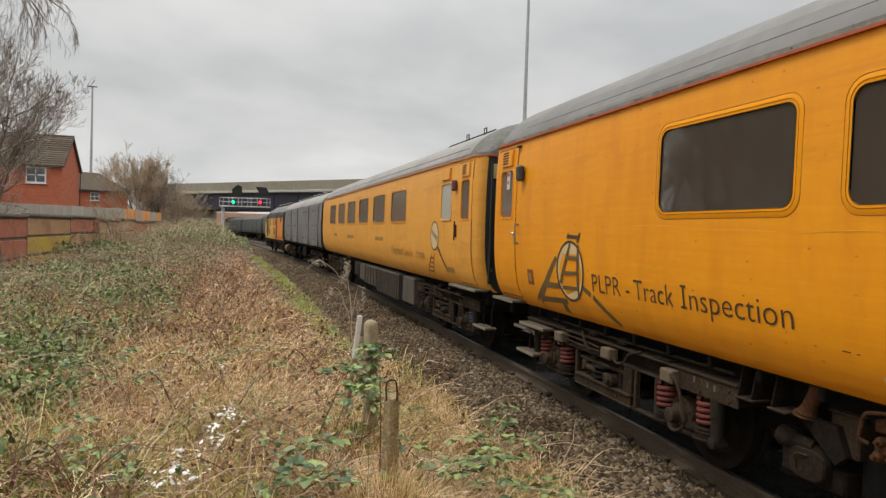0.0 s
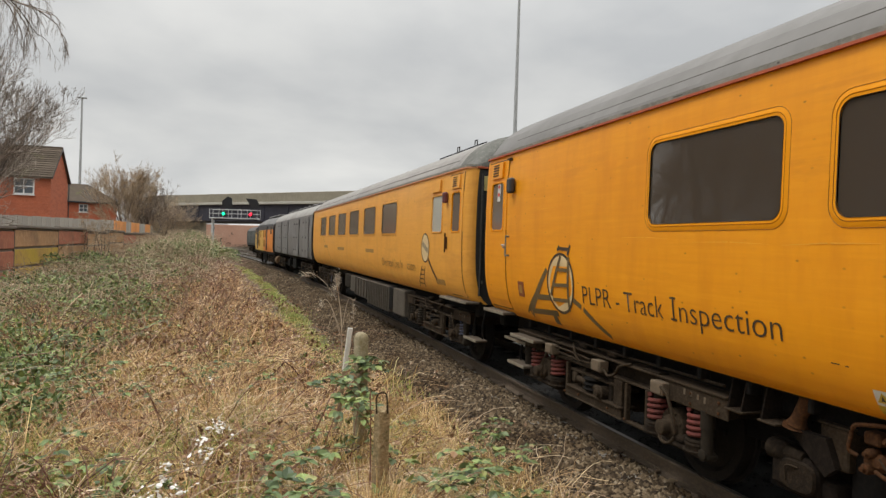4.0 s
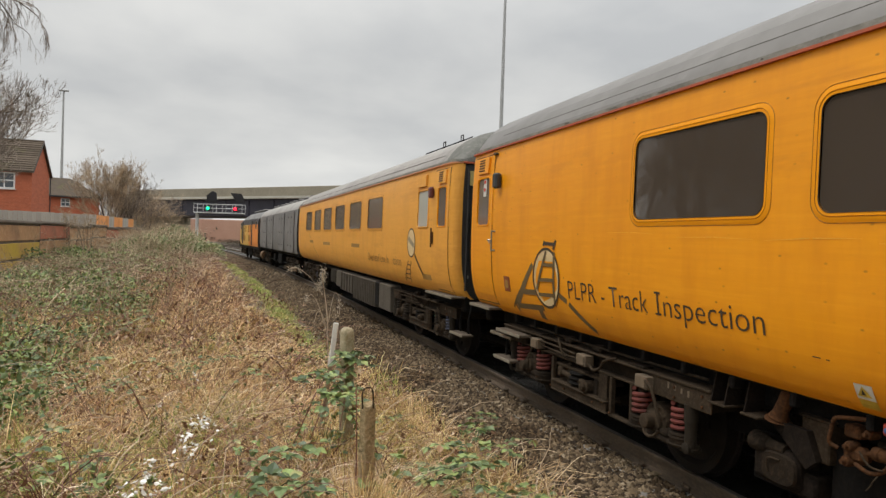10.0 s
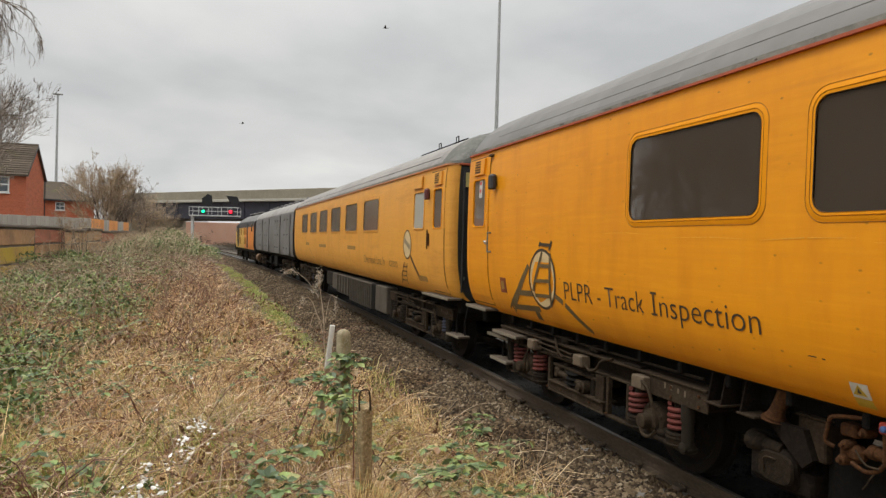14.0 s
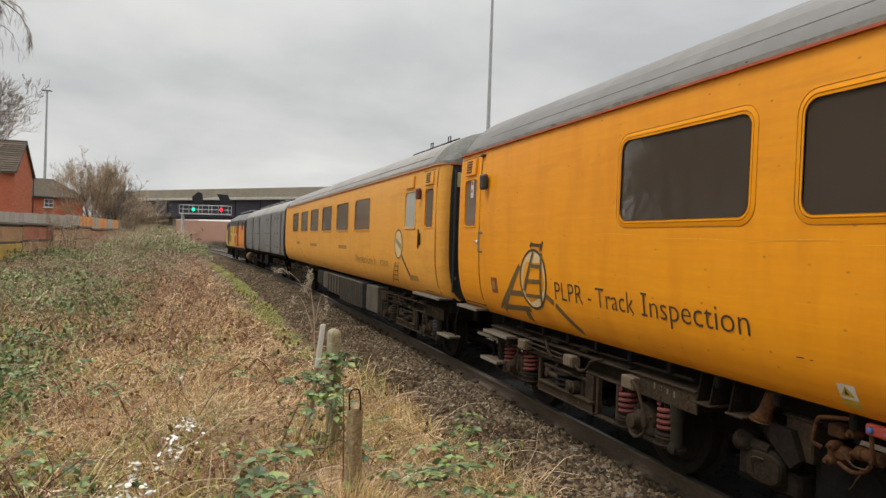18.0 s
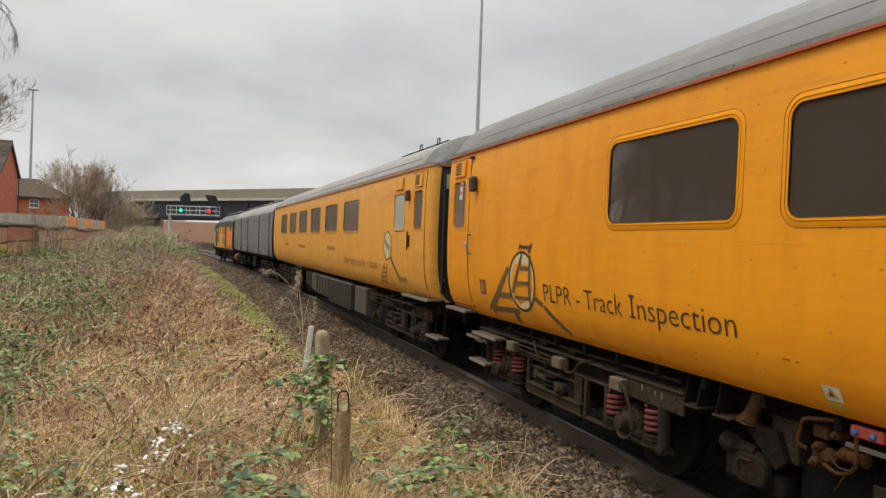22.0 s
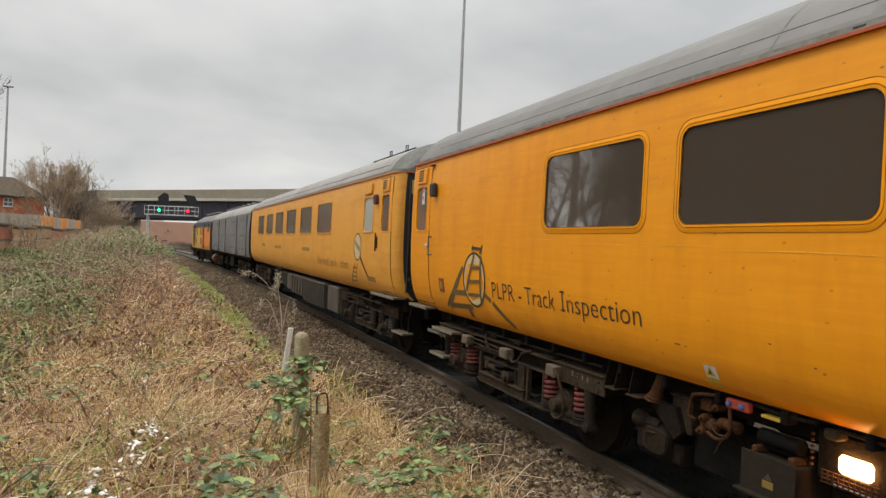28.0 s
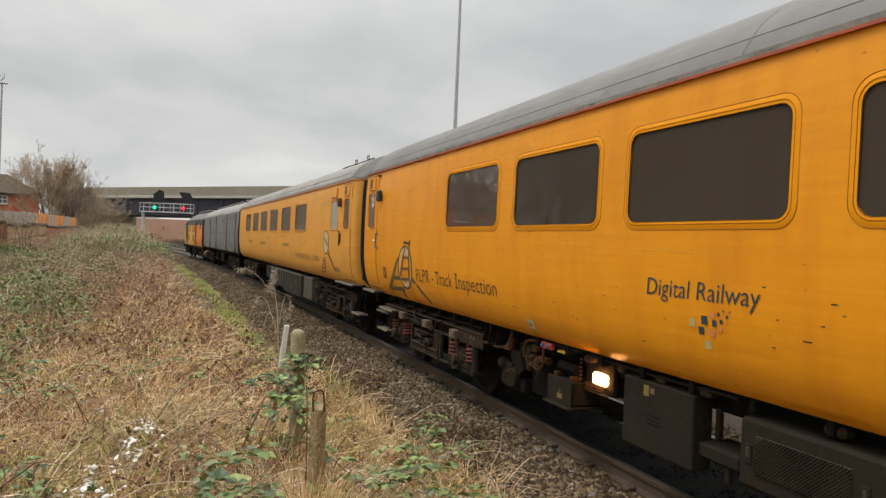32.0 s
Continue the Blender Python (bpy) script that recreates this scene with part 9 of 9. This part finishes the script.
fluff = ramp_material("seed_fluff", [(0.0, (0.28, 0.23, 0.17)), (1.0, (0.56, 0.49, 0.39))], 0.9)
tagged(part("seed_head", tri_mesh("seed_head", v, t, fluff), fluff, weed, "pale fluffy seed heads"), kind="stuff")


# ---- birds crossing the sky ----
feather = material("dark_feathers", (0.10, 0.096, 0.095), 0.8, second=(0.17, 0.16, 0.15), scale=20, fine=80)


def bird(label):
    """A small bird in flight that heads along y, its wings half raised."""
    bd = thing("bird", Matrix(), label, "bird", "birds")
    g = Geo().lathe((0, -0.16, 0), (0, 1, 0), [(0, 0.006), (0.05, 0.03), (0.13, 0.048), (0.22, 0.042), (0.27, 0.024), (0.31, 0.026), (0.34, 0.014), (0.37, 0.003)], 12)
    part("body", g, feather, bd, smooth=True)
    part("tail", Geo().add([(-0.02, -0.12, 0.0), (0.02, -0.12, 0.0), (0.05, -0.27, 0.004), (-0.05, -0.27, 0.004), (-0.02, -0.12, 0.008), (0.02, -0.12, 0.008), (0.05, -0.27, 0.010), (-0.05, -0.27, 0.010)],
                           [(0, 1, 2, 3), (4, 7, 6, 5), (0, 4, 5, 1), (1, 5, 6, 2), (2, 6, 7, 3), (3, 7, 4, 0)]), feather, bd)
    for sx in (-1, 1):
        up_, dn = [(0, 0.09, 0.03), (0.14, 0.11, 0.10), (0.30, 0.02, 0.13), (0.15, -0.02, 0.09), (0, -0.05, 0.03)], 0.008
        pts = [(sx * x_, y_, z_) for x_, y_, z_ in up_]
        part("wing", Geo().add(pts + [(x_, y_, z_ - dn) for x_, y_, z_ in pts], [(0, 1, 2, 3, 4), (9, 8, 7, 6, 5)] + [(k, (k + 1) % 5, 5 + (k + 1) % 5, 5 + k) for k in range(5)]), feather, bd)
    return bd


BIRDS = [(bird("small dark bird flying across the cloudy sky"), Vector((94.339, 39.302, 39.955)), Vector((-6.278, 0.860, -1.597))), (bird("small dark bird flying low over the far bridge"), Vector((-118.898, 65.430, 31.133)), Vector((8.247, 0.267, -1.332)))]


# ---- what moves ----
RUN = [(0, 0.0), (24.0, 0.0), (24.5, 0.012), (25.0, 0.035), (25.5, 0.077), (26.0, 0.152), (26.5, 0.257), (27.0, 0.388), (27.5, 0.541), (28.0, 0.745), (28.5, 0.972), (29.0, 1.228),
       (29.5, 1.498), (30.0, 1.793), (30.5, 2.100), (31.0, 2.425), (31.5, 2.775), (32.0, 3.145)]


def motions():
    """The yellow train draws away after 24 s; the dark train runs past on the other track."""
    for ob, s, sets in ((c1, S1, bogies1), (c2, S2, bogies2), (van, SV, bogies_v), (loco, SL, bogies_l)):
        walk(ob, [(t, on_track(s + d)) for t, d in RUN])
        for _, axles in sets:
            for ax in axles:
                y = ax.matrix_basis.translation.y
                walk(ax, [(t, Matrix.Translation((0, y, 0.457)) @ Matrix.Rotation(-d / 0.457, 4, "X")) for t, d in RUN])
    for ob, start, speed in BIRDS:
        turn = Matrix.Rotation(math.atan2(-speed.x, speed.y), 4, "Z")
        level = Vector((1, 1, 0))
        walk(ob, [(t, Matrix.Translation(start + speed * min(t, 19) + speed * level * max(0, t - 19)) @ turn) for t in (0, 6, 12, 16, 19, 22, 27, SECONDS)])
    for i, (ob, sets) in enumerate(dark_train):
        tail = 138.3 - FAR_LEN * i - FAR_LEN / 2
        walk(ob, [(t, on_track(tail - 9.4 * t, FAR_LAT)) for t in range(0, 33, 2)])
        for _, axles in sets:
            for ax in axles:
                y = ax.matrix_basis.translation.y
                n = 256
                walk(ax, [(SECONDS * k / n, Matrix.Translation((0, y, 0.457)) @ Matrix.Rotation(9.4 * SECONDS * k / n / 0.457, 4, "X")) for k in range(n + 1)])


motions()
